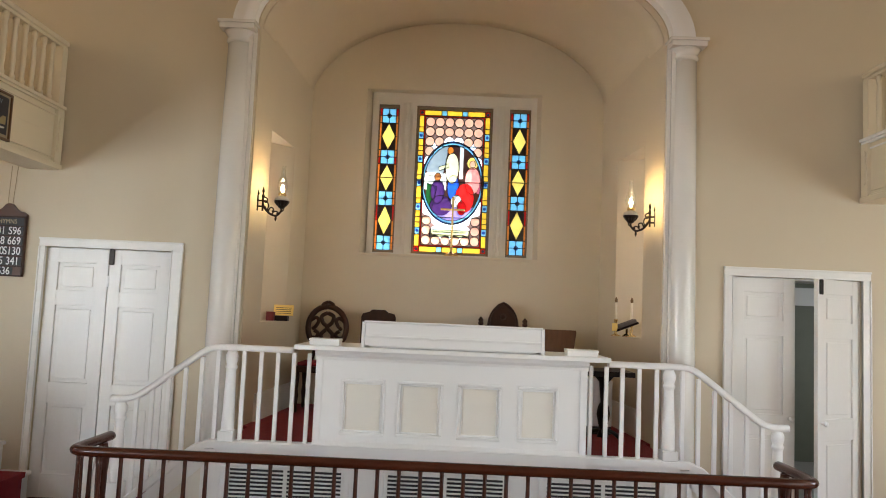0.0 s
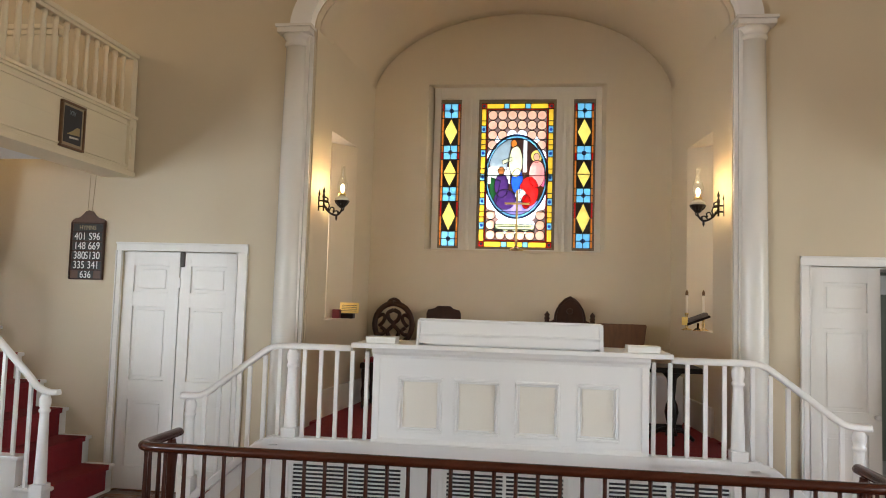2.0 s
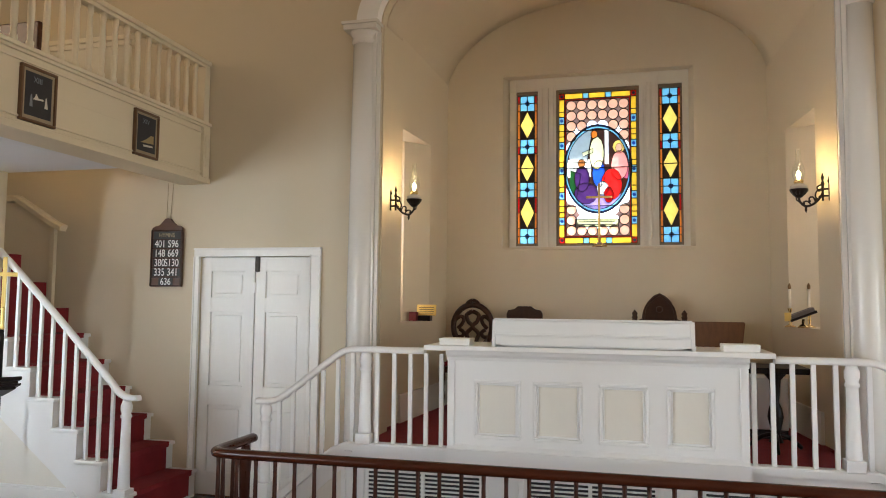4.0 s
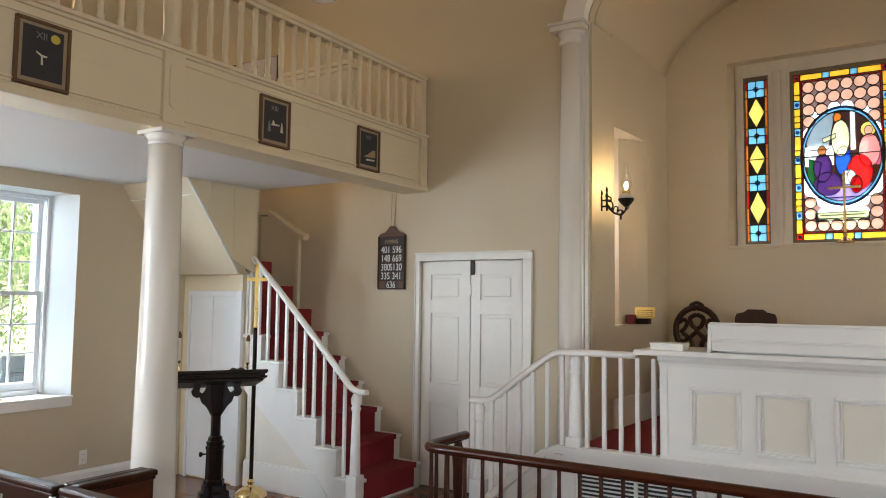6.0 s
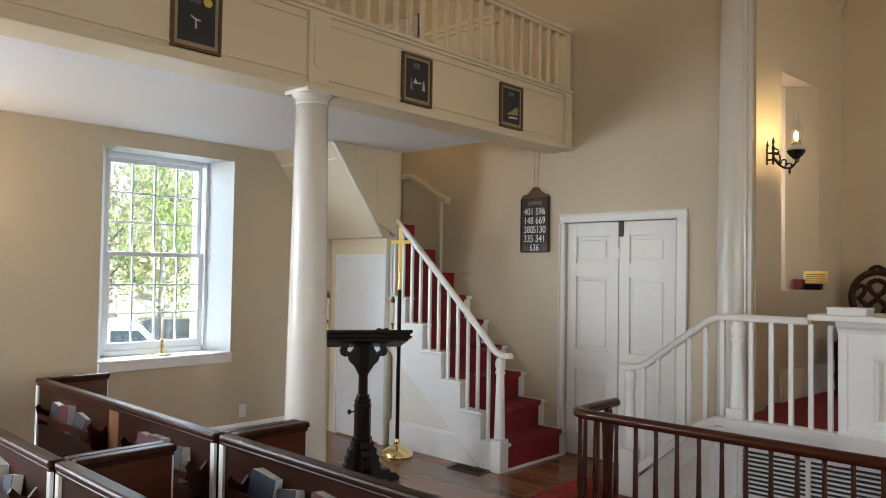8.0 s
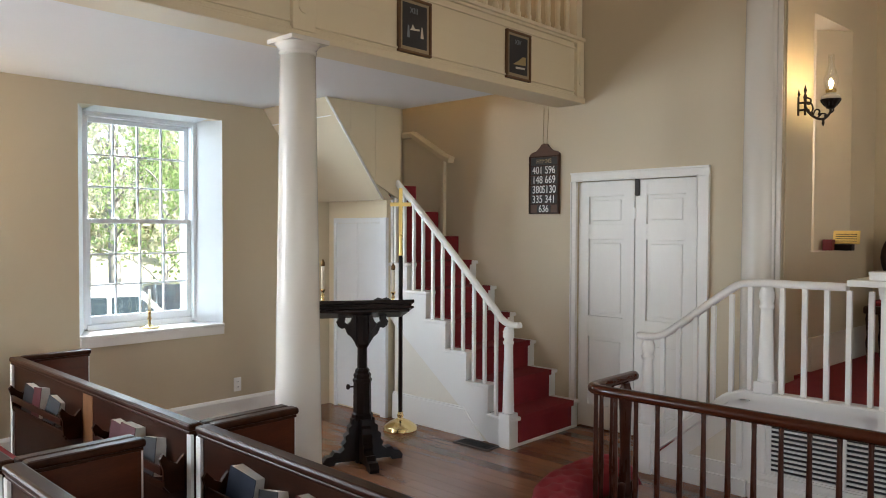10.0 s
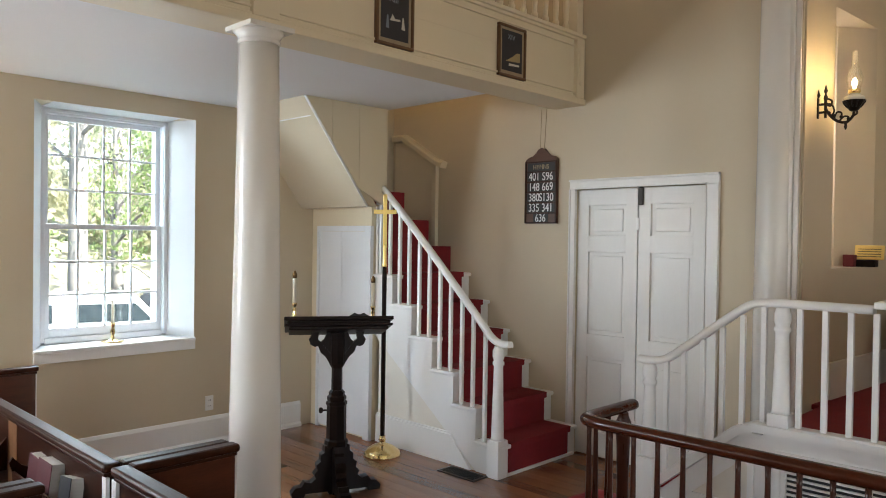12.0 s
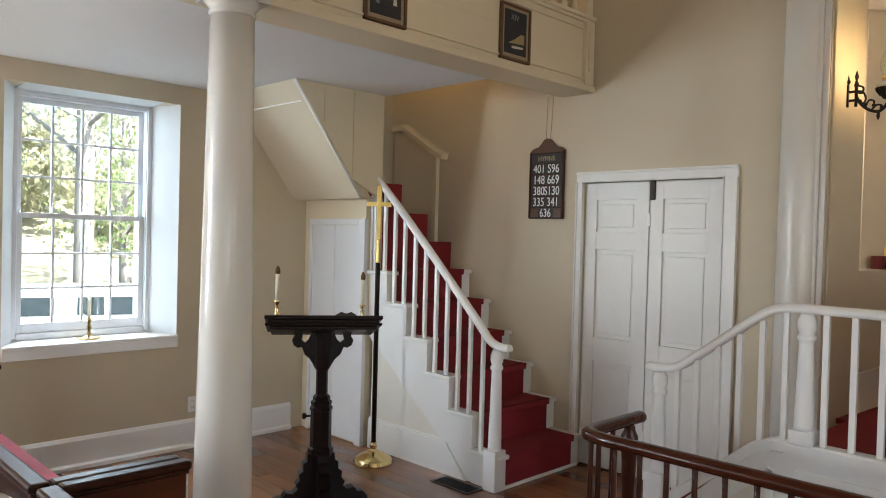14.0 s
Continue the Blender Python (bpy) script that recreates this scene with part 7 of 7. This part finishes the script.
def car(x, y, yaw, paint, label, h=1.72, name="car"):
    t = thing(name, (x, y, GZO + 0.02), label, "car", "parked cars")
    t.rotation_euler[2] = radians(yaw)
    L, W = 2.35, 0.9
    body = [(-L, 0.45), (-L + 0.05, 0.85), (-L + 0.10, 1.02), (L - 1.15, 1.02), (L - 0.15, 0.90), (L, 0.72), (L - 0.03, 0.42), (L - 0.45, 0.30), (-L + 0.45, 0.30)]
    b = prism(bmesh.new(), body, -W, W)
    bmesh.ops.bevel(b, geom=list(b.edges), offset=0.06, segments=2, affect="EDGES", clamp_overlap=True)
    part("body", b, paint, t)
    cabin = [(-L + 0.12, 1.0), (-L + 0.30, h - 0.06), (-L + 0.55, h), (0.35, h), (0.60, h - 0.05), (L - 1.10, 1.0)]
    b = prism(bmesh.new(), cabin, -W + 0.10, W - 0.10)
    bmesh.ops.bevel(b, geom=list(b.edges), offset=0.05, segments=2, affect="EDGES", clamp_overlap=True)
    part("cabin", b, paint, t)
    dark = surface("car_window_glass", (0.02, 0.03, 0.035), (0.03, 0.04, 0.05), 0.06, bump=0.0)
    for s in (-1, 1):
        for x0, x1, x2, x3 in ((-1.85, -1.15, -1.15, -1.80), (-0.70, -0.15, -0.15, -0.70), (-0.05, 0.95, 0.55, -0.05)):
            b = prism(bmesh.new(), [(x0, 1.15), (x1, 1.15), (x2, h - 0.20), (x3, h - 0.20)], s * (W - 0.105), s * (W - 0.085))
            part("side_window", b, dark, t)
        for wx in (-1.45, 1.45):
            b = lathe(bmesh.new(), [(0.20, -0.11), (0.33, -0.10), (0.34, 0.0), (0.33, 0.10), (0.20, 0.11)], (0, 0, 0), 22, Matrix.Rotation(radians(90), 4, "X"))
            b.transform(Matrix.Translation((wx, s * (W - 0.10), 0.34)))
            wh = part("wheel", b, BLACK, t)
            b = lathe(bmesh.new(), [(0.19, -0.02), (0.19, 0.02)], (0, 0, 0), 18, Matrix.Rotation(radians(90), 4, "X"))
            b.transform(Matrix.Translation((wx, s * (W + 0.015), 0.34)))
            part("rim", b, surface("alloy", (0.5, 0.5, 0.5), (0.4, 0.4, 0.4), 0.3, 0.9), wh)
        part("headlight", one(L - 0.20, L - 0.06, s * 0.62 - 0.16, s * 0.62 + 0.16, 0.74, 0.86, 0.02), SASH, t)
    b = prism(bmesh.new(), [(0.70, 1.03), (L - 1.13, 1.03), (0.56, h - 0.10), (0.50, h - 0.10)], -W + 0.2, W - 0.2)
    part("windscreen", b, dark, t)


CARW, CARD2 = surface("white_car_paint", (0.78, 0.78, 0.78), (0.72, 0.72, 0.72), 0.2, bump=0.0, coat=0.6), surface("dark_car_paint", (0.03, 0.035, 0.045), (0.02, 0.025, 0.03), 0.2, bump=0.0, coat=0.6)
car(-18.1, 2.2, 71, CARW, "white parked car with dark windows", 1.76)
car(-21.4, 6.6, 71, CARD2, "dark blue parked car on the asphalt", 1.5)

# ---- floor boards ----
fl = tagged(link("floor", one(-XW - 0.5, XW + 0.5, YB, FT, -0.12, -0.014), FLOORW), "worn brown boarded nave floor", "floor", "", "structure")
board = {}
y, row, BW = -0.001, 0, 0.105
while y > -4.3:
    x, first = -5.8, (0.8, 2.4, 1.6, 2.0, 1.2)[row * 2 % 5]
    lens = [first]
    while sum(lens) + 2.4 < 11.55:
        lens.append(2.4)
    lens.append(round(11.6 - sum(lens), 3))
    for L in lens:
        if L not in board:
            o = part("floor_board", one(0.0008, L - 0.0008, -BW + 0.0016, 0, -0.012, 0.0), FLOORW, fl)
            board[L] = o.data
        else:
            o = share("floor_board", board[L], fl, Matrix())
        o.matrix_basis = Matrix.Translation((x, y, 0.0))
        x += L
    y -= BW
    row += 1
part("floor_rest", one(-5.8, 5.8, YB, y, -0.012, 0.0), FLOORW, fl)
